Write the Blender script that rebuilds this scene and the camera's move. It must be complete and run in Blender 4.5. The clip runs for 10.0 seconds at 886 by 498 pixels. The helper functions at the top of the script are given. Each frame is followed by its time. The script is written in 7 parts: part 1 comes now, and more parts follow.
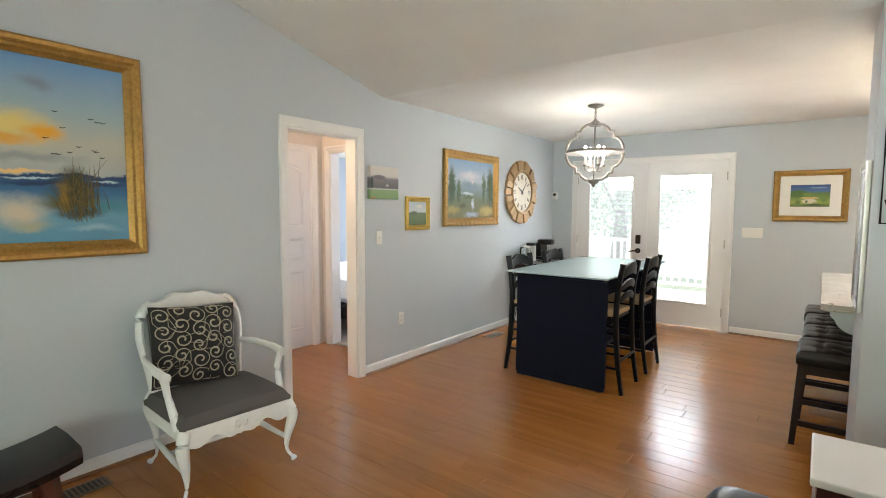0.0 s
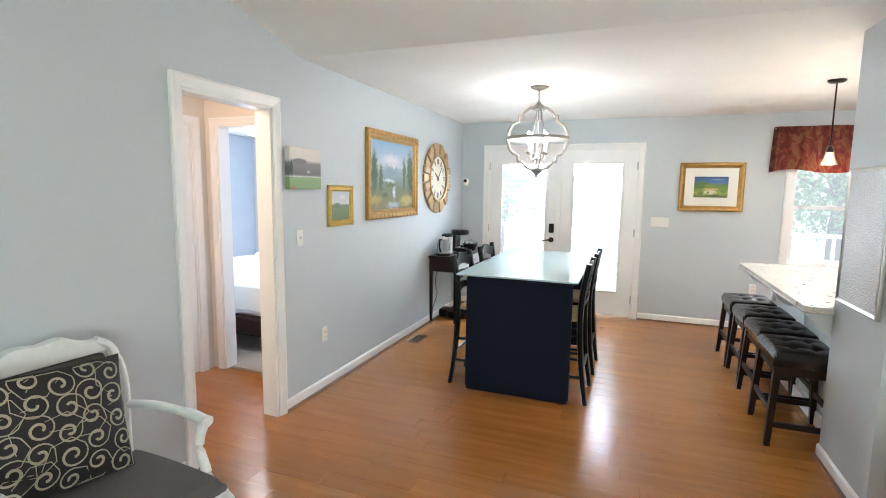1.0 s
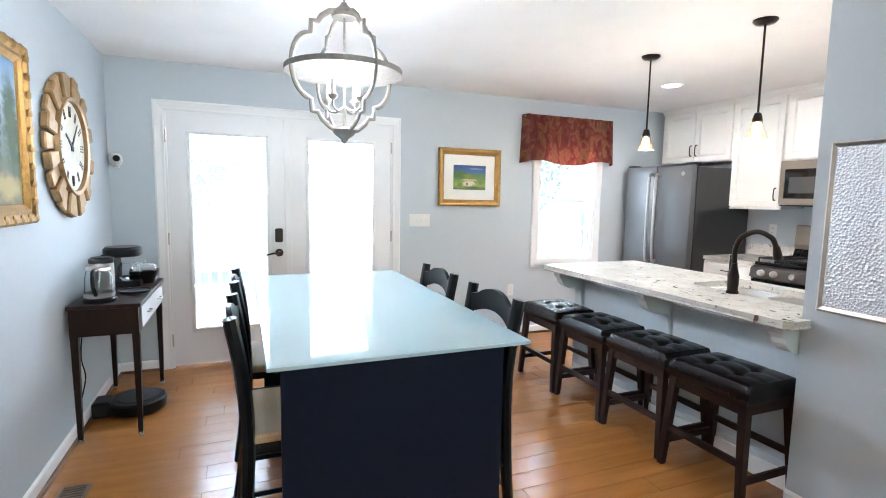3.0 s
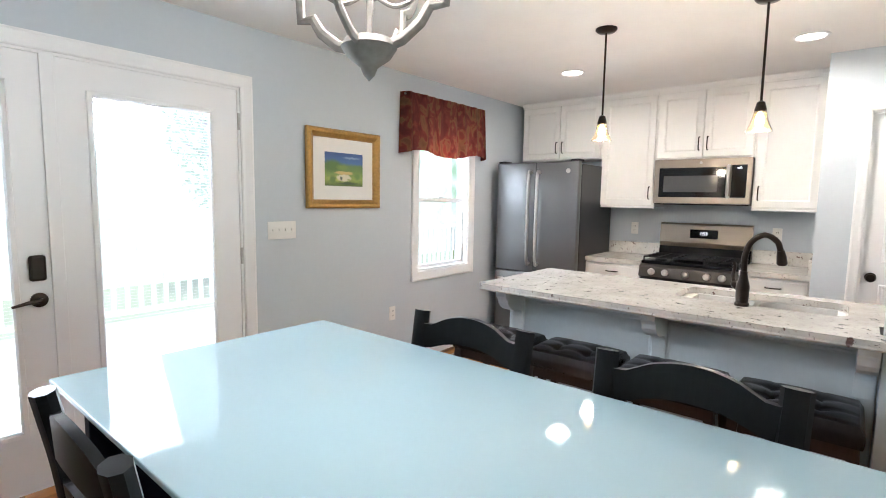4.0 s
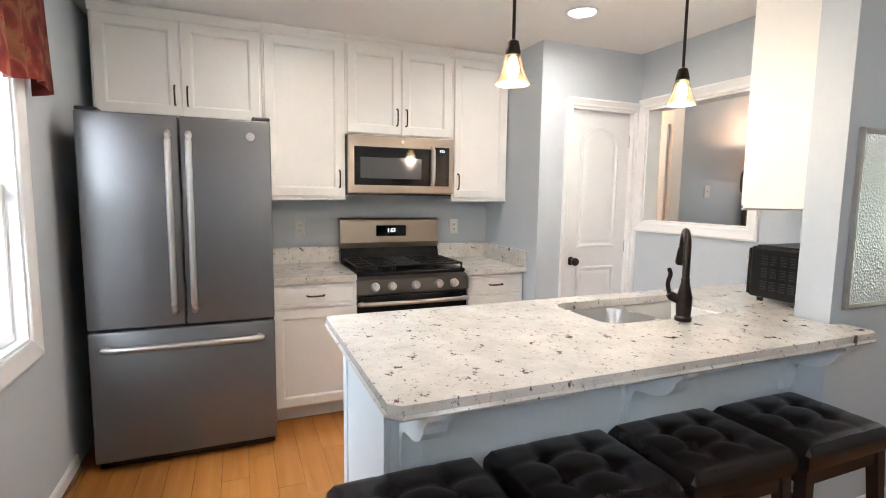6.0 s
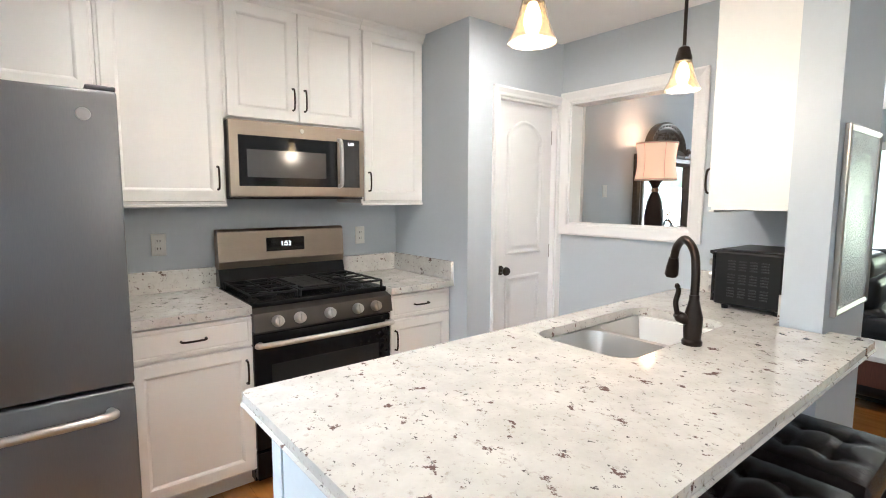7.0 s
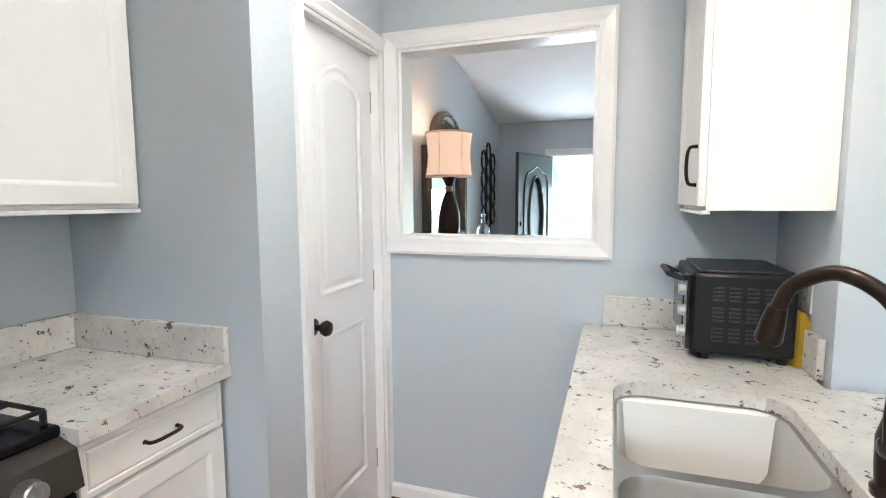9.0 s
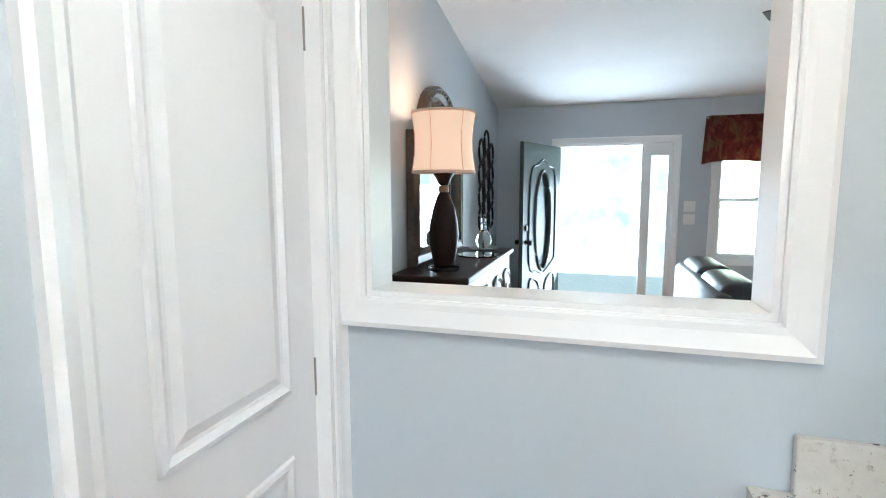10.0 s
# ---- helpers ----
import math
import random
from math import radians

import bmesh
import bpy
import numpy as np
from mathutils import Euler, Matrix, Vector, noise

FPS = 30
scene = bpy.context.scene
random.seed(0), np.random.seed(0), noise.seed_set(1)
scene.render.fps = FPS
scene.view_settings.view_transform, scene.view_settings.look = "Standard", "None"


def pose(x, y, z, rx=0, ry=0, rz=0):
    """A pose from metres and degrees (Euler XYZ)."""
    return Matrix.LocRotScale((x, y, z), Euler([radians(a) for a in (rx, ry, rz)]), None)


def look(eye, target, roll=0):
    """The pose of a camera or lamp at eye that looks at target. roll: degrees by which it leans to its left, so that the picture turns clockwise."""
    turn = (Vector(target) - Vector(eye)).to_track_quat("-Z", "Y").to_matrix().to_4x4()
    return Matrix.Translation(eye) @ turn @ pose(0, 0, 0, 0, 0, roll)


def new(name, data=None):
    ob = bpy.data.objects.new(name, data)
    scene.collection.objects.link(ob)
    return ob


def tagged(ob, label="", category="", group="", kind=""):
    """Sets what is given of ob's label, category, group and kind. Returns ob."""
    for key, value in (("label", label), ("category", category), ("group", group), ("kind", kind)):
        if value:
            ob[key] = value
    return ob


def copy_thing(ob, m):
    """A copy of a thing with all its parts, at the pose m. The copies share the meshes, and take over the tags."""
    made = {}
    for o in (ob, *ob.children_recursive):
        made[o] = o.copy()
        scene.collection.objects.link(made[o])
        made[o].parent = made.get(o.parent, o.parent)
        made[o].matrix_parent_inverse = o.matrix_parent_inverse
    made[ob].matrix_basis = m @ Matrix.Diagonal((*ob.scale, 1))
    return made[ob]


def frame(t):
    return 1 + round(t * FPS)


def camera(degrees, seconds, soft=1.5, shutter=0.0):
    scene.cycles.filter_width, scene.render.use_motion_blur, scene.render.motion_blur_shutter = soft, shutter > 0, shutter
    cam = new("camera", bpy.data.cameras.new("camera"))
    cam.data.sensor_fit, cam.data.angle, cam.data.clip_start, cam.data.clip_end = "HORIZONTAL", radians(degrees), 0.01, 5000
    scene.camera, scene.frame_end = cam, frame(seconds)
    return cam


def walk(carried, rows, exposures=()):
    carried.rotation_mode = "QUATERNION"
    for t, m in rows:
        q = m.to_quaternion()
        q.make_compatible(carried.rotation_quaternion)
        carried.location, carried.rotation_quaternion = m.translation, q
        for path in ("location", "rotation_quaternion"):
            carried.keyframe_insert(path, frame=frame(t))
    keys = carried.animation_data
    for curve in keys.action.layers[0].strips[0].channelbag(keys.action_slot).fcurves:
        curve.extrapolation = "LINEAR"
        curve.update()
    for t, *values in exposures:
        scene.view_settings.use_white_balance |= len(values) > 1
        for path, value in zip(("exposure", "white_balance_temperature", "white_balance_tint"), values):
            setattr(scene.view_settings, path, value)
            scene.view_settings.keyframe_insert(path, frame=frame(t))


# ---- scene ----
cam = camera(83.6, 10.0, soft=1.0)
PATH = [
    (0, (0.646, 0.542, 1.459), (-0.563, 2.127, 1.3), 0.3),
    (0.5, (0.177, 0.651, 1.531), (-0.825, 2.369, 1.317), 0.7),
    (1, (-0.297, 0.809, 1.56), (-1.002, 2.665, 1.321), 0.8),
    (1.2, (-0.531, 0.932, 1.554), (-1.086, 2.839, 1.32), 0.6),
    (1.5, (-0.778, 1.142, 1.56), (-1.111, 3.098, 1.311), 0.9),
    (2, (-1.116, 1.614, 1.483), (-1.078, 3.599, 1.239), 0.8),
    (2.5, (-1.367, 2.156, 1.463), (-0.972, 4.103, 1.24), 0.8),
    (2.7, (-1.442, 2.394, 1.443), (-0.911, 4.31, 1.23), 0.9),
    (3.8, (-1.789, 4.043, 1.437), (-0.407, 5.473, 1.224), 1.1),
    (4, (-1.814, 4.374, 1.432), (-0.28, 5.641, 1.229), 0.9),
    (4.5, (-1.762, 5.126, 1.484), (0.069, 5.898, 1.255), 0.7),
    (5, (-1.414, 5.762, 1.489), (0.559, 5.98, 1.251), 0.4),
    (5.5, (-0.86, 6.234, 1.438), (1.094, 5.875, 1.212), 0.5),
    (6.8, (0.156, 6.528, 1.405), (1.774, 5.371, 1.195), 0.5),
    (7, (0.296, 6.521, 1.426), (1.845, 5.273, 1.215), 0.2),
    (7.5, (0.614, 6.447, 1.465), (1.978, 4.998, 1.261), 0.1),
    (8, (0.908, 6.325, 1.493), (2.067, 4.707, 1.29), -0.1),
    (8.5, (1.169, 6.151, 1.483), (2.121, 4.404, 1.278), -0.2),
    (9, (1.519, 5.75, 1.406), (2.162, 3.866, 1.208), -0.3),
    (9.6, (1.826, 5.145, 1.39), (2.294, 3.211, 1.182), -0.2),
    (10, (1.91, 4.752, 1.477), (2.492, 2.853, 1.248), -0.2),
]
EXPOSURES = [(0, 0.2, 6700, 10), (1, 0.56, 6150, 10), (2.5, 0.68, 5600, 10), (4, 0.25, 6050, 12), (5, 0.05, 6400, 19), (5.5, 0.05, 6350, 16), (7, 0.05, 6050, 11), (8.5, 0.05, 5950, 11), (9.5, 0.02, 5600, 5), (10, 0.04, 5550, 5)]
walk(cam, [(t, look(eye, target, roll)) for t, eye, target, roll in PATH], EXPOSURES)

import itertools

# ---- light ----
world = bpy.data.worlds.new("sky")
scene.world = world
world.use_nodes = True
wn = world.node_tree.nodes
sky = wn.new("ShaderNodeTexSky")
sky.sky_type, sky.sun_disc, sky.sun_elevation, sky.sun_rotation = "NISHITA", False, radians(48), radians(200)
world.node_tree.links.new(sky.outputs[0], wn["Background"].inputs[0])
wn["Background"].inputs[1].default_value = 0.15
scene.view_settings.exposure = 0.0


def lamp(name, kind, place, energy, colour=(1, 1, 1), size=0.1, size_y=0.0, target=None, angle=0.0):
    d = bpy.data.lights.new(name, kind)
    d.energy, d.color = energy, colour
    if kind == "AREA":
        d.shape, d.size, d.size_y = "RECTANGLE", size, size_y or size
    elif kind == "SUN":
        d.angle = radians(angle)
    else:
        d.shadow_soft_size = size
    ob = new(name, d)
    ob.matrix_world = look(place, target) if target else Matrix.Translation(place)
    return ob


DAY = (0.86, 0.94, 1.0)
WARM = (1.0, 0.78, 0.52)
lamp("sun", "SUN", (0, -6, 20), 5.0, (1.0, 0.96, 0.90), target=(0, 0, 0), angle=4.0)
lamp("daylight_french_door", "AREA", (-1.18, 8.5, 2.35), 400, DAY, 2.0, 1.3, (-1.18, 5.4, 0.5))
# Faint lamp added in the opening lays a white veil over the garden.
lamp("veil_french_door", "AREA", (-1.18, 7.45, 1.15), 3.8, DAY, 1.75, 1.7, (-1.18, 4, 1.15))
lamp("daylight_kitchen_window", "AREA", (1.69, 8.3, 2.3), 105, DAY, 0.9, 0.9, (1.6, 5.4, 0.5))
# Same added veil, washing out the view through the kitchen window.
lamp("veil_kitchen_window", "AREA", (1.69, 7.45, 1.4), 1.0, DAY, 0.68, 1.2, (1.69, 4, 1.4))
lamp("daylight_front_door", "AREA", (1.9, -1.4, 0.9), 60, DAY, 0.8, 1.5, (1.6, 1.5, 2.3))
lamp("daylight_front_window", "AREA", (-0.1, -1.42, 1.35), 26, (0.86, 1.0, 0.70), 1.5, 1.2, (-0.1, 2, 2.3))
lamp("daylight_bedroom", "AREA", (-6.62, 5.8, 1.45), 110, DAY, 1.3, 1.2, (-3, 5.6, 0.9))

# ---- materials ----


def material(name, base, rough=0.5, metal=0.0, grain=0.0, scale=40.0, second=None, mix_scale=3.0, bump=0.0, bump_scale=120.0, stretch=(1, 1, 1), coat=0.0, shine=0.5):
    """A surface with colour variation at two scales and fine relief."""
    m = bpy.data.materials.new(name)
    m.use_nodes = True
    n, l = m.node_tree.nodes, m.node_tree.links
    b = n["Principled BSDF"]
    b.inputs["Roughness"].default_value, b.inputs["Metallic"].default_value = rough, metal
    b.inputs["Coat Weight"].default_value, b.inputs["Specular IOR Level"].default_value = coat, shine
    co, mp = n.new("ShaderNodeTexCoord"), n.new("ShaderNodeMapping")
    mp.inputs["Scale"].default_value = stretch
    l.new(co.outputs["Object"], mp.inputs[0])
    big, fine = n.new("ShaderNodeTexNoise"), n.new("ShaderNodeTexNoise")
    big.inputs["Scale"].default_value, fine.inputs["Scale"].default_value = mix_scale, scale
    fine.inputs["Detail"].default_value = 6
    l.new(mp.outputs[0], big.inputs[0]), l.new(mp.outputs[0], fine.inputs[0])
    a = n.new("ShaderNodeMix")
    a.data_type = "RGBA"
    other = second or tuple(c * 0.9 for c in base)
    a.inputs[6].default_value, a.inputs[7].default_value = (*base, 1), (*other, 1)
    l.new(big.outputs[0], a.inputs[0])
    c = n.new("ShaderNodeMix")
    c.data_type, c.blend_type = "RGBA", "MULTIPLY"
    c.inputs[0].default_value = grain
    ramp = n.new("ShaderNodeMapRange")
    ramp.inputs[1].default_value, ramp.inputs[2].default_value, ramp.inputs[3].default_value, ramp.inputs[4].default_value = 0.3, 0.7, 0.4, 1.15
    l.new(fine.outputs[0], ramp.inputs[0])
    l.new(a.outputs[2], c.inputs[6]), l.new(ramp.outputs[0], c.inputs[7])
    l.new(c.outputs[2], b.inputs["Base Color"])
    if bump:
        bn, bu = n.new("ShaderNodeTexNoise"), n.new("ShaderNodeBump")
        bn.inputs["Scale"].default_value, bn.inputs["Detail"].default_value = bump_scale, 4
        l.new(mp.outputs[0], bn.inputs[0])
        bu.inputs["Strength"].default_value, bu.inputs["Distance"].default_value = bump, 0.002
        l.new(bn.outputs[0], bu.inputs["Height"]), l.new(bu.outputs[0], b.inputs["Normal"])
    return m


def glowing(name, colour, strength):
    m = bpy.data.materials.new(name)
    m.use_nodes = True
    b = m.node_tree.nodes["Principled BSDF"]
    b.inputs["Base Color"].default_value = (*colour, 1)
    b.inputs["Emission Color"].default_value, b.inputs["Emission Strength"].default_value = (*colour, 1), strength
    return m


def clear(name, colour=(1, 1, 1), rough=0.0, ior=1.45, weight=1.0):
    m = bpy.data.materials.new(name)
    m.use_nodes = True
    b = m.node_tree.nodes["Principled BSDF"]
    b.inputs["Base Color"].default_value = (*colour, 1)
    b.inputs["Roughness"].default_value, b.inputs["IOR"].default_value, b.inputs["Transmission Weight"].default_value = rough, ior, weight
    return m


WALL = material("wall_paint", (0.52, 0.565, 0.605), 0.55, grain=0.025, scale=40, mix_scale=0.7, second=(0.50, 0.548, 0.592), bump=0.03, bump_scale=180)
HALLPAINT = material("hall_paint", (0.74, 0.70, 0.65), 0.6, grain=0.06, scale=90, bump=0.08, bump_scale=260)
BLUEPAINT = material("bedroom_paint", (0.60, 0.66, 0.75), 0.6, grain=0.06, scale=90, bump=0.08, bump_scale=260)
CEIL = material("ceiling_paint", (0.89, 0.88, 0.86), 0.8, grain=0.02, scale=60, bump=0.06, bump_scale=180)
TRIM = material("white_trim", (0.83, 0.83, 0.83), 0.30, grain=0.005, scale=30, mix_scale=1.5, second=(0.80, 0.80, 0.80), bump=0.004, bump_scale=150)
DOORW = material("white_door_paint", (0.82, 0.82, 0.83), 0.36, grain=0.006, scale=25, second=(0.80, 0.80, 0.81), bump=0.006, bump_scale=150)
CAB = material("white_cabinet_paint", (0.81, 0.80, 0.775), 0.33, grain=0.006, scale=20, second=(0.79, 0.78, 0.75), bump=0.006, bump_scale=150)
KNEE = material("pale_blue_panel", (0.62, 0.68, 0.72), 0.45, grain=0.05, scale=40, bump=0.05)
SLATE = material("slate_steel", (0.17, 0.172, 0.175), 0.36, 0.65, grain=0.10, scale=70, stretch=(6, 6, 0.3), mix_scale=0.5)
STEEL = material("stainless_steel", (0.60, 0.58, 0.55), 0.31, 1.0, grain=0.0, mix_scale=2.0, second=(0.57, 0.55, 0.52))
WARMSTEEL = material("warm_steel", (0.35, 0.295, 0.24), 0.33, 0.9, grain=0.10, scale=80, stretch=(0.3, 0.3, 9))
DARKPANEL = material("dark_warm_steel", (0.075, 0.066, 0.058), 0.42, 0.6, grain=0.08, scale=80, stretch=(0.3, 0.3, 9))
DARKSTEEL = material("dark_grey_body", (0.03, 0.03, 0.033), 0.4, 0.3, grain=0.1)
ENAMEL = material("black_enamel", (0.005, 0.005, 0.006), 0.2, grain=0.1, coat=0.0, shine=0.16)
IRON = material("cast_iron", (0.008, 0.008, 0.0085), 0.5, grain=0.3, scale=60, bump=0.15, shine=0.3)
BLACKGLASS = material("black_glass", (0.008, 0.008, 0.009), 0.06, grain=0.0, coat=0.0)
GREYGLASS = material("oven_window", (0.075, 0.075, 0.075), 0.12, grain=0.05)
BRONZE = material("oil_rubbed_bronze", (0.016, 0.013, 0.012), 0.3, 0.7, grain=0.3, scale=30, second=(0.036, 0.022, 0.015))
PEWTER = material("weathered_pewter", (0.34, 0.32, 0.29), 0.5, 0.35, grain=0.35, scale=50, second=(0.24, 0.22, 0.20), mix_scale=12)
GOLD = material("gilded_frame", (0.50, 0.30, 0.085), 0.38, 0.55, grain=0.45, scale=60, second=(0.36, 0.20, 0.05), mix_scale=14, bump=0.5, bump_scale=90)
GOLD2 = material("bright_gilt", (0.72, 0.52, 0.14), 0.3, 0.6, grain=0.3, scale=40, second=(0.55, 0.38, 0.08), mix_scale=10)
LEATHER = material("brown_black_leather", (0.010, 0.0075, 0.008), 0.27, grain=0.35, scale=50, second=(0.016, 0.010, 0.010), mix_scale=5, bump=0.12, bump_scale=140, coat=0.0, shine=0.26)
GREYLEATHER = material("black_sofa_leather", (0.014, 0.015, 0.018), 0.3, grain=0.3, scale=40, mix_scale=5, bump=0.2, bump_scale=120, shine=0.4)
DARKWOOD = material("dark_walnut", (0.032, 0.014, 0.010), 0.38, grain=0.4, scale=35, second=(0.018, 0.009, 0.007), stretch=(6, 6, 0.6), bump=0.06, shine=0.22)
MAHOG = material("mahogany_leg", (0.12, 0.04, 0.025), 0.4, grain=0.4, scale=35, stretch=(6, 6, 0.6))
BLACKPAINT = material("black_painted_wood", (0.007, 0.008, 0.009), 0.28, grain=0.3, scale=30, second=(0.012, 0.012, 0.013), mix_scale=8, stretch=(5, 5, 0.6), bump=0.04, shine=0.14)
SILVERWOOD = material("silver_painted_wood", (0.42, 0.42, 0.43), 0.35, grain=0.1, scale=40)
SHOEWOOD = material("stained_shoe_moulding", (0.20, 0.085, 0.03), 0.4, grain=0.3, scale=40)
NAVY = material("midnight_panel", (0.010, 0.013, 0.027), 0.6, grain=0.2, scale=50, bump=0.05, shine=0.08)
RUSH = material("rush_seat", (0.50, 0.34, 0.17), 0.6, grain=0.5, scale=60, second=(0.62, 0.48, 0.30), stretch=(1, 10, 1), bump=0.4)
WHITEWOOD = material("distressed_white_paint", (0.83, 0.84, 0.83), 0.42, grain=0.08, scale=30, second=(0.77, 0.79, 0.79), mix_scale=9, bump=0.12)
GREYCLOTH = material("grey_linen", (0.10, 0.093, 0.092), 0.85, grain=0.3, scale=220, bump=0.5, bump_scale=350)
BLACKCLOTH = material("black_cushion_cloth", (0.012, 0.011, 0.012), 0.75, grain=0.3, scale=200, bump=0.4, bump_scale=300)
TANCORD = material("tan_embroidery", (0.40, 0.345, 0.23), 0.7, grain=0.3, scale=160, second=(0.36, 0.33, 0.28), mix_scale=14)
PLASTICW = material("white_plastic", (0.80, 0.79, 0.76), 0.35, grain=0.02)
PLASTICB = material("black_plastic", (0.007, 0.007, 0.0075), 0.35, grain=0.15, shine=0.3)
NICKEL = material("brushed_nickel", (0.55, 0.53, 0.50), 0.3, 1.0, grain=0.1)
HINGE = material("satin_nickel_hinge", (0.34, 0.32, 0.29), 0.4, 0.85, grain=0.1)
VENTMAT = material("brown_vent_metal", (0.20, 0.13, 0.075), 0.45, 0.5, grain=0.2)
LINENSHADE = material("peach_lampshade", (0.85, 0.66, 0.50), 0.8, grain=0.1, scale=150)
BEDDING = material("white_bedding", (0.80, 0.80, 0.82), 0.8, grain=0.05, scale=60, bump=0.3, bump_scale=14)
GREYWOOD = material("carved_grey_wood", (0.10, 0.09, 0.085), 0.4, 0.2, grain=0.4, scale=40, second=(0.2, 0.19, 0.18), mix_scale=18)
DOORGREEN = material("green_grey_door", (0.055, 0.075, 0.072), 0.35, grain=0.15, scale=30)
CARPET = material("beige_carpet", (0.45, 0.40, 0.35), 0.95, grain=0.4, scale=160, bump=0.8, bump_scale=300)
DECK = material("grey_deck_boards", (0.52, 0.49, 0.45), 0.7, grain=0.3, scale=30, stretch=(0.3, 6, 1))
GRASS = material("lawn", (0.16, 0.19, 0.11), 0.9, grain=0.5, scale=25, second=(0.13, 0.17, 0.06))
LEAF = material("leaves", (0.12, 0.20, 0.09), 0.6, grain=0.3, scale=8, second=(0.15, 0.24, 0.10), mix_scale=2)
BARK = material("bark", (0.12, 0.085, 0.06), 0.9, grain=0.5, scale=20, stretch=(3, 3, 0.5), bump=0.6, bump_scale=20)
GLASS = clear("window_glass", (1, 1, 1), 0.0, 1.01)
CLEARGLASS = clear("clear_glass", (0.98, 1, 1), 0.02, 1.35)
AMBERGLASS = clear("seeded_glass_shade", (1.0, 0.90, 0.74), 0.06, 1.35, 0.92)
MIRROR = material("mirror_silver", (0.85, 0.87, 0.87), 0.02, 1.0)
BULB = glowing("warm_bulb", (1.0, 0.74, 0.42), 14)
BULBW = glowing("white_bulb", (1.0, 0.95, 0.88), 60)
DOWNLIGHT = glowing("downlight_lens", (1.0, 0.95, 0.86), 14)
SHADEGLOW = glowing("lit_lampshade", (1.0, 0.66, 0.45), 0.55)
FIGURES = glowing("display_digits", (0.9, 0.95, 1.0), 3)
FANLIGHT = glowing("fan_light_bowl", (1.0, 0.97, 0.92), 5)


def tabletop_glass():
    m = material("pale_aqua_back_painted_glass", (0.40, 0.545, 0.60), 0.05, grain=0.0, mix_scale=0.8, second=(0.39, 0.535, 0.59), coat=0.0)
    m.node_tree.nodes["Principled BSDF"].inputs["Coat Roughness"].default_value = 0.02
    return m


def granite():
    m = bpy.data.materials.new("speckled_cream_granite")
    m.use_nodes = True
    n, l = m.node_tree.nodes, m.node_tree.links
    b = n["Principled BSDF"]
    b.inputs["Roughness"].default_value = 0.10
    co = n.new("ShaderNodeTexCoord")

    def noise_at(scale, detail, stretch=(1, 1, 1)):
        mp, t = n.new("ShaderNodeMapping"), n.new("ShaderNodeTexNoise")
        mp.inputs["Scale"].default_value = stretch
        mp.inputs["Rotation"].default_value = (0, 0, 0.5)
        t.inputs["Scale"].default_value, t.inputs["Detail"].default_value, t.inputs["Roughness"].default_value = scale, detail, 0.65
        l.new(co.outputs["Object"], mp.inputs[0]), l.new(mp.outputs[0], t.inputs[0])
        return t.outputs[0]

    def step(value, lo, hi):
        r = n.new("ShaderNodeMapRange")
        r.inputs[1].default_value, r.inputs[2].default_value = lo, hi
        l.new(value, r.inputs[0])
        return r.outputs[0]

    def mixed(fac, a, colour):
        x = n.new("ShaderNodeMix")
        x.data_type = "RGBA"
        l.new(fac, x.inputs[0])
        if isinstance(a, tuple):
            x.inputs[6].default_value = (*a, 1)
        else:
            l.new(a, x.inputs[6])
        x.inputs[7].default_value = (*colour, 1)
        return x.outputs[2]

    c = mixed(step(noise_at(7, 5), 0.35, 0.65), (0.64, 0.62, 0.58), (0.52, 0.50, 0.465))
    c = mixed(step(noise_at(46, 5), 0.57, 0.72), c, (0.40, 0.36, 0.315))
    c = mixed(step(noise_at(19, 5, (1, 1.15, 1)), 0.625, 0.66), c, (0.15, 0.095, 0.085))
    c = mixed(step(noise_at(52, 4, (1, 1.1, 1)), 0.635, 0.675), c, (0.12, 0.10, 0.10))
    l.new(c, b.inputs["Base Color"])
    return m


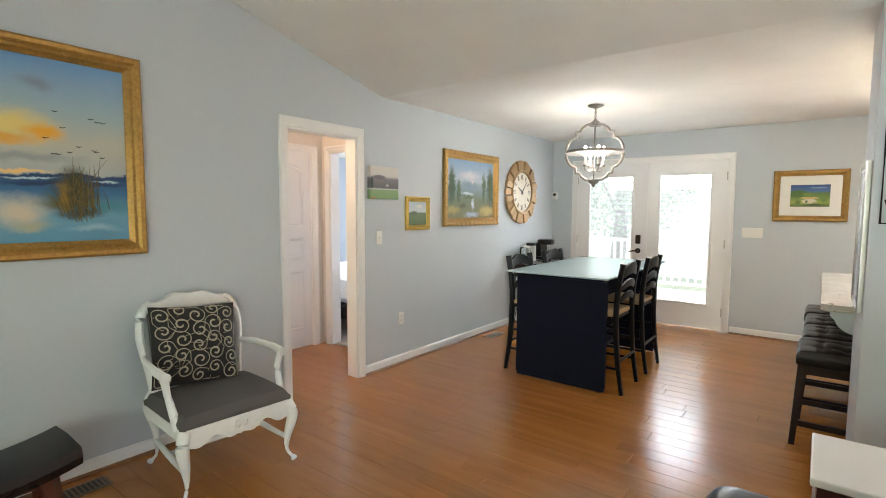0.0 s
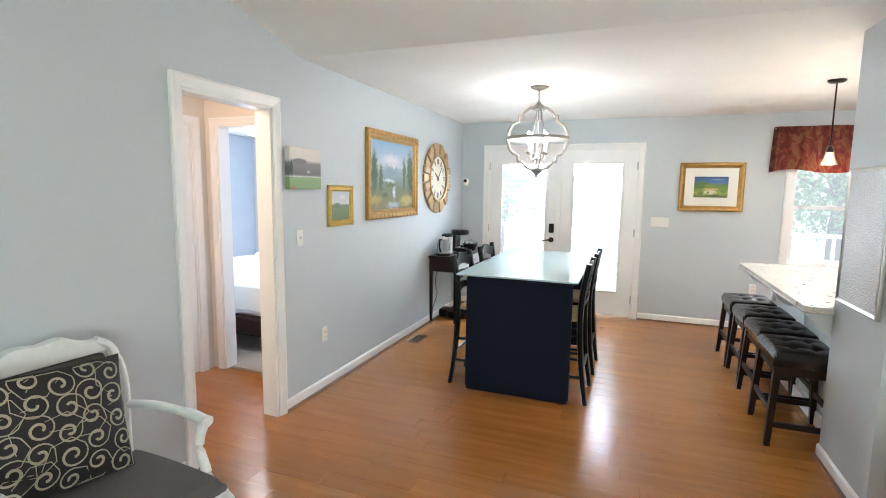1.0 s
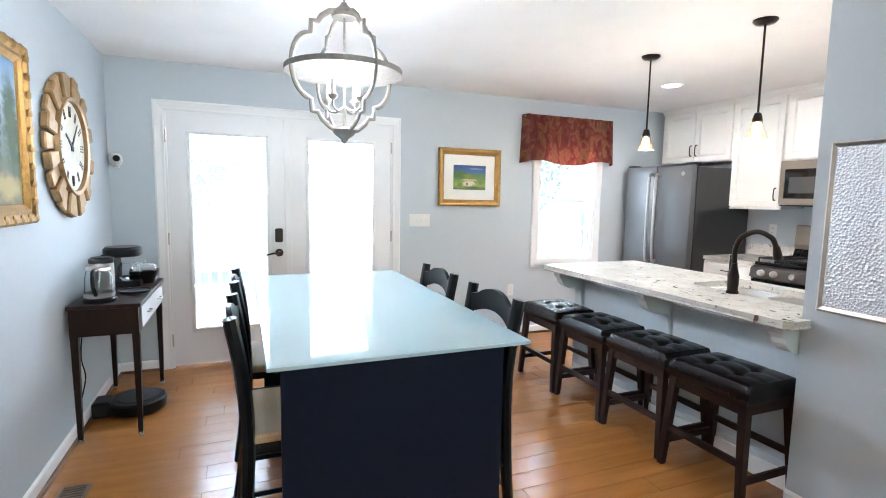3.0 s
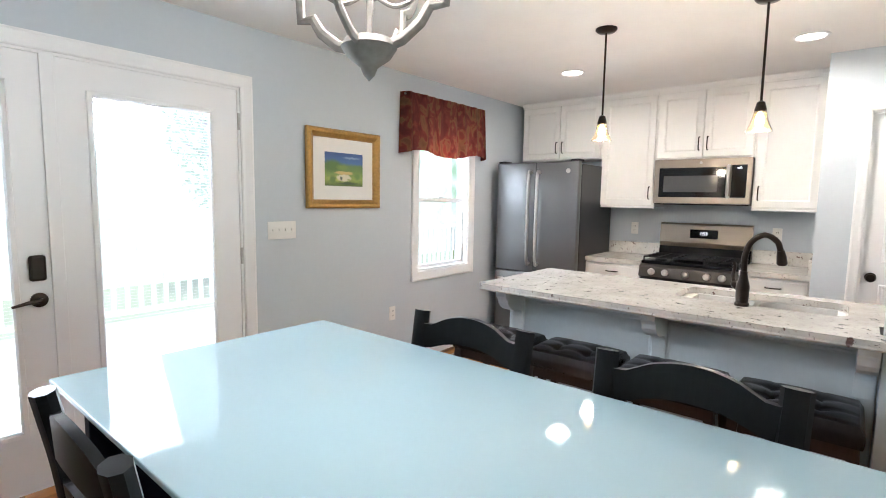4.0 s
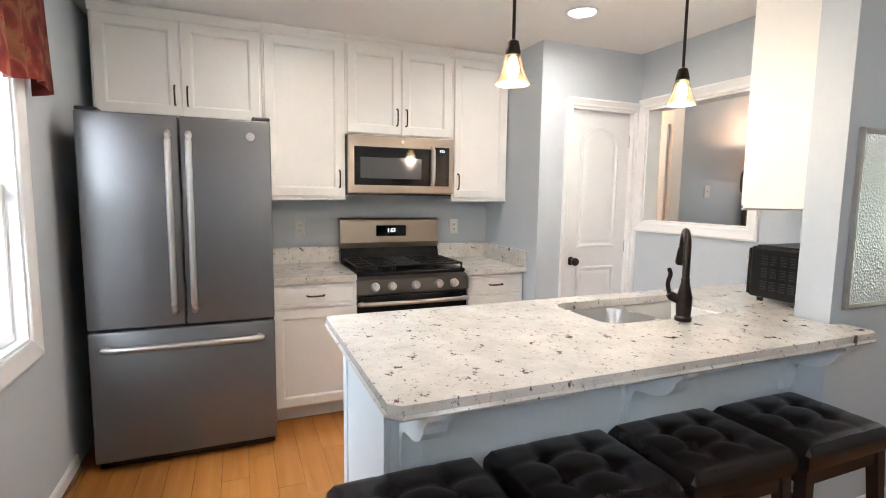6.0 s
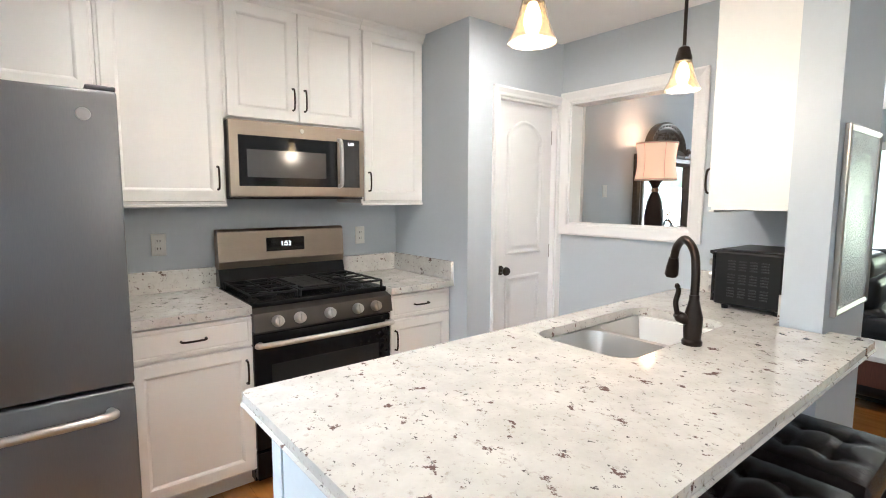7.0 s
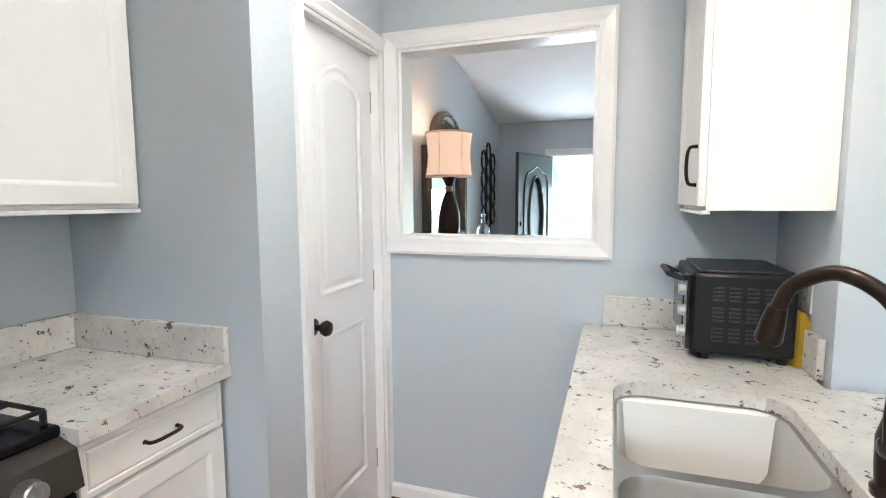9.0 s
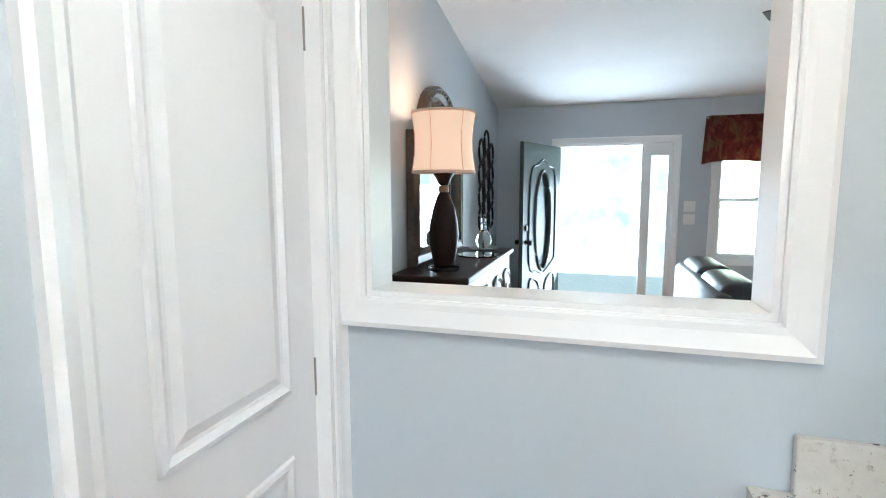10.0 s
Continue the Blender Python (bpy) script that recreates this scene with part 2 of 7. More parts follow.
def plank_wood():
    m = bpy.data.materials.new("honey_oak_floor")
    m.use_nodes = True
    n, l = m.node_tree.nodes, m.node_tree.links
    b = n["Principled BSDF"]
    b.inputs["Roughness"].default_value = 0.24
    co, mp, info = n.new("ShaderNodeTexCoord"), n.new("ShaderNodeMapping"), n.new("ShaderNodeObjectInfo")
    mp.inputs["Scale"].default_value = (0.6, 8, 1)
    add = n.new("ShaderNodeVectorMath")
    scl = n.new("ShaderNodeVectorMath")
    scl.operation = "SCALE"
    comb = n.new("ShaderNodeCombineXYZ")
    l.new(info.outputs["Random"], comb.inputs[0]), l.new(info.outputs["Random"], comb.inputs[1])
    l.new(comb.outputs[0], scl.inputs[0])
    scl.inputs["Scale"].default_value = 37.0
    l.new(co.outputs["Object"], add.inputs[0]), l.new(scl.outputs[0], add.inputs[1])
    l.new(add.outputs[0], mp.inputs[0])
    g = n.new("ShaderNodeTexNoise")
    g.inputs["Scale"].default_value, g.inputs["Detail"].default_value = 2.2, 8
    l.new(mp.outputs[0], g.inputs[0])
    ramp = n.new("ShaderNodeValToRGB")
    ramp.color_ramp.elements[0].position, ramp.color_ramp.elements[0].color = 0.2, (0.27, 0.102, 0.022, 1)
    ramp.color_ramp.elements[1].position, ramp.color_ramp.elements[1].color = 0.8, (0.375, 0.160, 0.040, 1)
    l.new(g.outputs[0], ramp.inputs[0])
    hv = n.new("ShaderNodeHueSaturation")
    mr = n.new("ShaderNodeMapRange")
    mr.inputs[3].default_value, mr.inputs[4].default_value = 0.90, 1.08
    l.new(info.outputs["Random"], mr.inputs[0]), l.new(mr.outputs[0], hv.inputs["Value"])
    l.new(ramp.outputs[0], hv.inputs["Color"]), l.new(hv.outputs[0], b.inputs["Base Color"])
    rr = n.new("ShaderNodeMapRange")
    rr.inputs[3].default_value, rr.inputs[4].default_value = 0.16, 0.28
    l.new(g.outputs[0], rr.inputs[0]), l.new(rr.outputs[0], b.inputs["Roughness"])
    return m


def painting(name, bands, blobs, ruffle=0.10, scale=7.0, seed=0.0):
    """A brushy picture: bands of colour by height, then soft painted blobs of (u, v, ru, rv, colour, softness), ruffled by noise."""
    m = bpy.data.materials.new(name)
    m.use_nodes = True
    n, l = m.node_tree.nodes, m.node_tree.links
    b = n["Principled BSDF"]
    b.inputs["Roughness"].default_value = 0.62
    co, t = n.new("ShaderNodeTexCoord"), n.new("ShaderNodeTexNoise")
    off = n.new("ShaderNodeVectorMath")
    off.inputs[1].default_value = (seed, seed, seed)
    l.new(co.outputs["Generated"], off.inputs[0]), l.new(off.outputs[0], t.inputs[0])
    t.inputs["Scale"].default_value, t.inputs["Detail"].default_value, t.inputs["Roughness"].default_value = scale, 8, 0.65
    mid, scl, add = n.new("ShaderNodeVectorMath"), n.new("ShaderNodeVectorMath"), n.new("ShaderNodeVectorMath")
    mid.operation, scl.operation, add.operation = "SUBTRACT", "MULTIPLY", "ADD"
    mid.inputs[1].default_value, scl.inputs[1].default_value = (0.5, 0.5, 0.5), (ruffle, 0.0, ruffle)
    l.new(t.outputs["Color"], mid.inputs[0]), l.new(mid.outputs[0], scl.inputs[0])
    l.new(co.outputs["Generated"], add.inputs[0]), l.new(scl.outputs[0], add.inputs[1])
    sep, ramp = n.new("ShaderNodeSeparateXYZ"), n.new("ShaderNodeValToRGB")
    l.new(add.outputs[0], sep.inputs[0]), l.new(sep.outputs[2], ramp.inputs[0])
    els = ramp.color_ramp.elements
    while len(els) < len(bands):
        els.new(0.5)
    for e, (p, c) in zip(els, bands):
        e.position, e.color = p, (*c, 1)
    last = ramp.outputs[0]
    for u, v, ru, rv, colour, soft in blobs:
        d, k, ln = n.new("ShaderNodeVectorMath"), n.new("ShaderNodeVectorMath"), n.new("ShaderNodeVectorMath")
        d.operation, k.operation, ln.operation = "SUBTRACT", "MULTIPLY", "LENGTH"
        d.inputs[1].default_value, k.inputs[1].default_value = (u, 0, v), (1 / ru, 0, 1 / rv)
        l.new(add.outputs[0], d.inputs[0]), l.new(d.outputs[0], k.inputs[0]), l.new(k.outputs[0], ln.inputs[0])
        mr, mx = n.new("ShaderNodeMapRange"), n.new("ShaderNodeMix")
        mr.interpolation_type = "SMOOTHSTEP"
        mr.inputs[1].default_value, mr.inputs[2].default_value, mr.inputs[3].default_value, mr.inputs[4].default_value = 1.0 - soft, 1.0, 1.0, 0.0
        mx.data_type = "RGBA"
        l.new(ln.outputs["Value"], mr.inputs[0]), l.new(mr.outputs[0], mx.inputs[0]), l.new(last, mx.inputs[6])
        mx.inputs[7].default_value = (*colour, 1)
        last = mx.outputs[2]
    l.new(last, b.inputs["Base Color"])
    bu = n.new("ShaderNodeBump")
    bu.inputs["Strength"].default_value, bu.inputs["Distance"].default_value = 0.3, 0.001
    l.new(t.outputs[0], bu.inputs["Height"]), l.new(bu.outputs[0], b.inputs["Normal"])
    return m


def damask():
    m = bpy.data.materials.new("red_gold_damask")
    m.use_nodes = True
    n, l = m.node_tree.nodes, m.node_tree.links
    b = n["Principled BSDF"]
    b.inputs["Roughness"].default_value = 0.8
    co, mp = n.new("ShaderNodeTexCoord"), n.new("ShaderNodeMapping")
    mp.inputs["Scale"].default_value = (1.0, 0.4, 0.55)
    l.new(co.outputs["Object"], mp.inputs[0])
    t = n.new("ShaderNodeTexNoise")
    t.inputs["Scale"].default_value, t.inputs["Detail"].default_value, t.inputs["Distortion"].default_value = 15, 3.0, 0.9
    l.new(mp.outputs[0], t.inputs[0])
    ramp = n.new("ShaderNodeValToRGB")
    els = ramp.color_ramp.elements
    els.new(0.5), els.new(0.56)
    for e, (p, c) in zip(els, ((0.36, (0.13, 0.020, 0.016)), (0.5, (0.22, 0.042, 0.032)), (0.56, (0.25, 0.115, 0.055)), (0.68, (0.17, 0.070, 0.035)))):
        e.position, e.color = p, (*c, 1)
    l.new(t.outputs[0], ramp.inputs[0])
    l.new(ramp.outputs[0], b.inputs["Base Color"])
    return m




def blind_vinyl():
    """Thin white vinyl that lets daylight glow through."""
    m = bpy.data.materials.new("translucent_white_vinyl")
    m.use_nodes = True
    n, l = m.node_tree.nodes, m.node_tree.links
    b, t, x = n["Principled BSDF"], n.new("ShaderNodeBsdfTranslucent"), n.new("ShaderNodeMixShader")
    b.inputs["Base Color"].default_value, b.inputs["Roughness"].default_value = (0.86, 0.87, 0.87, 1), 0.45
    t.inputs["Color"].default_value = (0.86, 0.88, 0.88, 1)
    x.inputs[0].default_value = 0.5
    l.new(b.outputs[0], x.inputs[1]), l.new(t.outputs[0], x.inputs[2])
    l.new(x.outputs[0], n["Material Output"].inputs["Surface"])
    return m


BLIND = blind_vinyl()
TABLEGLASS, GRANITE, OAK, DAMASK = tabletop_glass(), granite(), plank_wood(), damask()

# ---- building helpers ----


def thing(name, label, category, place, rz=0.0, group="", kind=""):
    ob = new(name)
    ob.empty_display_size = 0.1
    ob.matrix_world = pose(*place, 0, 0, rz)
    return tagged(ob, label, category, group, kind)


def part(name, bm, mat, parent=None, label="", smooth=False):
    me = bpy.data.meshes.new(name)
    bmesh.ops.recalc_face_normals(bm, faces=bm.faces)
    bm.to_mesh(me)
    bm.free()
    me.materials.append(mat)
    if smooth:
        me.shade_smooth()
        me.set_sharp_from_angle(angle=radians(38))
    ob = new(name, me)
    if parent:
        ob.parent = parent
    if label:
        tagged(ob, label)
    return ob


def setting(name, bm, mat, label, category, smooth=False):
    return tagged(part(name, bm, mat, None, "", smooth), label, category, "", "structure")


def B(*boxes, bevel=0.0, seg=2):
    """A bmesh of boxes (x0, x1, y0, y1, z0, z1)."""
    bm = bmesh.new()
    for x0, x1, y0, y1, z0, z1 in boxes:
        bmesh.ops.create_cube(bm, size=1, matrix=Matrix.LocRotScale(((x0 + x1) / 2, (y0 + y1) / 2, (z0 + z1) / 2), None, (abs(x1 - x0), abs(y1 - y0), abs(z1 - z0))))
    if bevel:
        bmesh.ops.bevel(bm, geom=bm.edges[:], offset=bevel, segments=seg, affect="EDGES", profile=0.5, clamp_overlap=True)
    return bm


def bar(bm, a, b, r0, r1=None, n=12):
    """A round or polygonal bar from a to b."""
    a, b = Vector(a), Vector(b)
    d = b - a
    m = Matrix.Translation((a + b) / 2) @ d.to_track_quat("Z", "Y").to_matrix().to_4x4()
    bmesh.ops.create_cone(bm, cap_ends=True, segments=n, radius1=r0, radius2=r0 if r1 is None else r1, depth=d.length, matrix=m)
    return bm


def rod(*spans, r=0.01, n=12):
    bm = bmesh.new()
    for a, b in spans:
        bar(bm, a, b, r, r, n)
    return bm


def lathe(profile, n=24, at=(0, 0, 0), turn=None):
    """A turned solid about z from (radius, height) pairs."""
    bm = bmesh.new()
    rings = []
    for r, z in profile:
        rings.append([bm.verts.new((r * math.cos(2 * math.pi * k / n), r * math.sin(2 * math.pi * k / n), z)) for k in range(n)])
    for p, q in zip(rings, rings[1:]):
        for k in range(n):
            bm.faces.new((p[k], p[(k + 1) % n], q[(k + 1) % n], q[k]))
    for ring, last in ((rings[0], profile[0]), (rings[-1], profile[-1])):
        if last[0] > 1e-5:
            bm.faces.new(ring)
    bmesh.ops.remove_doubles(bm, verts=bm.verts, dist=1e-6)
    bmesh.ops.transform(bm, matrix=Matrix.Translation(at) @ (turn or Matrix()), verts=bm.verts)
    return bm


def tube(points, r, n=8, closed=False, flat=1.0, up=(0, 0, 1)):
    """A tube of radius r (a number or one per point) along points."""
    bm = bmesh.new()
    p = [Vector(q) for q in points]
    rings = []
    count = len(p)
    for i, q in enumerate(p):
        a = p[(i - 1) % count] if closed or i else q
        b = p[(i + 1) % count] if closed or i < count - 1 else q
        t = (b - a).normalized()
        u = Vector(up)
        if abs(t.dot(u)) > 0.95:
            u = Vector((1, 0, 0))
        s = t.cross(u).normalized()
        v = s.cross(t)
        rr = r[i] if isinstance(r, (list, tuple)) else r
        rings.append([bm.verts.new(q + rr * (s * math.cos(2 * math.pi * k / n) + flat * v * math.sin(2 * math.pi * k / n))) for k in range(n)])
    pairs = list(zip(rings, rings[1:])) + ([(rings[-1], rings[0])] if closed else [])
    for a, b in pairs:
        for k in range(n):
            bm.faces.new((a[k], a[(k + 1) % n], b[(k + 1) % n], b[k]))
    if not closed:
        bm.faces.new(rings[0]), bm.faces.new(rings[-1])
    return bm


def arc(cx, cz, r, a0, a1, n=12, y=0.0, rz=None):
    return [(cx + r * math.cos(radians(a0 + (a1 - a0) * k / n)), y, cz + (rz or r) * math.sin(radians(a0 + (a1 - a0) * k / n))) for k in range(n + 1)]


def smooth_path(points, steps=8):
    """Catmull-Rom through points."""
    p = [Vector(q) for q in points]
    p = [2 * p[0] - p[1]] + p + [2 * p[-1] - p[-2]]
    out = []
    for i in range(1, len(p) - 2):
        a, b, c, d = p[i - 1:i + 3]
        for k in range(steps):
            t = k / steps
            out.append(0.5 * (2 * b + (c - a) * t + (2 * a - 5 * b + 4 * c - d) * t * t + (3 * b - a - 3 * c + d) * t ** 3))
    return out + [p[-2]]


def inset(poly, d):
    """A counter-clockwise polygon (x, z) moved inwards by d."""
    out = []
    n = len(poly)
    for i in range(n):
        a, b, c = Vector(poly[i - 1]), Vector(poly[i]), Vector(poly[(i + 1) % n])
        e, f = (b - a).normalized(), (c - b).normalized()
        ne, nf = Vector((-e.y, e.x)), Vector((-f.y, f.x))
        k = ne + nf
        out.append(tuple(b + k * (d / max(0.3, 1 + ne.dot(nf)))))
    return out


def moulded(poly, steps, back=None, fill=True, bm=None):
    """Rings of a polygon in the local xz plane: steps of (inset, height towards -y). Back: depth of the closed rear."""
    bm = bm or bmesh.new()
    rings = []
    for d, h in steps:
        rings.append([bm.verts.new((x, -h, z)) for x, z in inset(poly, d)])
    n = len(poly)
    for p, q in zip(rings, rings[1:]):
        for k in range(n):
            bm.faces.new((p[k], p[(k + 1) % n], q[(k + 1) % n], q[k]))
    if fill:
        bm.faces.new(rings[-1])
    if back is not None:
        rear = [bm.verts.new((x, -back, z)) for x, z in inset(poly, steps[0][0])]
        for k in range(n):
            bm.faces.new((rear[k], rear[(k + 1) % n], rings[0][(k + 1) % n], rings[0][k]))
        bm.faces.new(rear)
    return bm


def rect(x0, x1, z0, z1):
    return [(x0, z0), (x1, z0), (x1, z1), (x0, z1)]


def arched(x0, x1, z0, z1, rise, n=10):
    """A panel outline with a shallow arched head."""
    pts = [(x0, z0), (x1, z0), (x1, z1 - rise)]
    for k in range(1, n):
        t = k / n
        x = x1 + (x0 - x1) * t
        pts.append((x, z1 - rise + rise * math.sin(math.pi * t) ** 0.75))
    return pts + [(x0, z1 - rise)]


def prism(poly, axis, a, b):
    """A polygon swept along an axis from a to b. Pairs are (y, z) for 'x', (x, z) for 'y' and (x, y) for 'z'."""
    bm = bmesh.new()
    put = {"x": lambda u, v, w: (w, u, v), "y": lambda u, v, w: (u, w, v), "z": lambda u, v, w: (u, v, w)}[axis]
    lo, hi = [bm.verts.new(put(u, v, a)) for u, v in poly], [bm.verts.new(put(u, v, b)) for u, v in poly]
    n = len(poly)
    for k in range(n):
        bm.faces.new((lo[k], lo[(k + 1) % n], hi[(k + 1) % n], hi[k]))
    bm.faces.new(lo), bm.faces.new(hi)
    return bm


def sheet(outer, holes, z0, z1, bevel=0.0):
    """A slab with rounded holes, between the heights z0 and z1."""
    bm = bmesh.new()
    edges = []
    for loop in (outer, *holes):
        vs = [bm.verts.new((x, y, z1)) for x, y in loop]
        edges += [bm.edges.new((vs[k], vs[(k + 1) % len(vs)])) for k in range(len(vs))]
    bmesh.ops.triangle_fill(bm, use_beauty=True, use_dissolve=False, edges=edges)
    got = bmesh.ops.extrude_face_region(bm, geom=bm.faces[:])
    bmesh.ops.translate(bm, vec=(0, 0, z0 - z1), verts=[v for v in got["geom"] if isinstance(v, bmesh.types.BMVert)])
    return bm


def rounded(x0, x1, y0, y1, r, n=6):
    pts = []
    for cx, cy, a in ((x1 - r, y1 - r, 0), (x0 + r, y1 - r, 90), (x0 + r, y0 + r, 180), (x1 - r, y0 + r, 270)):
        pts += [(cx + r * math.cos(radians(a + 90 * k / n)), cy + r * math.sin(radians(a + 90 * k / n))) for k in range(n + 1)]
    return pts


def moved(bm, m):
    bmesh.ops.transform(bm, matrix=m, verts=bm.verts)
    return bm


def joined(*bms):
    """Several bmeshes in one."""
    out = bmesh.new()
    for b in bms:
        me = bpy.data.meshes.new("piece")
        b.to_mesh(me)
        b.free()
        out.from_mesh(me)
        bpy.data.meshes.remove(me)
    return out


def padded(x0, x1, y0, y1, z0, z1, tufts, puff=0.018, n=26, sag=0.0):
    """A rounded cushion with button dimples on its top."""
    bm = bmesh.new()
    grid = {}
    rim = 0.03
    for i in range(n + 1):
        for j in range(n + 1):
            u, v = i / n, j / n
            x, y = x0 + (x1 - x0) * u, y0 + (y1 - y0) * v
            e = min(u * (x1 - x0), (1 - u) * (x1 - x0), v * (y1 - y0), (1 - v) * (y1 - y0))
            z = z1 - (rim * (1 - math.sqrt(max(0, 1 - (1 - min(e, rim) / rim) ** 2)))) + puff * math.sin(math.pi * u) ** 0.6 * math.sin(math.pi * v) ** 0.6
            for tx, ty in tufts:
                d2 = ((x - tx) ** 2 + (y - ty) ** 2) / 0.0016
                z -= 0.014 * math.exp(-d2)
                z -= 0.005 * (math.exp(-((x - tx) / 0.012) ** 2) + math.exp(-((y - ty) / 0.012) ** 2)) * math.exp(-d2 / 12)
            grid[i, j] = bm.verts.new((x, y, z))
    for i in range(n):
        for j in range(n):
            bm.faces.new((grid[i, j], grid[i + 1, j], grid[i + 1, j + 1], grid[i, j + 1]))
    edge = [(i, 0) for i in range(n)] + [(n, j) for j in range(n)] + [(i, n) for i in range(n, 0, -1)] + [(0, j) for j in range(n, 0, -1)]
    cx, cy = (x0 + x1) / 2, (y0 + y1) / 2
    prev = [grid[k] for k in edge]
    for z, s in ((z0 + (z1 - z0) * 0.5, 1.012), (z0 + 0.012, 1.004), (z0, 0.985)):
        ring = [bm.verts.new((cx + (grid[k].co.x - cx) * s, cy + (grid[k].co.y - cy) * s, z)) for k in edge]
        for k in range(len(edge)):
            bm.faces.new((prev[k], prev[(k + 1) % len(edge)], ring[(k + 1) % len(edge)], ring[k]))
        prev = ring
    bm.faces.new(prev)
    return bm


# ---- the large structure ----
XW, XE, YB, YF, ZC = -2.48, 3.25, 7.26, -1.20, 2.44
CREASE, RIDGE, ZR = 3.75, 1.77, 2.955


def wall_x(name, x0, x1, y0, y1, z1, holes, mat, label):
    """A wall along y with openings (y0, y1, z0, z1)."""
    return wall_boxes(name, lambda a, b, c, d: (x0, x1, a, b, c, d), y0, y1, z1, holes, mat, label)


def wall_y(name, y0, y1, x0, x1, z1, holes, mat, label):
    return wall_boxes(name, lambda a, b, c, d: (a, b, y0, y1, c, d), x0, x1, z1, holes, mat, label)


def wall_boxes(name, box, a, b, z1, holes, mat, label):
    out, at = [], a
    for h0, h1, hz0, hz1 in sorted(holes):
        out.append(box(at, h0, 0, z1))
        if hz0 > 0:
            out.append(box(h0, h1, 0, hz0))
        out.append(box(h0, h1, hz1, z1))
        at = h1
    out.append(box(at, b, 0, z1))
    return setting(name, B(*out), mat, label, "wall")


wall_x("wall_west", XW - 0.12, XW, YF, YB, 3.1, [(2.755, 3.44, 0, 2.06)], WALL, "blue-grey painted wall with a cased doorway")
wall_y("wall_north", YB, YB + 0.14, XW - 0.12, XE + 0.12, 2.6, [(-2.10, -0.255, 0, 2.07), (1.335, 2.045, 0.80, 2.03)], WALL, "blue-grey painted wall with patio doors and window")
wall_x("wall_east_kitchen", XE, XE + 0.12, 3.605, YB, 2.6, [], WALL, "blue-grey painted kitchen wall behind cabinets")
wall_y("wall_partition", 3.605, 3.725, 0.825, XE, 2.62, [(1.582, 2.41, 1.238, 2.05)], WALL, "blue-grey partition wall with a pass-through opening")
wall_x("wall_stub", 0.825, 0.967, 3.725, 4.24, 2.5, [], WALL, "short blue-grey wall end at the breakfast bar")
wall_x("wall_pantry_front", 2.48, 2.58, 3.725, 4.575, 2.5, [(3.765, 4.325, 0, 2.035)], WALL, "blue-grey pantry wall with a white door")
wall_y("wall_pantry_side", 4.475, 4.575, 2.58, XE, 2.5, [], WALL, "blue-grey pantry side wall")
wall_y("wall_south", YF - 0.14, YF, XW - 0.12, 3.17, 2.6, [(1.12, 2.33, 0, 2.0), (-0.95, 0.66, 0.76, 2.0)], WALL, "blue-grey front wall with open entry door")
wall_x("wall_east_living", 3.05, 3.17, YF, 2.66, 3.1, [], WALL, "blue-grey living room wall lit by a lamp")
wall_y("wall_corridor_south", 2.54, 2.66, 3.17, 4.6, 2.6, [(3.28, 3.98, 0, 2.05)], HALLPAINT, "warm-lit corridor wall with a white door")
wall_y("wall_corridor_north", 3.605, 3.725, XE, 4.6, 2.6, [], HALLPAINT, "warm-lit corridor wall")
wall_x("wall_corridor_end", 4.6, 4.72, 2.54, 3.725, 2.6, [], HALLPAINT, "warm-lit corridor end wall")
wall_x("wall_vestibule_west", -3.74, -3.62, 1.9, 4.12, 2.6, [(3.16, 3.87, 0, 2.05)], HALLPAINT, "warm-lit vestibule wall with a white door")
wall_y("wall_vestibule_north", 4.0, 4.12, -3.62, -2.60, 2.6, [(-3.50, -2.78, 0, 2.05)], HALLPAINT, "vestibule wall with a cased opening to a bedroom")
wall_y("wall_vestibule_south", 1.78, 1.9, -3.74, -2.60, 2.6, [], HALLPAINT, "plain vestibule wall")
wall_y("wall_bedroom_north", 7.9, 8.02, -6.6, -2.60, 2.6, [], BLUEPAINT, "pale blue bedroom wall")
wall_x("wall_bedroom_west", -6.72, -6.6, 4.0, 8.02, 2.6, [(5.1, 6.5, 0.8, 2.1)], BLUEPAINT, "pale blue bedroom wall with window")
wall_x("wall_bedroom_east", -2.72, -2.602, 4.12, 7.9, 2.6, [], BLUEPAINT, "pale blue bedroom wall")
wall_y("wall_bedroom_south", 4.0, 4.12, -6.6, -3.74, 2.6, [], BLUEPAINT, "pale blue bedroom wall")

setting("ceiling", prism([(YB + 0.1, ZC), (YB + 0.1, ZC + 0.1), (CREASE, ZC + 0.1), (RIDGE, ZR + 0.1), (YF - 0.1, ZC + 0.1), (YF - 0.1, ZC), (RIDGE, ZR), (CREASE, ZC)], "x", XW - 0.1, XE + 0.1), CEIL, "white ceiling, vaulted over the living room", "ceiling")
setting("ceiling_corridor", B((XE + 0.1, 4.72, 2.5, 3.8, 2.42, 2.5)), CEIL, "white corridor ceiling", "ceiling")
setting("ceiling_bedroom", B((-6.72, XW - 0.1, 1.7, 8.02, 2.42, 2.5)), CEIL, "white bedroom ceiling", "ceiling")
floor = setting("floor", B((-3.74, 4.72, YF - 0.14, YB + 0.1, -0.12, -0.012)), DARKWOOD, "honey oak plank floor with a satin sheen", "floor")
setting("floor_bedroom", B((-6.72, -2.6, 4.06, 8.02, -0.1, 0.004)), CARPET, "beige bedroom carpet", "floor")
setting("ground", B((-60, 60, -60, YF - 0.14, -0.6, -0.35), (-60, 60, YB + 0.14, 80, -0.6, -0.35)), GRASS, "green lawn outside the house", "ground")


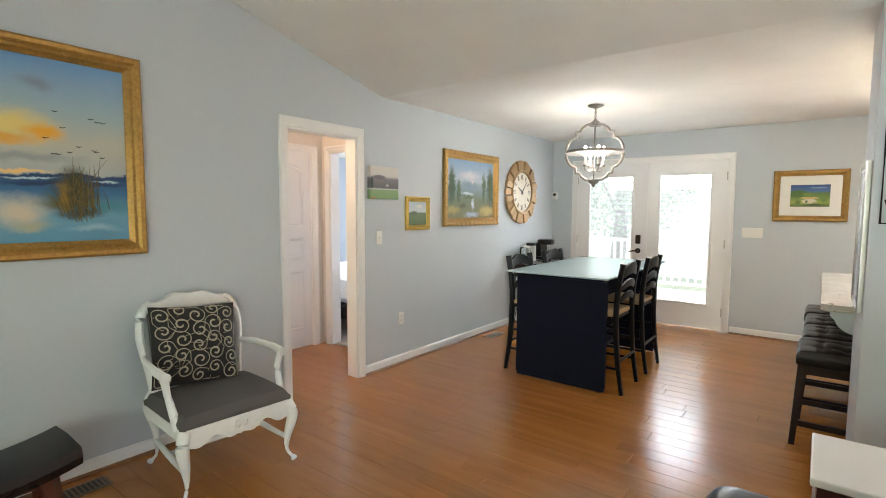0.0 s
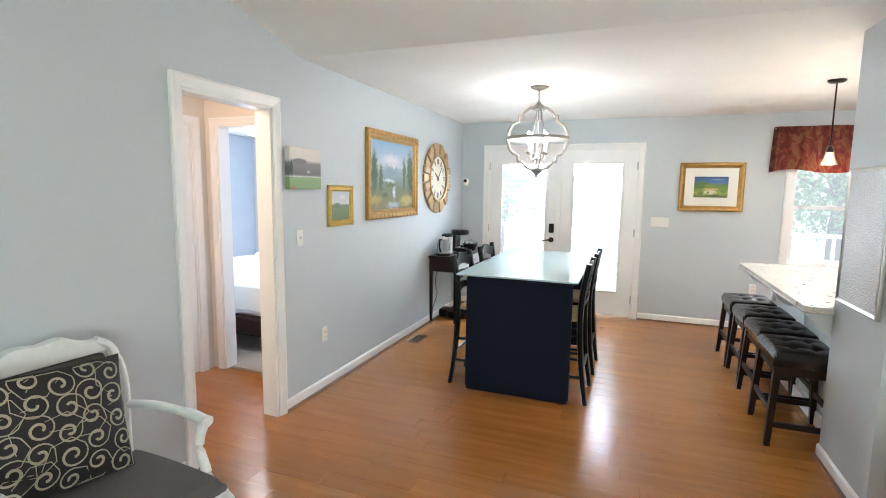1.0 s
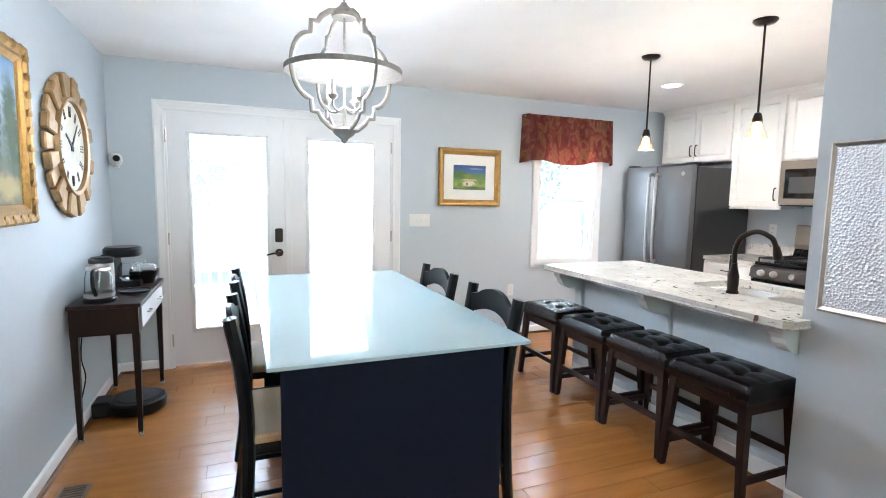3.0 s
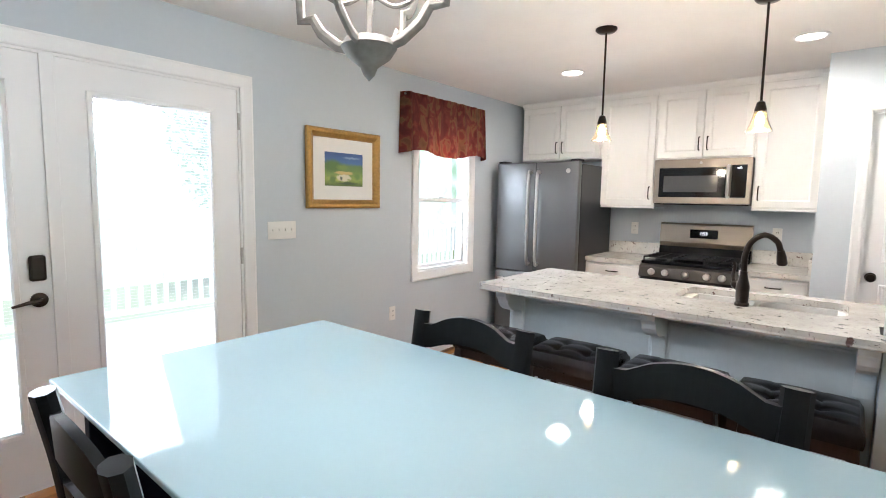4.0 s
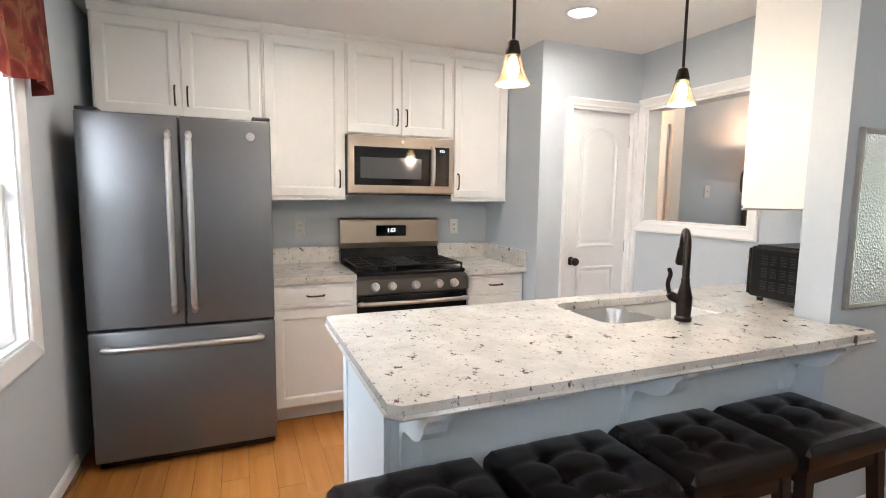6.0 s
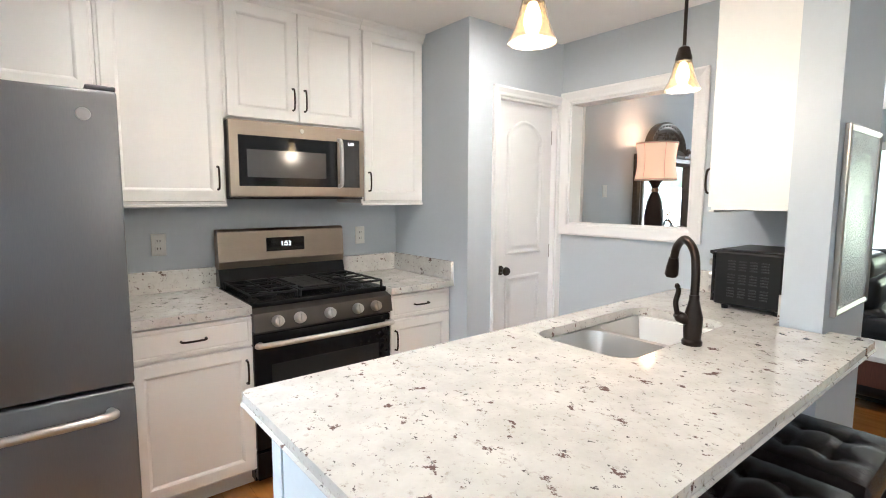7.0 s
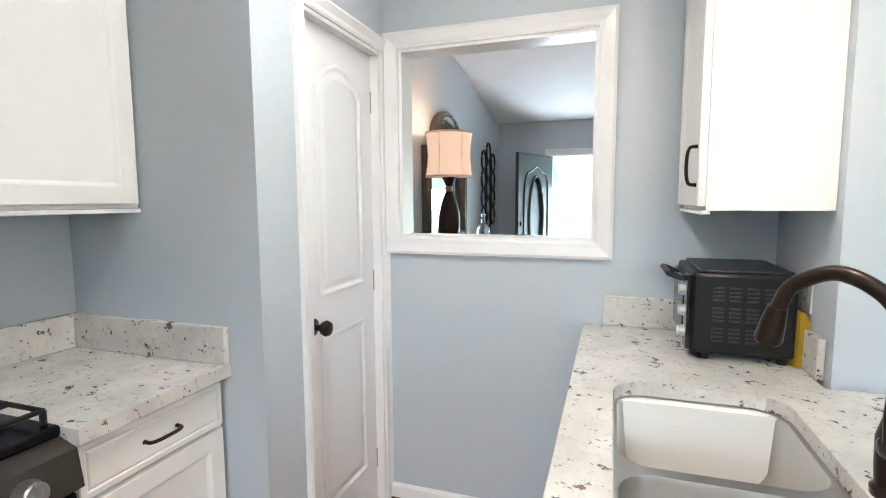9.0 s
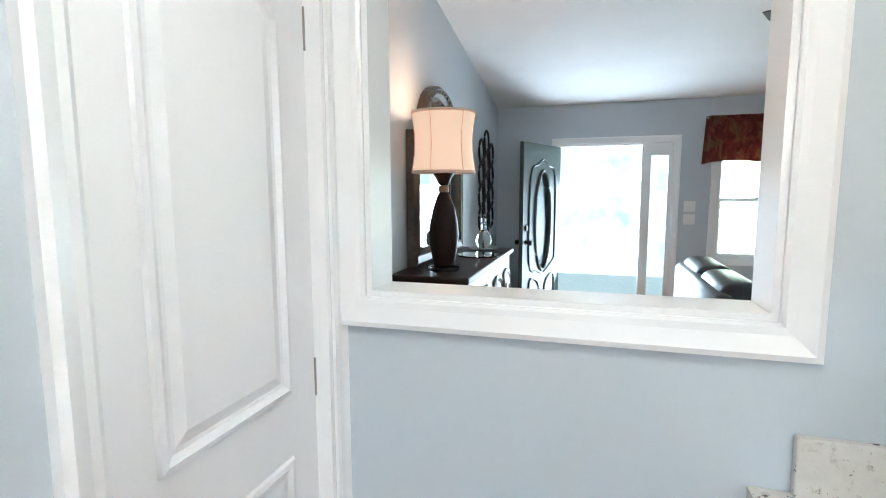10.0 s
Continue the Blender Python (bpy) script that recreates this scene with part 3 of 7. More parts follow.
def skirting(name, spans):
    """Baseboards with a rounded top: spans of (x0, y0, x1, y1, inward normal)."""
    bms = []
    for x0, y0, x1, y1, nx, ny in spans:
        t, h = 0.014, 0.085
        a, b = Vector((x0, y0, 0)), Vector((x1, y1, 0))
        d = (b - a).normalized()
        nrm = Vector((nx, ny, 0))
        prof = [(0.002, 0), (t, 0), (t, h - 0.014), (t * 0.5, h - 0.003), (0.002, h)]
        bm = bmesh.new()
        lo, hi = [bm.verts.new(a + nrm * u + Vector((0, 0, v))) for u, v in prof], [bm.verts.new(b + nrm * u + Vector((0, 0, v))) for u, v in prof]
        for k in range(5):
            bm.faces.new((lo[k], lo[(k + 1) % 5], hi[(k + 1) % 5], hi[k]))
        bm.faces.new(lo), bm.faces.new(hi)
        bms.append(bm)
    shoes = []
    for x0, y0, x1, y1, nx, ny in spans:
        a, b, nrm = Vector((x0, y0, 0)), Vector((x1, y1, 0)), Vector((nx, ny, 0))
        prof = [(0.0145, 0.0005), (0.030, 0.0005), (0.029, 0.008), (0.023, 0.015), (0.0145, 0.018)]
        bm = bmesh.new()
        lo, hi = [bm.verts.new(a + nrm * u + Vector((0, 0, v))) for u, v in prof], [bm.verts.new(b + nrm * u + Vector((0, 0, v))) for u, v in prof]
        for k in range(5):
            bm.faces.new((lo[k], lo[(k + 1) % 5], hi[(k + 1) % 5], hi[k]))
        bm.faces.new(lo), bm.faces.new(hi)
        shoes.append(bm)
    setting(name.replace("baseboard", "trim_shoe"), joined(*shoes), SHOEWOOD, "brown wooden shoe moulding along the floor", "trim")
    return setting(name, joined(*bms), TRIM, "white painted baseboard", "baseboard")


skirting("baseboard_west", [(XW, YF, XW, 2.675, 1, 0), (XW, 3.505, XW, YB, 1, 0)])
skirting("baseboard_north", [(XW + 0.015, YB, -2.185, YB, 0, -1), (-0.17, YB, 2.5, YB, 0, -1)])
skirting("baseboard_stub", [(0.825, 3.59, 0.825, 4.24, -1, 0), (0.81, 3.605, 3.2, 3.605, 0, -1)])
skirting("baseboard_kitchen", [(1.6, 3.725, 2.465, 3.725, 0, 1), (2.48, 4.385, 2.48, 4.59, -1, 0), (2.466, 4.575, 2.64, 4.575, 0, 1)])
skirting("baseboard_living", [(XW + 0.015, YF, 1.08, YF, 0, 1), (2.42, YF, 3.04, YF, 0, 1), (3.05, YF + 0.015, 3.05, 2.66, -1, 0)])


def casing(name, w, h, width, place, rz, parent=None, sill=False, depth=0.12, label="white painted door casing"):
    """Mitred moulding round an opening w x h on a wall, with the jamb lining. Front faces local -y, origin at the floor centre of the opening."""
    e = thing(name, label, "casing", place, rz, kind="structure")
    prof = [(-width, 0.0), (-width, 0.018), (-width + 0.012, 0.022), (-0.022, 0.013), (-0.008, 0.012), (0.0, 0.008), (0.0, 0.0)]
    if sill:
        part("frame_moulding", moulded(rect(-w / 2, w / 2, 0, h), prof, fill=False), TRIM, e)
    else:
        bm = bmesh.new()
        path = [(-w / 2, 0.0), (-w / 2, h), (w / 2, h), (w / 2, 0.0)]
        rings = []
        for i, (x, z) in enumerate(path):
            row = []
            for d, hh in prof:
                ox = (d if x < 0 else -d)
                row.append(bm.verts.new((x + ox, -hh, z - d if i in (1, 2) else z)))
            rings.append(row)
        for p, q in zip(rings, rings[1:]):
            for k in range(len(prof) - 1):
                bm.faces.new((p[k], p[k + 1], q[k + 1], q[k]))
        part("frame_moulding", bm, TRIM, e)
    j = [(-w / 2 - 0.002, -w / 2 + 0.014, 0.001, depth, 0, h), (w / 2 - 0.014, w / 2 + 0.002, 0.001, depth, 0, h), (-w / 2 + 0.014, w / 2 - 0.014, 0.001, depth, h - 0.014, h + 0.002)]
    if sill:
        j.append((-w / 2 + 0.014, w / 2 - 0.014, 0.001, depth, -0.002, 0.014))
    part("jamb", B(*j), TRIM, e)
    return e


casing("trim_vestibule_opening", 0.685, 2.06, 0.07, (XW, 3.0975, 0), 90)
casing("trim_patio_doors", 1.845, 2.07, 0.075, (-1.1775, YB, 0), 0, depth=0.06)
casing("trim_kitchen_window", 0.71, 1.23, 0.085, (1.69, YB, 0.80), 0, sill=True, depth=0.06, label="white painted window casing")
casing("trim_pass_through", 0.828, 0.812, 0.068, (1.996, 3.725, 1.238), 180, sill=True, label="white painted frame of the pass-through")
casing("trim_pantry_door", 0.56, 2.035, 0.058, (2.48, 4.045, 0), -90, depth=0.1)
casing("trim_corridor_door", 0.70, 2.05, 0.06, (3.63, 2.66, 0), 180, depth=0.1)
casing("trim_vestibule_door", 0.71, 2.05, 0.06, (-3.62, 3.515, 0), 90, depth=0.1)
casing("trim_bedroom_opening", 0.72, 2.05, 0.06, (-3.14, 4.0, 0), 0)
casing("trim_entry_door", 1.21, 2.0, 0.08, (1.725, YF, 0), 180, depth=0.12)
casing("trim_front_window", 1.61, 1.24, 0.08, (-0.145, YF, 0.76), 180, sill=True, depth=0.06, label="white painted window casing")
part("back_frame", B((1.512, 1.582, 3.587, 3.605, 1.168, 2.118), (2.41, 2.478, 3.587, 3.605, 1.168, 2.118), (1.582, 2.41, 3.587, 3.605, 1.168, 1.238), (1.582, 2.41, 3.587, 3.605, 2.05, 2.118)), TRIM, None)
tagged(bpy.data.objects["back_frame"], "white painted frame on the living room side", "trim", "", "structure").name = "trim_pass_through_back"

# ---- doors and windows ----


def panel_door(name, w, h, place, rz, label, knob_side=1, hinges=True, knob=BRONZE, mat=DOORW, panels=None, knob_z=0.955):
    """An inside door with an arched upper panel and a lower panel, origin at the floor centre, face towards local -y."""
    e = thing(name, label, "door", place, rz, kind="structure")
    part("slab", B((-w / 2, w / 2, 0.0, 0.035, 0.008, h), bevel=0.003), mat, e)
    st = 0.105 if w < 0.6 else 0.12
    steps = [(0.0, 0.0), (0.004, 0.007), (0.014, 0.009), (0.026, 0.002), (0.034, 0.001), (0.055, 0.006)]
    for poly in panels or (arched(-w / 2 + st, w / 2 - st, 1.05, h - 0.11, 0.10), rect(-w / 2 + st, w / 2 - st, 0.22, 0.91)):
        part("panel", moulded(poly, steps, back=-0.002), mat, e)
    k = part("door_knob", lathe([(0.0, 0.0), (0.031, 0.0), (0.031, 0.006), (0.012, 0.012), (0.011, 0.035), (0.024, 0.042), (0.029, 0.055), (0.024, 0.068), (0.0, 0.073)], 20, (knob_side * (w / 2 - 0.06), 0, knob_z), Matrix.Rotation(radians(90), 4, "X")), knob, e, "dark bronze knob", True)
    if hinges:
        for z in (0.22, h * 0.52, h - 0.2):
            part("hinge", joined(rod(((-knob_side * (w / 2 + 0.004), -0.006, z - 0.045), (-knob_side * (w / 2 + 0.004), -0.006, z + 0.045)), r=0.0075), B((-knob_side * (w / 2 - 0.012), -knob_side * (w / 2 + 0.016), -0.004, 0.002, z - 0.045, z + 0.045))), HINGE, e, "satin nickel hinge")
    return e


panel_door("door_1", 0.55, 2.025, (2.52, 4.045, 0), -90, "white two-panel arched pantry door with bronze knob", -1)
panel_door("door_2", 0.69, 2.04, (3.63, 2.645, 0), 180, "white two-panel arched corridor door, closed", 1)
panel_door("door_3", 0.70, 2.04, (-3.635, 3.515, 0), 90, "white arched panel door lit warm in the vestibule", -1, hinges=False,
           panels=(arched(-0.25, 0.25, 1.28, 1.92, 0.07), rect(-0.25, 0.25, 0.94, 1.16), rect(-0.25, 0.25, 0.2, 0.82)))


def patio_door(name, x0, x1, label):
    """A glazed leaf with a blind between its panes."""
    w = x1 - x0
    e = thing(name, label, "door", ((x0 + x1) / 2, YB + 0.012, 0.012), 0, kind="structure")
    g = (-w / 2 + 0.155, w / 2 - 0.155, 0.29, 1.90)
    bm = B((-w / 2, g[0], 0, 0.042, 0, 2.05), (g[1], w / 2, 0, 0.042, 0, 2.05), (g[0], g[1], 0, 0.042, 0, g[2]), (g[0], g[1], 0, 0.042, g[3], 2.05))
    part("leaf_frame", bm, DOORW, e)
    part("glazing_bead", moulded(rect(g[0] - 0.012, g[1] + 0.012, g[2] - 0.012, g[3] + 0.012), [(0, 0), (0.004, 0.010), (0.022, 0.012), (0.030, 0.003), (0.030, -0.01)], fill=False), TRIM, e)
    pane = part("pane", B((g[0], g[1], 0.012, 0.015, g[2], g[3])), GLASS, e)
    pane.visible_shadow = False
    rows, z = [], g[2] + 0.012
    while z < g[3] - 0.01:
        rows.append(moved(B((g[0] + 0.006, g[1] - 0.006, -0.0065, 0.0065, -0.0004, 0.0004)), Matrix.Translation((0, 0.0265, z)) @ Matrix.Rotation(radians(-9), 4, "X")))
        z += 0.0165
    bl = part("blind_slats", joined(*rows), BLIND, e, "closed white miniature blind slats between panes")
    tagged(bl, kind="stuff")
    for z in (0.22, 1.05, 1.86):
        s = -1 if x0 < -1.5 else 1
        part("hinge", rod(((s * (w / 2 + 0.002), -0.008, z - 0.05), (s * (w / 2 + 0.002), -0.008, z + 0.05)), r=0.008), NICKEL, e)
    return e


left_leaf = patio_door("door_4", -2.092, -1.182, "white glazed patio door with blinds and bronze lock")
right_leaf = patio_door("door_5", -1.174, -0.264, "white glazed patio door with blinds, fixed leaf")
part("astragal", B((0.43, 0.485, -0.012, 0.0, 0.0, 2.05), bevel=0.003), DOORW, left_leaf)
part("deadbolt", B((0.345, 0.41, -0.028, 0.0, 1.01, 1.13), bevel=0.012), BRONZE, left_leaf, "dark bronze keypad deadbolt")
part("door_lever", joined(lathe([(0, 0), (0.034, 0), (0.034, 0.01), (0.013, 0.018), (0.012, 0.05), (0, 0.052)], 20, (0.378, 0, 0.92), Matrix.Rotation(radians(90), 4, "X")), tube([(0.378, -0.045, 0.92), (0.33, -0.05, 0.918), (0.27, -0.048, 0.905)], [0.010, 0.009, 0.006])), BRONZE, left_leaf, "dark bronze lever", True)


def sash_window(name, w, h, place, rz, label, blind=False):
    e = thing(name, label, "window", place, rz, kind="structure")
    f = 0.038
    mid = h * 0.5

    def ring(y0, y1, z0, z1):
        return B((-w / 2 + 0.014, -w / 2 + f, y0, y1, z0, z1), (w / 2 - f, w / 2 - 0.014, y0, y1, z0, z1), (-w / 2 + f, w / 2 - f, y0, y1, z0, z0 + 0.03), (-w / 2 + f, w / 2 - f, y0, y1, z1 - 0.03, z1))
    part("lower_sash", ring(0.045, 0.075, 0.014, mid + 0.02), TRIM, e)
    part("upper_sash", ring(0.08, 0.105, mid - 0.02, h - 0.014), TRIM, e)
    for y, z0, z1 in ((0.06, 0.04, mid), (0.092, mid, h - 0.04)):
        p = part("pane", B((-w / 2 + f, w / 2 - f, y - 0.002, y + 0.002, z0, z1)), GLASS, e)
        p.visible_shadow = False
    part("sash_lock", B((-0.03, 0.03, 0.035, 0.05, mid + 0.02, mid + 0.035), bevel=0.004), TRIM, e)
    if blind:
        rows, z = [], 0.03
        while z < h - 0.03:
            rows.append((-w / 2 + 0.02, w / 2 - 0.02, 0.02, 0.036, z, z + 0.002))
            z += 0.03
        tagged(part("blind_slats", B(*rows), TRIM, e, "white horizontal blind slats"), kind="stuff")
    return e


sash_window("window_1", 0.71, 1.23, (1.69, YB, 0.80), 0, "white double-hung kitchen window")
sash_window("window_2", 0.80, 1.24, (0.26, YF, 0.76), 180, "white double-hung living room window with blind", True)
sash_window("window_3", 0.80, 1.24, (-0.55, YF, 0.76), 180, "white double-hung living room window with blind", True)


def valance(name, w, h, place, rz, label, waves=2.5):
    """A gathered cloth valance with a scalloped hem."""
    e = thing(name, label, "valance", place, rz)
    bm = bmesh.new()
    nx, nz = 90, 12
    grid = []
    for i in range(nx + 1):
        u = i / nx
        x = (u - 0.5) * w
        hem = -h + 0.035 * math.sin(u * math.pi * 2 * waves * 0.5 + 0.9) * (0.5 + u * 0.5) - 0.03 * (abs(u - 0.5) * 2) ** 6
        row = []
        for k in range(nz + 1):
            v = k / nz
            y = -0.075 - 0.012 * v - (0.006 + 0.016 * v) * math.sin(u * 31 + 2 * math.sin(u * 9)) - 0.006 * math.sin(u * 70)
            edge = min(u, 1 - u) * w
            y = y if edge > 0.02 else y * edge / 0.02
            row.append(bm.verts.new((x * (1 + 0.03 * v), y, v * hem)))
        grid.append(row)
    for a, b in zip(grid, grid[1:]):
        for k in range(nz):
            bm.faces.new((a[k], a[k + 1], b[k + 1], b[k]))
    bmesh.ops.solidify(bm, geom=bm.faces[:], thickness=0.004)
    part("cloth", bm, DAMASK, e, "", True)
    part("curtain_rod", rod(((-w / 2, -0.05, -0.02), (w / 2, -0.05, -0.02)), r=0.008), NICKEL, e)
    return e


valance("window_valance", 1.11, 0.47, (1.655, YB - 0.01, 2.28), 0, "red and gold damask valance over kitchen window")
valance("window_valance", 1.75, 0.48, (-0.06, YF + 0.02, 2.255), 180, "dark red damask valance over living room window")

# ---- outside ----
deck = thing("deck", "weathered grey timber deck with white railing", "deck", (0, 0, 0))
for k in range(24):
    part("board", B((-5.0, 10.0, YB + 0.16 + k * 0.145, YB + 0.295 + k * 0.145, -0.09, -0.06)), DECK, deck)
rail_y = YB + 3.5
part("top_rail", B((-5, 10, rail_y - 0.04, rail_y + 0.04, 0.84, 0.90), bevel=0.006), TRIM, deck)
part("bottom_rail", B((-5, 10, rail_y - 0.03, rail_y + 0.03, 0.04, 0.09)), TRIM, deck)
for k in range(107):
    part("baluster", B((-4.95 + k * 0.139, -4.91 + k * 0.139, rail_y - 0.02, rail_y + 0.02, 0.09, 0.84)), TRIM, deck)


def tree(x, y, h, seed):
    rnd = random.Random(seed)
    e = thing("tree", "leafy green garden tree", "tree", (x, y, -0.35), group="trees behind the house")
    part("trunk", tube([(0, 0, -0.1), (0.1, 0.05, h * 0.3), (0.05, -0.1, h * 0.6), (0.15, 0, h * 0.85)], [0.22, 0.17, 0.11, 0.04]), BARK, e)
    bms = []
    for k in range(7):
        a, z = rnd.uniform(0, 6.28), h * rnd.uniform(0.3, 0.75)
        bms.append(tube([(0.06, 0, z), (math.cos(a) * 0.8, math.sin(a) * 0.8, z + 0.5), (math.cos(a) * 1.6, math.sin(a) * 1.6, z + 0.9)], [0.07, 0.045, 0.015], 6))
    part("limb", joined(*bms), BARK, e)
    vs, fs = [], []
    for k in range(8500):
        a, b, r = rnd.uniform(0, 6.28), rnd.uniform(-1, 1), rnd.uniform(0.35, 1) ** 0.5
        rad = math.sqrt(1 - b * b) * r * h * 0.33 * (1 + 0.25 * math.sin(3 * a + seed))
        c = Vector((rad * math.cos(a), rad * math.sin(a), h * 0.6 + b * r * h * 0.42))
        u, v = Vector((rnd.gauss(0, 1), rnd.gauss(0, 1), rnd.gauss(0, 1))).normalized() * 0.055, Vector((rnd.gauss(0, 1), rnd.gauss(0, 1), rnd.gauss(0, 1))).normalized() * 0.038
        i = len(vs)
        vs += [c - u, c + v, c + u, c - v]
        fs.append((i, i + 1, i + 2, i + 3))
    me = bpy.data.meshes.new("crown")
    me.from_pydata([tuple(v) for v in vs], [], fs)
    me.materials.append(LEAF)
    ob = new("crown", me)
    ob.parent = e
    return e


for x, y, h, s in ((-3.6, 13.6, 5.5, 1), (3.6, 13.2, 5, 4)):
    tree(x, y, h, s)


def backdrop(name, place, w, h, rz, glow):
    """A plain glowing distance: overcast sky over pale, soft woods."""
    m = bpy.data.materials.new("overcast_sky_over_woods")
    m.use_nodes = True
    n, l = m.node_tree.nodes, m.node_tree.links
    b = n["Principled BSDF"]
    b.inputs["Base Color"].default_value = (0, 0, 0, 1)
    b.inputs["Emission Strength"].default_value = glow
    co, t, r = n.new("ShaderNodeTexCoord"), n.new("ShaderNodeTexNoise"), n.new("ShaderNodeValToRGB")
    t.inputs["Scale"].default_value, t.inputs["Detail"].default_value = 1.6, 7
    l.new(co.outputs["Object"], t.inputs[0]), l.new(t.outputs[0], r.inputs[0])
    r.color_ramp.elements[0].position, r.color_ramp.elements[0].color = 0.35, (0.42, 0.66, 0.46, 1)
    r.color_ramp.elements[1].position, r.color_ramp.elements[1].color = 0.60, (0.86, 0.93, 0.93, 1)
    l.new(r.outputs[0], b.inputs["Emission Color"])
    bm = B((-w / 2, w / 2, 0, 0.05, -1, h))
    ob = setting(name, bm, m, "pale overexposed woods and sky in the distance", "backdrop")
    ob.matrix_world = pose(*place, 0, 0, rz)


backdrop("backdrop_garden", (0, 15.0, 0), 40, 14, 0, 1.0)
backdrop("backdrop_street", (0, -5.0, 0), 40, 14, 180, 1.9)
# Porch slab is invented and near white, in place of overexposed ground.
setting("porch", B((-1.5, 4.0, -4.6, YF - 0.15, -0.3, -0.03)), material("blown_out_slab", (0.75, 0.75, 0.73), 0.8, grain=0.15, scale=20), "pale slab added outside the front door to read blown-out white", "porch")

# ---- wall pictures ----


def framed(name, w, h, place, rz, label, prof, frame_mat, art, mat_board=0.0, tilt=0.0, category="painting"):
    """A picture in a moulded frame: w x h over all, hanging on a wall, front towards local -y."""
    e = thing(name, label, category, place, rz)
    part("frame", moulded(rect(-w / 2, w / 2, -h / 2, h / 2), prof, back=0.004, fill=False), frame_mat, e)
    d = prof[-1][0]
    if mat_board:
        part("mount", moulded(rect(-w / 2 + d - 0.004, w / 2 - d + 0.004, -h / 2 + d - 0.004, h / 2 - d + 0.004), [(0, 0.009), (mat_board, 0.009), (mat_board + 0.002, 0.006)], fill=False), PLASTICW, e, "cream mount board")
        d += mat_board
    part("canvas", B((-w / 2 + d - 0.003, w / 2 - d + 0.003, -0.008, -0.004, -h / 2 + d - 0.003, h / 2 - d + 0.003)), art, e, "painted picture")
    return e


WIDE = [(0, 0.004), (0.0, 0.030), (0.012, 0.040), (0.03, 0.038), (0.045, 0.026), (0.062, 0.030), (0.075, 0.018), (0.085, 0.012), (0.088, 0.006)]
SEA = painting("seascape_paint", [(0.0, (0.10, 0.28, 0.42)), (0.15, (0.14, 0.33, 0.46)), (0.28, (0.04, 0.15, 0.32)), (0.375, (0.012, 0.05, 0.14)), (0.385, (0.42, 0.46, 0.46)), (0.55, (0.50, 0.50, 0.42)), (0.74, (0.34, 0.46, 0.52)), (1.0, (0.15, 0.32, 0.58))], [
    (0.60, 0.62, 0.22, 0.13, (0.80, 0.62, 0.20), 0.9), (0.72, 0.60, 0.09, 0.06, (0.85, 0.40, 0.03), 0.8), (0.55, 0.55, 0.2, 0.04, (0.80, 0.38, 0.05), 0.8),
    (0.70, 0.86, 0.09, 0.05, (0.22, 0.29, 0.38), 0.9), (0.62, 0.46, 0.3, 0.035, (0.33, 0.35, 0.36), 0.8), (0.60, 0.395, 0.2, 0.012, (0.85, 0.55, 0.22), 0.6),
    (0.66, 0.355, 0.12, 0.010, (0.45, 0.60, 0.68), 0.6), (0.92, 0.345, 0.06, 0.010, (0.42, 0.58, 0.66), 0.6), (0.78, 0.325, 0.3, 0.02, (0.01, 0.04, 0.12), 0.7),
    (0.62, 0.17, 0.14, 0.12, (0.60, 0.52, 0.40), 0.9), (0.93, 0.20, 0.12, 0.07, (0.06, 0.24, 0.30), 0.9), (0.78, 0.22, 0.14, 0.06, (0.16, 0.16, 0.06), 0.8),
    (0.80, 0.25, 0.13, 0.13, (0.045, 0.055, 0.03), 0.95), (0.81, 0.31, 0.075, 0.16, (0.05, 0.05, 0.02), 0.8), (0.77, 0.25, 0.035, 0.12, (0.26, 0.15, 0.02), 0.9), (0.83, 0.16, 0.12, 0.05, (0.03, 0.06, 0.06), 0.9), (0.87, 0.07, 0.14, 0.03, (0.28, 0.45, 0.56), 0.9), (0.66, 0.10, 0.10, 0.05, (0.40, 0.40, 0.28), 0.9)], 0.11, 9.0)
LAND = painting("river_landscape_paint", [(0.0, (0.16, 0.15, 0.06)), (0.3, (0.14, 0.17, 0.10)), (0.5, (0.20, 0.28, 0.30)), (0.66, (0.42, 0.48, 0.56)), (1.0, (0.20, 0.34, 0.55))], [
    (0.45, 0.74, 0.3, 0.10, (0.60, 0.60, 0.64), 0.9), (0.47, 0.56, 0.26, 0.13, (0.20, 0.28, 0.36), 0.6), (0.50, 0.64, 0.07, 0.06, (0.62, 0.56, 0.60), 0.7), (0.40, 0.42, 0.2, 0.035, (0.50, 0.58, 0.64), 0.7),
    (0.45, 0.36, 0.16, 0.04, (0.10, 0.13, 0.06), 0.6), (0.52, 0.24, 0.05, 0.13, (0.58, 0.65, 0.72), 0.8), (0.50, 0.06, 0.20, 0.08, (0.34, 0.42, 0.52), 0.8),
    (0.08, 0.55, 0.10, 0.42, (0.045, 0.085, 0.045), 0.6), (0.22, 0.45, 0.05, 0.28, (0.06, 0.10, 0.05), 0.6), (0.92, 0.55, 0.11, 0.45, (0.05, 0.09, 0.04), 0.6), (0.77, 0.52, 0.055, 0.36, (0.065, 0.11, 0.055), 0.6),
    (0.84, 0.12, 0.24, 0.12, (0.40, 0.33, 0.11), 0.7), (0.10, 0.14, 0.2, 0.10, (0.34, 0.29, 0.09), 0.7), (0.30, 0.20, 0.09, 0.06, (0.07, 0.08, 0.04), 0.7)], 0.17, 13.0, 3.0)
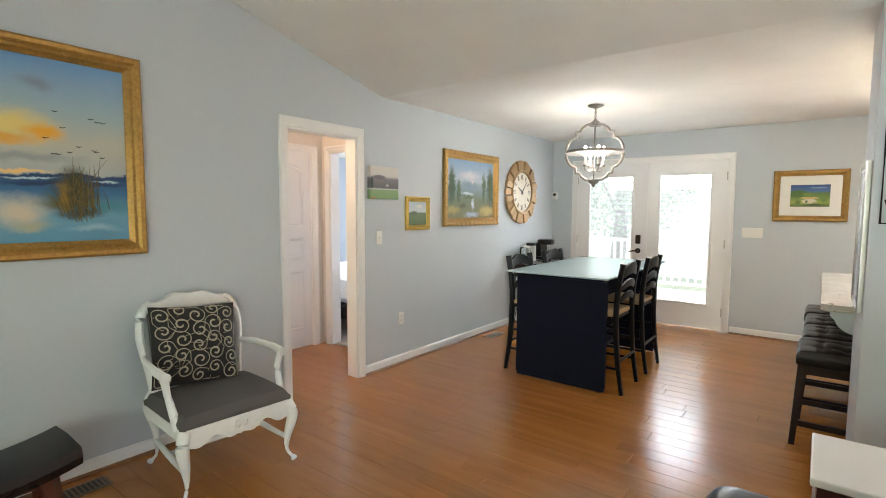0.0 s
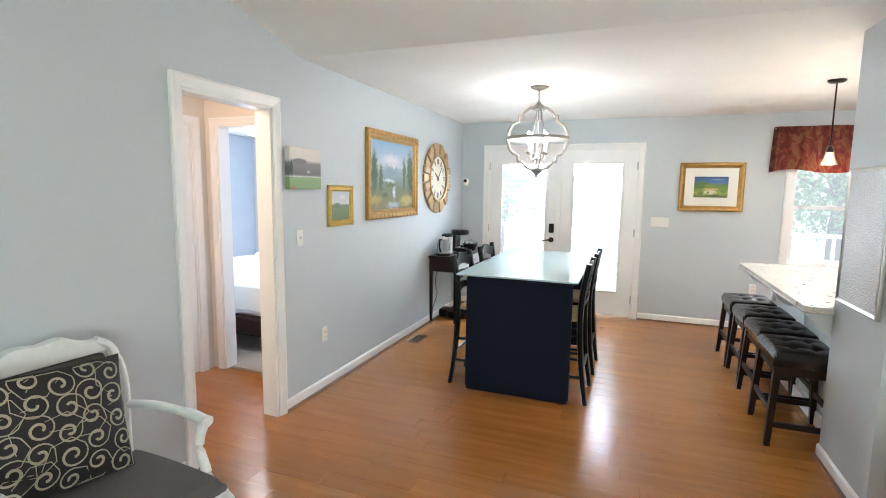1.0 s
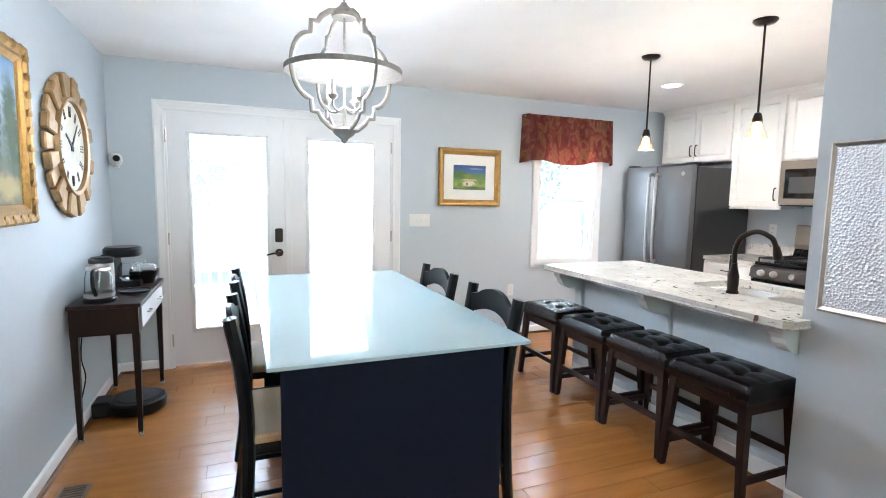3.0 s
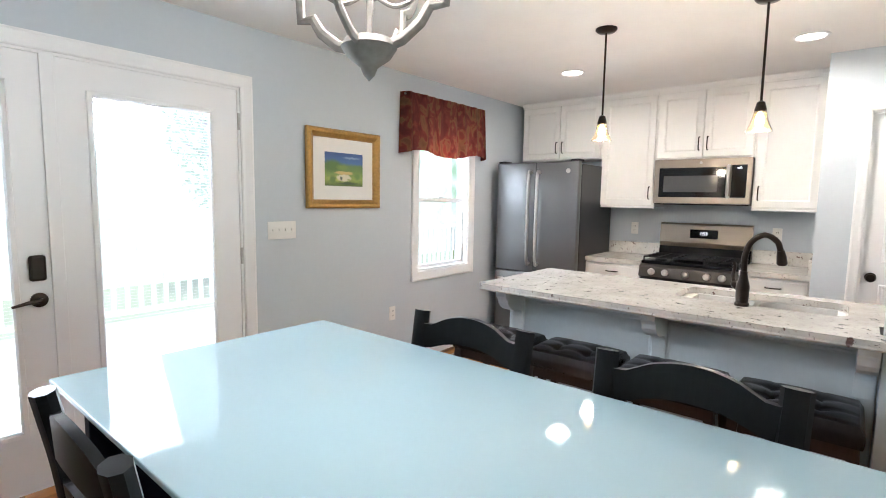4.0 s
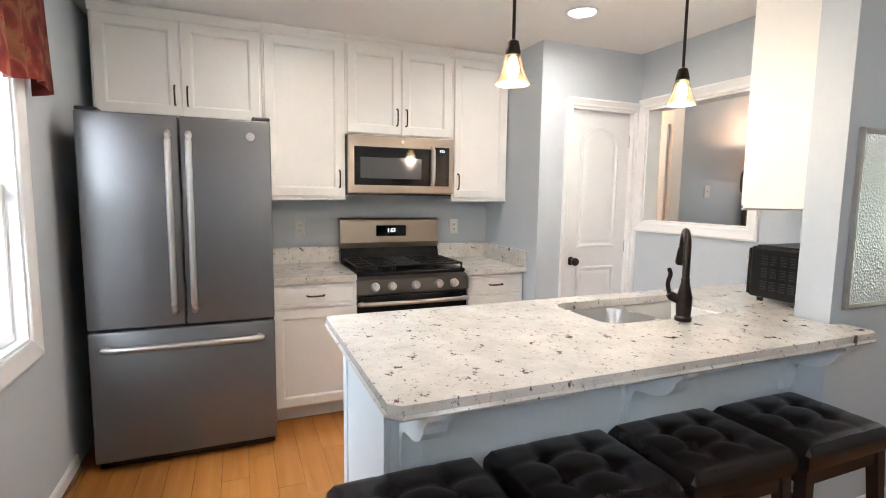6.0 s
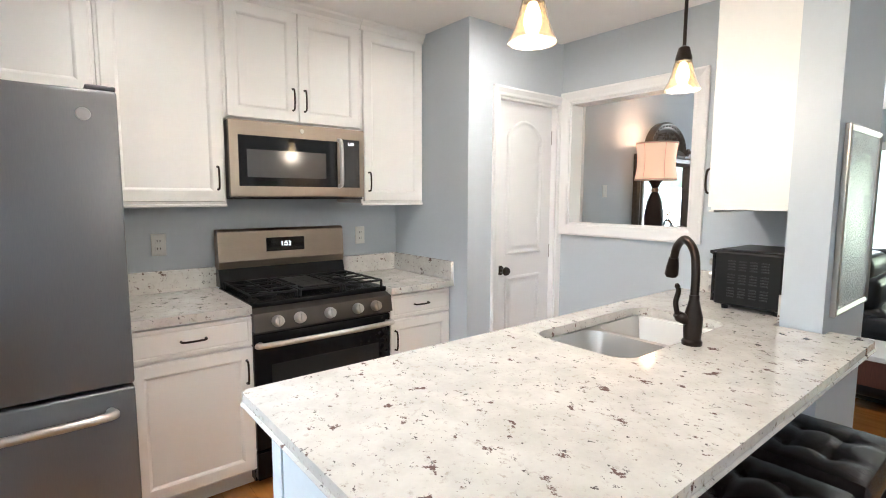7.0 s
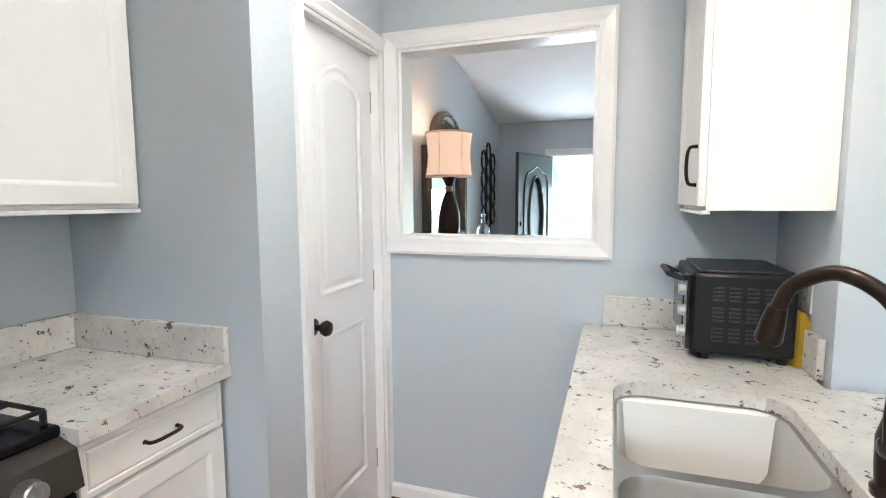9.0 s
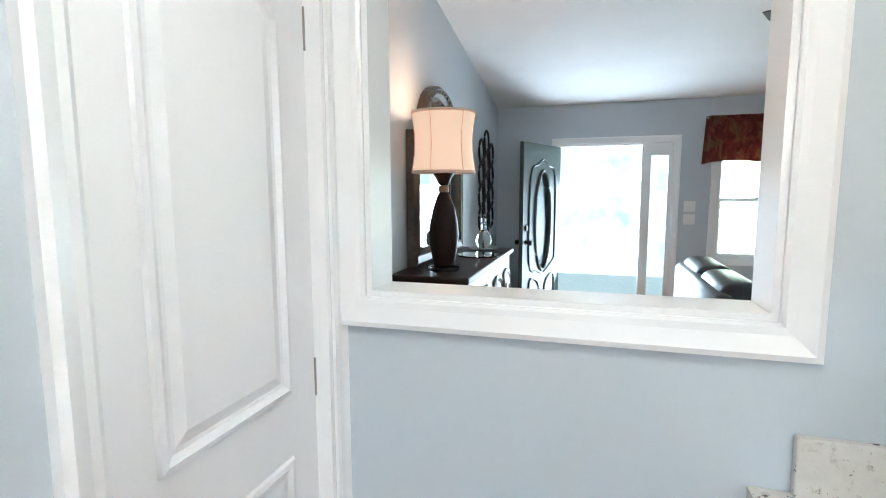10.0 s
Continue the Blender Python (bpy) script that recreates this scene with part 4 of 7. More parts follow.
FIELD = painting("misty_field_paint", [(0.0, (0.20, 0.32, 0.14)), (0.28, (0.24, 0.36, 0.18)), (0.30, (0.60, 0.62, 0.60)), (0.335, (0.16, 0.18, 0.16)), (0.36, (0.13, 0.12, 0.13)), (0.62, (0.20, 0.185, 0.20)), (0.70, (0.62, 0.59, 0.56)), (1.0, (0.66, 0.62, 0.57))], [
    (0.30, 0.66, 0.28, 0.09, (0.16, 0.15, 0.17), 0.4), (0.58, 0.42, 0.07, 0.05, (0.40, 0.40, 0.40), 0.5), (0.05, 0.5, 0.06, 0.25, (0.03, 0.06, 0.05), 0.5), (0.10, 0.03, 0.10, 0.03, (0.5, 0.14, 0.06), 0.6)], 0.05, 14.0, 7.0)
HILLS = painting("green_hills_paint", [(0.0, (0.10, 0.15, 0.06)), (0.38, (0.15, 0.22, 0.12)), (0.52, (0.16, 0.21, 0.16)), (0.56, (0.55, 0.60, 0.63)), (1.0, (0.42, 0.50, 0.60))], [
    (0.3, 0.5, 0.25, 0.12, (0.13, 0.18, 0.12), 0.4), (0.6, 0.80, 0.25, 0.12, (0.68, 0.68, 0.68), 0.9)], 0.08, 9.0, 2.0)
VILLA = painting("villa_paint", [(0.0, (0.06, 0.10, 0.02)), (0.2, (0.26, 0.34, 0.07)), (0.45, (0.13, 0.22, 0.05)), (0.62, (0.10, 0.18, 0.06)), (0.70, (0.06, 0.14, 0.34)), (1.0, (0.035, 0.08, 0.24))], [
    (0.20, 0.60, 0.34, 0.24, (0.07, 0.14, 0.03), 0.6), (0.45, 0.56, 0.20, 0.12, (0.16, 0.24, 0.05), 0.7), (0.70, 0.86, 0.32, 0.05, (0.22, 0.30, 0.50), 0.8), (0.25, 0.22, 0.22, 0.12, (0.40, 0.46, 0.10), 0.7), (0.85, 0.30, 0.10, 0.14, (0.12, 0.22, 0.05), 0.6), (0.6, 0.08, 0.4, 0.06, (0.05, 0.09, 0.03), 0.7), (0.49, 0.25, 0.23, 0.13, (0.62, 0.58, 0.45), 0.35), (0.49, 0.40, 0.29, 0.06, (0.55, 0.40, 0.16), 0.4), (0.42, 0.23, 0.035, 0.07, (0.10, 0.13, 0.10), 0.5), (0.62, 0.20, 0.06, 0.05, (0.30, 0.34, 0.14), 0.8), (0.20, 0.20, 0.12, 0.16, (0.10, 0.17, 0.04), 0.6)], 0.12, 12.0, 5.0)

sea = framed("seascape_painting", 1.45, 1.09, (XW, 1.055, 1.742), 90, "large sunset seascape in a carved gilt frame", WIDE, GOLD, SEA)
rnd = random.Random(4)
for k in range(13):
    x, z = 0.40 + rnd.uniform(-0.14, 0.16), 0.08 + rnd.uniform(-0.12, 0.14)
    birds = bmesh.new()
    bar(birds, (x - 0.012, -0.0085, z + 0.003), (x, -0.0085, z), 0.0022, 0.0022, 4), bar(birds, (x, -0.0085, z), (x + 0.014, -0.0085, z + 0.005), 0.0022, 0.001, 4)
    part("painted_bird", birds, PLASTICB, sea)
GRASSPAINT = material("painted_grass", (0.05, 0.05, 0.02), 0.6, second=(0.20, 0.13, 0.03), mix_scale=30)
for k in range(46):
    x, lean = 0.41 + rnd.gauss(0, 0.055), rnd.gauss(0, 0.045)
    z, ln = -0.36 + rnd.uniform(0, 0.10), rnd.uniform(0.10, 0.27)
    blade = bmesh.new()
    bar(blade, (x, -0.0083, z), (x + lean * 0.5, -0.0083, z + ln * 0.6), 0.0022, 0.0016, 4), bar(blade, (x + lean * 0.5, -0.0083, z + ln * 0.6), (x + lean * 1.3, -0.0083, z + ln), 0.0016, 0.0005, 4)
    part("painted_grass_blade", blade, GRASSPAINT, sea)
field = thing("canvas_print", "unframed stretched canvas print of a misty field", "painting", (XW, 3.737, 1.69), 90)
part("canvas", B((-0.178, 0.178, -0.04, 0.0, -0.142, 0.142), bevel=0.004), FIELD, field)
framed("small_painting", 0.355, 0.32, (XW, 4.22, 1.42), 90, "small green hills painting in a bright gilt frame", [(0, 0.003), (0, 0.02), (0.01, 0.026), (0.02, 0.018), (0.035, 0.022), (0.045, 0.012), (0.05, 0.006)], GOLD2, HILLS)
land = framed("landscape_painting", 1.07, 0.80, (XW, 5.155, 1.682), 90, "river and mountain landscape in an ornate gilt frame", WIDE, GOLD, LAND)
for k in range(44):
    orn = bmesh.new()
    u = k / 44 * 2 * (1.07 + 0.80)
    if u < 1.07:
        p = (-0.535 + u, 0.40)
    elif u < 1.87:
        p = (0.535, 0.40 - (u - 1.07))
    elif u < 2.94:
        p = (0.535 - (u - 1.87), -0.40)
    else:
        p = (-0.535, -0.40 + (u - 2.94))
    bmesh.ops.create_icosphere(orn, subdivisions=1, radius=0.024, matrix=Matrix.Translation((p[0] * 0.957, -0.034, p[1] * 0.945)) @ Matrix.Diagonal((1.2, 0.5, 1, 1)))
    part("ornament", orn, GOLD, land, "", True)
villa = framed("villa_painting", 0.665, 0.555, (0.53, YB, 1.628), 0, "hillside villa watercolour with cream mount and gold frame", WIDE[:5] + [(0.055, 0.02), (0.06, 0.012), (0.062, 0.008)], GOLD, VILLA, 0.10)

# wall clock
clock = thing("wall_clock", "round wooden sunburst wall clock with cream face", "clock", (XW, 6.275, 1.685), 90)
CLOCKWOOD = material("weathered_clock_wood", (0.34, 0.20, 0.085), 0.38, 0.45, grain=0.4, scale=30, second=(0.46, 0.30, 0.14), mix_scale=9, bump=0.2)
for k in range(24):
    a = 2 * math.pi * k / 24
    petal = prism([(-0.033, 0.0), (0.033, 0.0), (0.047, 0.135), (0.043, 0.15), (-0.043, 0.15), (-0.047, 0.135)], "y", -0.045 if k % 2 else -0.032, -0.004)
    bmesh.ops.bevel(petal, geom=petal.edges[:], offset=0.008, segments=1, affect="EDGES")
    part("petal", moved(petal, Matrix.Rotation(a, 4, "Y") @ Matrix.Translation((0, 0, 0.255))), CLOCKWOOD, clock)
flat = Matrix.Rotation(radians(90), 4, "X")
part("bezel", lathe([(0.26, 0.0), (0.285, 0.03), (0.275, 0.055), (0.255, 0.05), (0.25, 0.03), (0.25, 0.0)], 48, (0, 0, 0), flat), CLOCKWOOD, clock, "carved wooden bezel", True)
part("dial", lathe([(0.0, 0.0), (0.255, 0.0), (0.255, 0.03), (0.0, 0.03)], 48, (0, 0, 0), flat), material("aged_cream_dial", (0.72, 0.68, 0.58), 0.6, grain=0.2, scale=20), clock, "aged cream dial")
for k in range(12):
    a = 2 * math.pi * k / 12
    marks = bmesh.new()
    for off in {0: (-1, 0, 1), 3: (-1, 0, 1), 6: (-1, 0, 1), 9: (-1, 0, 1)}.get(k, (-0.5, 0.5)):
        bmesh.ops.create_cube(marks, size=1, matrix=Matrix.Rotation(a, 4, "Y") @ Matrix.Translation((off * 0.016, -0.031, 0.195)) @ Matrix.Diagonal((0.007, 0.002, 0.06, 1)))
    part("hour_mark", marks, PLASTICB, clock)
for name, a, ln, wd in (("hour_pointer", -58, 0.12, 0.014), ("minute_pointer", 42, 0.18, 0.010)):
    part(name, moved(prism([(-wd, -0.03), (wd, -0.03), (wd * 0.4, ln), (-wd * 0.4, ln)], "y", -0.036, -0.033), Matrix.Rotation(radians(a), 4, "Y")), PLASTICB, clock)

# wall ornament of iron scrolls, on the partition
scroll = thing("iron_scroll", "black wrought-iron scroll wall panel", "wall decor", (1.02, 3.605, 1.635), 0)
part("frame", tube([(-0.16, -0.015, -0.23), (0.16, -0.015, -0.23), (0.16, -0.015, 0.23), (-0.16, -0.015, 0.23)], 0.006, 6, True), IRON, scroll)
for sx in (-1, 1):
    for sz in (-1, 1):
        pts = [(sx * (0.085 + (0.062 - 0.0045 * k) * math.cos(0.6 * k)), -0.015, sz * (0.12 + (0.075 - 0.005 * k) * math.sin(0.6 * k))) for k in range(13)]
        part("scroll_bar", tube(smooth_path(pts, 3), 0.005, 6), IRON, scroll)

# glittering panel on the stub wall
spark = thing("mosaic_panel", "silver crushed-glass wall panel in a mirrored frame", "wall decor", (0.825, 3.925, 1.335), -90)


def crushed():
    m = bpy.data.materials.new("crushed_silver_glass")
    m.use_nodes = True
    n, l = m.node_tree.nodes, m.node_tree.links
    b = n["Principled BSDF"]
    b.inputs["Base Color"].default_value = (0.74, 0.75, 0.80, 1)
    b.inputs["Metallic"].default_value, b.inputs["Roughness"].default_value = 0.5, 0.16
    co, v, bu = n.new("ShaderNodeTexCoord"), n.new("ShaderNodeTexVoronoi"), n.new("ShaderNodeBump")
    v.inputs["Scale"].default_value = 95
    bu.inputs["Strength"].default_value, bu.inputs["Distance"].default_value = 0.8, 0.004
    l.new(co.outputs["Object"], v.inputs["Vector"]), l.new(v.outputs["Distance"], bu.inputs["Height"]), l.new(bu.outputs[0], b.inputs["Normal"])
    return m


part("panel", B((-0.232, 0.232, -0.016, 0.0, -0.345, 0.345)), crushed(), spark)
part("frame", moulded(rect(-0.25, 0.25, -0.368, 0.368), [(0, 0.002), (0, 0.02), (0.008, 0.024), (0.022, 0.018), (0.024, 0.014)], fill=False), NICKEL, spark, "bevelled mirror strip frame")


def plate(name, n, place, rz, label, kind_="switch"):
    e = thing(name, label, kind_, place, rz)
    w = 0.07 + 0.046 * (n - 1)
    part("plate", B((-w / 2, w / 2, -0.006, 0, -0.058, 0.058), bevel=0.003), PLASTICW, e)
    for k in range(n):
        x = (k - (n - 1) / 2) * 0.046
        if kind_ == "switch":
            part("toggle", B((x - 0.005, x + 0.005, -0.016, -0.006, -0.004, 0.012), bevel=0.002), PLASTICW, e)
        else:
            for z in (-0.02, 0.02):
                part("socket", B((x - 0.016, x + 0.016, -0.0085, -0.006, z - 0.014, z + 0.014), bevel=0.002), PLASTICW, e)
                part("slot", B((x - 0.008, x - 0.005, -0.0092, -0.0085, z - 0.005, z + 0.006), (x + 0.005, x + 0.008, -0.0092, -0.0085, z - 0.005, z + 0.006)), PLASTICB, e)
    return e


plate("light_switch", 4, (0.015, YB, 1.208), 0, "white four-gang light switch by the patio doors")
plate("light_switch", 1, (XW, 3.70, 1.205), 90, "white single light switch by the doorway")
plate("wall_outlet", 1, (XW, 3.985, 0.43), 90, "white wall outlet low on the wall", "outlet")
plate("wall_outlet", 1, (1.03, YB, 0.48), 0, "white wall outlet under the picture", "outlet")
plate("wall_outlet", 1, (XE, 6.06, 1.168), -90, "white wall outlet above the counter", "outlet")
plate("wall_outlet", 1, (XE, 4.865, 1.165), -90, "white wall outlet above the counter", "outlet")
plate("wall_outlet", 1, (0.967, 4.05, 1.13), 90, "white wall outlet at the breakfast bar", "outlet")
plate("light_switch", 2, (0.93, YF, 1.17), 180, "white double light switch by the front door")
plate("light_switch", 2, (0.93, YF, 1.31), 180, "white double light switch by the front door")
plate("thermostat", 1, (3.05, 2.32, 1.48), -90, "small white thermostat on the wall", "switch")
eye_cam = thing("security_camera", "small white round indoor camera with black lens", "camera", (-2.42, YB, 1.67), 0)
part("body", lathe([(0, -0.05), (0.03, -0.045), (0.042, -0.02), (0.045, 0.0), (0.042, 0.025), (0.028, 0.045), (0, 0.05)], 20, (0, -0.05, 0)), PLASTICW, eye_cam, "", True)
part("lens", lathe([(0, 0), (0.024, 0), (0.022, 0.012), (0, 0.018)], 20, (0.012, -0.088, 0.008), flat), PLASTICB, eye_cam, "black lens", True)
part("bracket", B((-0.015, 0.015, -0.02, 0, -0.06, -0.03), bevel=0.003), PLASTICW, eye_cam)


def floor_vent(x, y, rz):
    e = thing("floor_vent", "brown metal floor register in the oak floor", "vent", (x, y, 0), rz)
    part("frame", moved(moulded(rect(-0.14, 0.14, -0.065, 0.065), [(0, 0), (0, 0.004), (0.015, 0.005), (0.018, 0.002)], fill=False), Matrix.Rotation(radians(-90), 4, "X")), VENTMAT, e)
    part("backing", B((-0.125, 0.125, -0.05, 0.05, 0.0, 0.001)), PLASTICB, e)
    for k in range(11):
        part("slat", B((-0.118 + k * 0.0225, -0.108 + k * 0.0225, -0.05, 0.05, 0.001, 0.004)), VENTMAT, e)
    return e


floor_vent(-2.33, 5.44, 90)
floor_vent(1.76, 7.08, 0)
floor_vent(-2.33, 1.35, 90)

# ---- kitchen ----


def pull(parent, a, b, out):
    """A bowed bronze bar pull between the points a and b, standing out along the vector out."""
    a, b, o = Vector(a), Vector(b), Vector(out)
    pts = smooth_path([a, a + o * 0.8 + (b - a) * 0.06, (a + b) / 2 + o, b + o * 0.8 - (b - a) * 0.06, b], 5)
    part("handle", tube(pts, [0.0065 if i in (0, len(pts) - 1) else 0.005 for i in range(len(pts))], 8), BRONZE, parent, "dark bronze bar pull", True)


def front(name, parent, x0, x1, z0, z1, y, mat=CAB, rail=0.052, deep=0.007):
    """A shaker front with a recessed moulded field."""
    if z1 - z0 < 0.2:
        steps = [(0.0, 0.0), (0.003, 0.003), (0.016, 0.003), (0.02, 0.0), (0.026, 0.002)]
    else:
        steps = [(0.0, 0.0), (0.003, 0.003), (rail, 0.003), (rail + 0.006, 0.0), (rail + 0.013, -deep), (rail + 0.02, -deep)]
    bm = moulded(rect(x0, x1, z0, z1), steps, back=-0.018)
    return part(name, moved(bm, Matrix.Translation((0, y, 0))), mat, parent)


def cabinet(name, w, z0, z1, depth, place, rz, label, doors=1, drawer=0.0, handle_low=True, hinge=1, group="", toe=0.0, crown=0.0, drop=0.0):
    """A cabinet unit: origin on the wall at the floor, front towards local -y."""
    e = thing(name, label, "cabinet", place, rz, group)
    part("body", B((-w / 2, w / 2, -depth, -0.002, z0 + toe, z1), *([(-w / 2, w / 2, -depth + 0.07, -0.002, z0, z0 + toe)] if toe else [])), CAB, e)
    top = z1 - 0.012
    y = -depth - 0.018
    if drawer:
        d = front("drawer", e, -w / 2 + 0.012, w / 2 - 0.012, top - drawer, top, y)
        pull(d, (-0.05, y - 0.003, top - drawer / 2), (0.05, y - 0.003, top - drawer / 2), (0, -0.028, 0))
        top -= drawer + 0.012
    bot = z0 + toe + 0.012
    dw = (w - 0.024 - 0.006 * (doors - 1)) / doors
    for k in range(doors):
        x0 = -w / 2 + 0.012 + k * (dw + 0.006)
        d = front("door", e, x0, x0 + dw, bot, top, y)
        hx = (x0 + dw - 0.03 if (k == 0 and doors == 2) or (doors == 1 and hinge < 0) else x0 + 0.03)
        hz = bot + 0.06 if handle_low else top - 0.17
        pull(d, (hx, y - 0.003, hz), (hx, y - 0.003, hz + 0.11), (0, -0.028, 0))
    if crown:
        part("crown_moulding", moved(prism([(-depth - 0.018, z1 - 0.01), (-depth - 0.022, z1 + 0.01), (-depth - 0.04, z1 + crown - 0.012), (-depth - 0.043, z1 + crown), (0, z1 + crown), (0, z1 - 0.01)], "x", -w / 2, w / 2), Matrix()), CAB, e)
    if drop:
        part("light_rail", B((-w / 2, w / 2, -depth - 0.012, -depth + 0.012, z0 - drop, z0 - 0.001), bevel=0.003), CAB, e)
    return e


GU = "upper kitchen cabinets"
cabinet("upper_cabinet", 0.88, 1.84, 2.395, 0.317, (XE, 6.75, 0), -90, "white two-door cabinet above the refrigerator", 2, group=GU, crown=0.042)
cabinet("upper_cabinet", 0.51, 1.385, 2.395, 0.317, (XE, 6.052, 0), -90, "tall white single-door wall cabinet", 1, hinge=-1, group=GU, crown=0.042, drop=0.014)
cabinet("upper_cabinet", 0.765, 1.808, 2.395, 0.317, (XE, 5.412, 0), -90, "white two-door cabinet above the microwave", 2, group=GU, crown=0.042)
cabinet("upper_cabinet", 0.45, 1.385, 2.395, 0.317, (XE, 4.802, 0), -90, "tall white single-door wall cabinet by pantry", 1, hinge=1, group=GU, crown=0.042, drop=0.014)
cabinet("upper_cabinet", 0.47, 1.372, 2.42, 0.305, (0.967, 3.965, 0), 90, "white wall cabinet above the toaster oven", 1, hinge=-1, group=GU, drop=0.012)
GB = "base kitchen cabinets"
cabinet("base_cabinet", 0.525, 0.0, 0.876, 0.60, (XE, 6.042, 0), -90, "white base cabinet with drawer beside range", 1, drawer=0.135, handle_low=False, hinge=-1, group=GB, toe=0.1)
cabinet("base_cabinet", 0.455, 0.0, 0.876, 0.60, (XE, 4.805, 0), -90, "white base cabinet with drawer beside pantry", 1, drawer=0.135, handle_low=False, hinge=1, group=GB, toe=0.1)


def counter_slab(name, outer, holes, label, z0=0.878, z1=0.914):
    bm = sheet(outer, holes, z0, z1)
    return tagged(part(name, bm, GRANITE, None), label, "countertop")


ct = counter_slab("countertop", [(2.618, 5.792), (XE, 5.792), (XE, 6.305), (2.618, 6.305)], [], "polished speckled cream granite countertop beside range")
part("backsplash", B((XE - 0.022, XE - 0.001, 5.782, 6.305, 0.915, 1.03), bevel=0.003), GRANITE, ct)
ct = counter_slab("countertop", [(2.60, 4.577), (XE, 4.577), (XE, 5.032), (2.60, 5.032)], [], "polished speckled cream granite countertop beside pantry")
part("backsplash", B((XE - 0.022, XE - 0.001, 4.6, 5.032, 0.915, 1.03), bevel=0.003), GRANITE, ct)
part("side_splash", B((2.603, XE - 0.001, 4.577, 4.599, 0.915, 1.03), bevel=0.003), GRANITE, ct)

# breakfast bar
bowls = [rounded(1.115, 1.495, 4.765, 5.115, 0.07), rounded(1.115, 1.495, 4.368, 4.735, 0.07)]
hole = rounded(1.105, 1.505, 4.358, 5.125, 0.08)
bar_top = [(0.985, 3.727), (1.615, 3.727), (1.615, 6.13), (1.60, 6.145), (0.70, 6.145), (0.672, 6.117), (0.672, 4.225), (0.70, 4.195), (0.812, 4.195), (0.812, 4.255), (0.985, 4.255)]
ct = counter_slab("bar_countertop", bar_top, [hole], "polished speckled granite breakfast bar top with sink")
part("edge_moulding", tube([(0.985, 4.255, 0.881), (0.812, 4.255, 0.881), (0.812, 4.197, 0.881), (0.70, 4.197, 0.881), (0.674, 4.225, 0.881), (0.674, 6.117, 0.881), (0.70, 6.143, 0.881), (1.60, 6.143, 0.881), (1.613, 6.13, 0.881), (1.613, 3.73, 0.881)], 0.008, 6), GRANITE, ct)
part("wall_splash", B((0.99, 1.545, 3.727, 3.747, 0.915, 1.03), bevel=0.003), GRANITE, ct)
part("stub_splash", B((0.969, 0.988, 3.75, 4.2, 0.915, 1.03), bevel=0.003), GRANITE, ct)
sink = thing("sink", "undermounted stainless steel double-bowl sink", "sink", (0, 0, 0))
for loop in bowls:
    cx, cy = sum(p[0] for p in loop) / len(loop), sum(p[1] for p in loop) / len(loop)
    bm = bmesh.new()
    rings = []
    for s, z in ((1.06, 0.8765), (1.0, 0.8765), (0.985, 0.868), (0.95, 0.73), (0.90, 0.70), (0.75, 0.69)):
        rings.append([bm.verts.new((cx + (x - cx) * s, cy + (y - cy) * s, z)) for x, y in loop])
    for p, q in zip(rings, rings[1:]):
        for k in range(len(loop)):
            bm.faces.new((p[k], p[(k + 1) % len(loop)], q[(k + 1) % len(loop)], q[k]))
    bm.faces.new(rings[-1])
    part("bowl", bm, STEEL, sink, "", True)
    part("drain", lathe([(0.0, 0.691), (0.04, 0.691), (0.044, 0.694), (0.03, 0.6955), (0.0, 0.693)], 20, (cx, cy, 0)), NICKEL, sink)
part("rim", sheet(rounded(1.09, 1.52, 4.343, 5.14, 0.08), bowls, 0.8735, 0.8762), STEEL, sink, "steel rim between the bowls")
faucet = thing("kitchen_faucet", "oil-rubbed bronze gooseneck faucet with pull-down head", "faucet", (1.066, 4.78, 0.914), -36)
part("body", lathe([(0, 0), (0.033, 0), (0.034, 0.012), (0.028, 0.02), (0.03, 0.05), (0.031, 0.10), (0.022, 0.135), (0.0165, 0.16), (0.017, 0.175), (0.0, 0.178)], 24), BRONZE, faucet, "", True)
neck = smooth_path([(0, 0, 0.16), (0.0, 0, 0.255), (0.027, -0.005, 0.325), (0.1, -0.012, 0.36), (0.17, -0.02, 0.328), (0.195, -0.023, 0.28)], 8)
part("neck", tube(neck, 0.0145, 14, up=(0, 1, 0)), BRONZE, faucet, "", True)
part("spray_head", tube([(0.195, -0.023, 0.282), (0.202, -0.024, 0.25), (0.209, -0.024, 0.215), (0.21, -0.024, 0.205)], [0.017, 0.022, 0.025, 0.019], 16, up=(0, 1, 0)), BRONZE, faucet, "", True)
part("lever", joined(tube([(-0.0, 0.02, 0.085), (0, 0.05, 0.10), (0, 0.06, 0.11)], [0.018, 0.02, 0.014], 12), tube(smooth_path([(0, 0.058, 0.11), (0, 0.066, 0.15), (0, 0.058, 0.19), (0, 0.066, 0.215)], 4), [0.009] * 12 + [0.006], 10)), BRONZE, faucet, "", True)

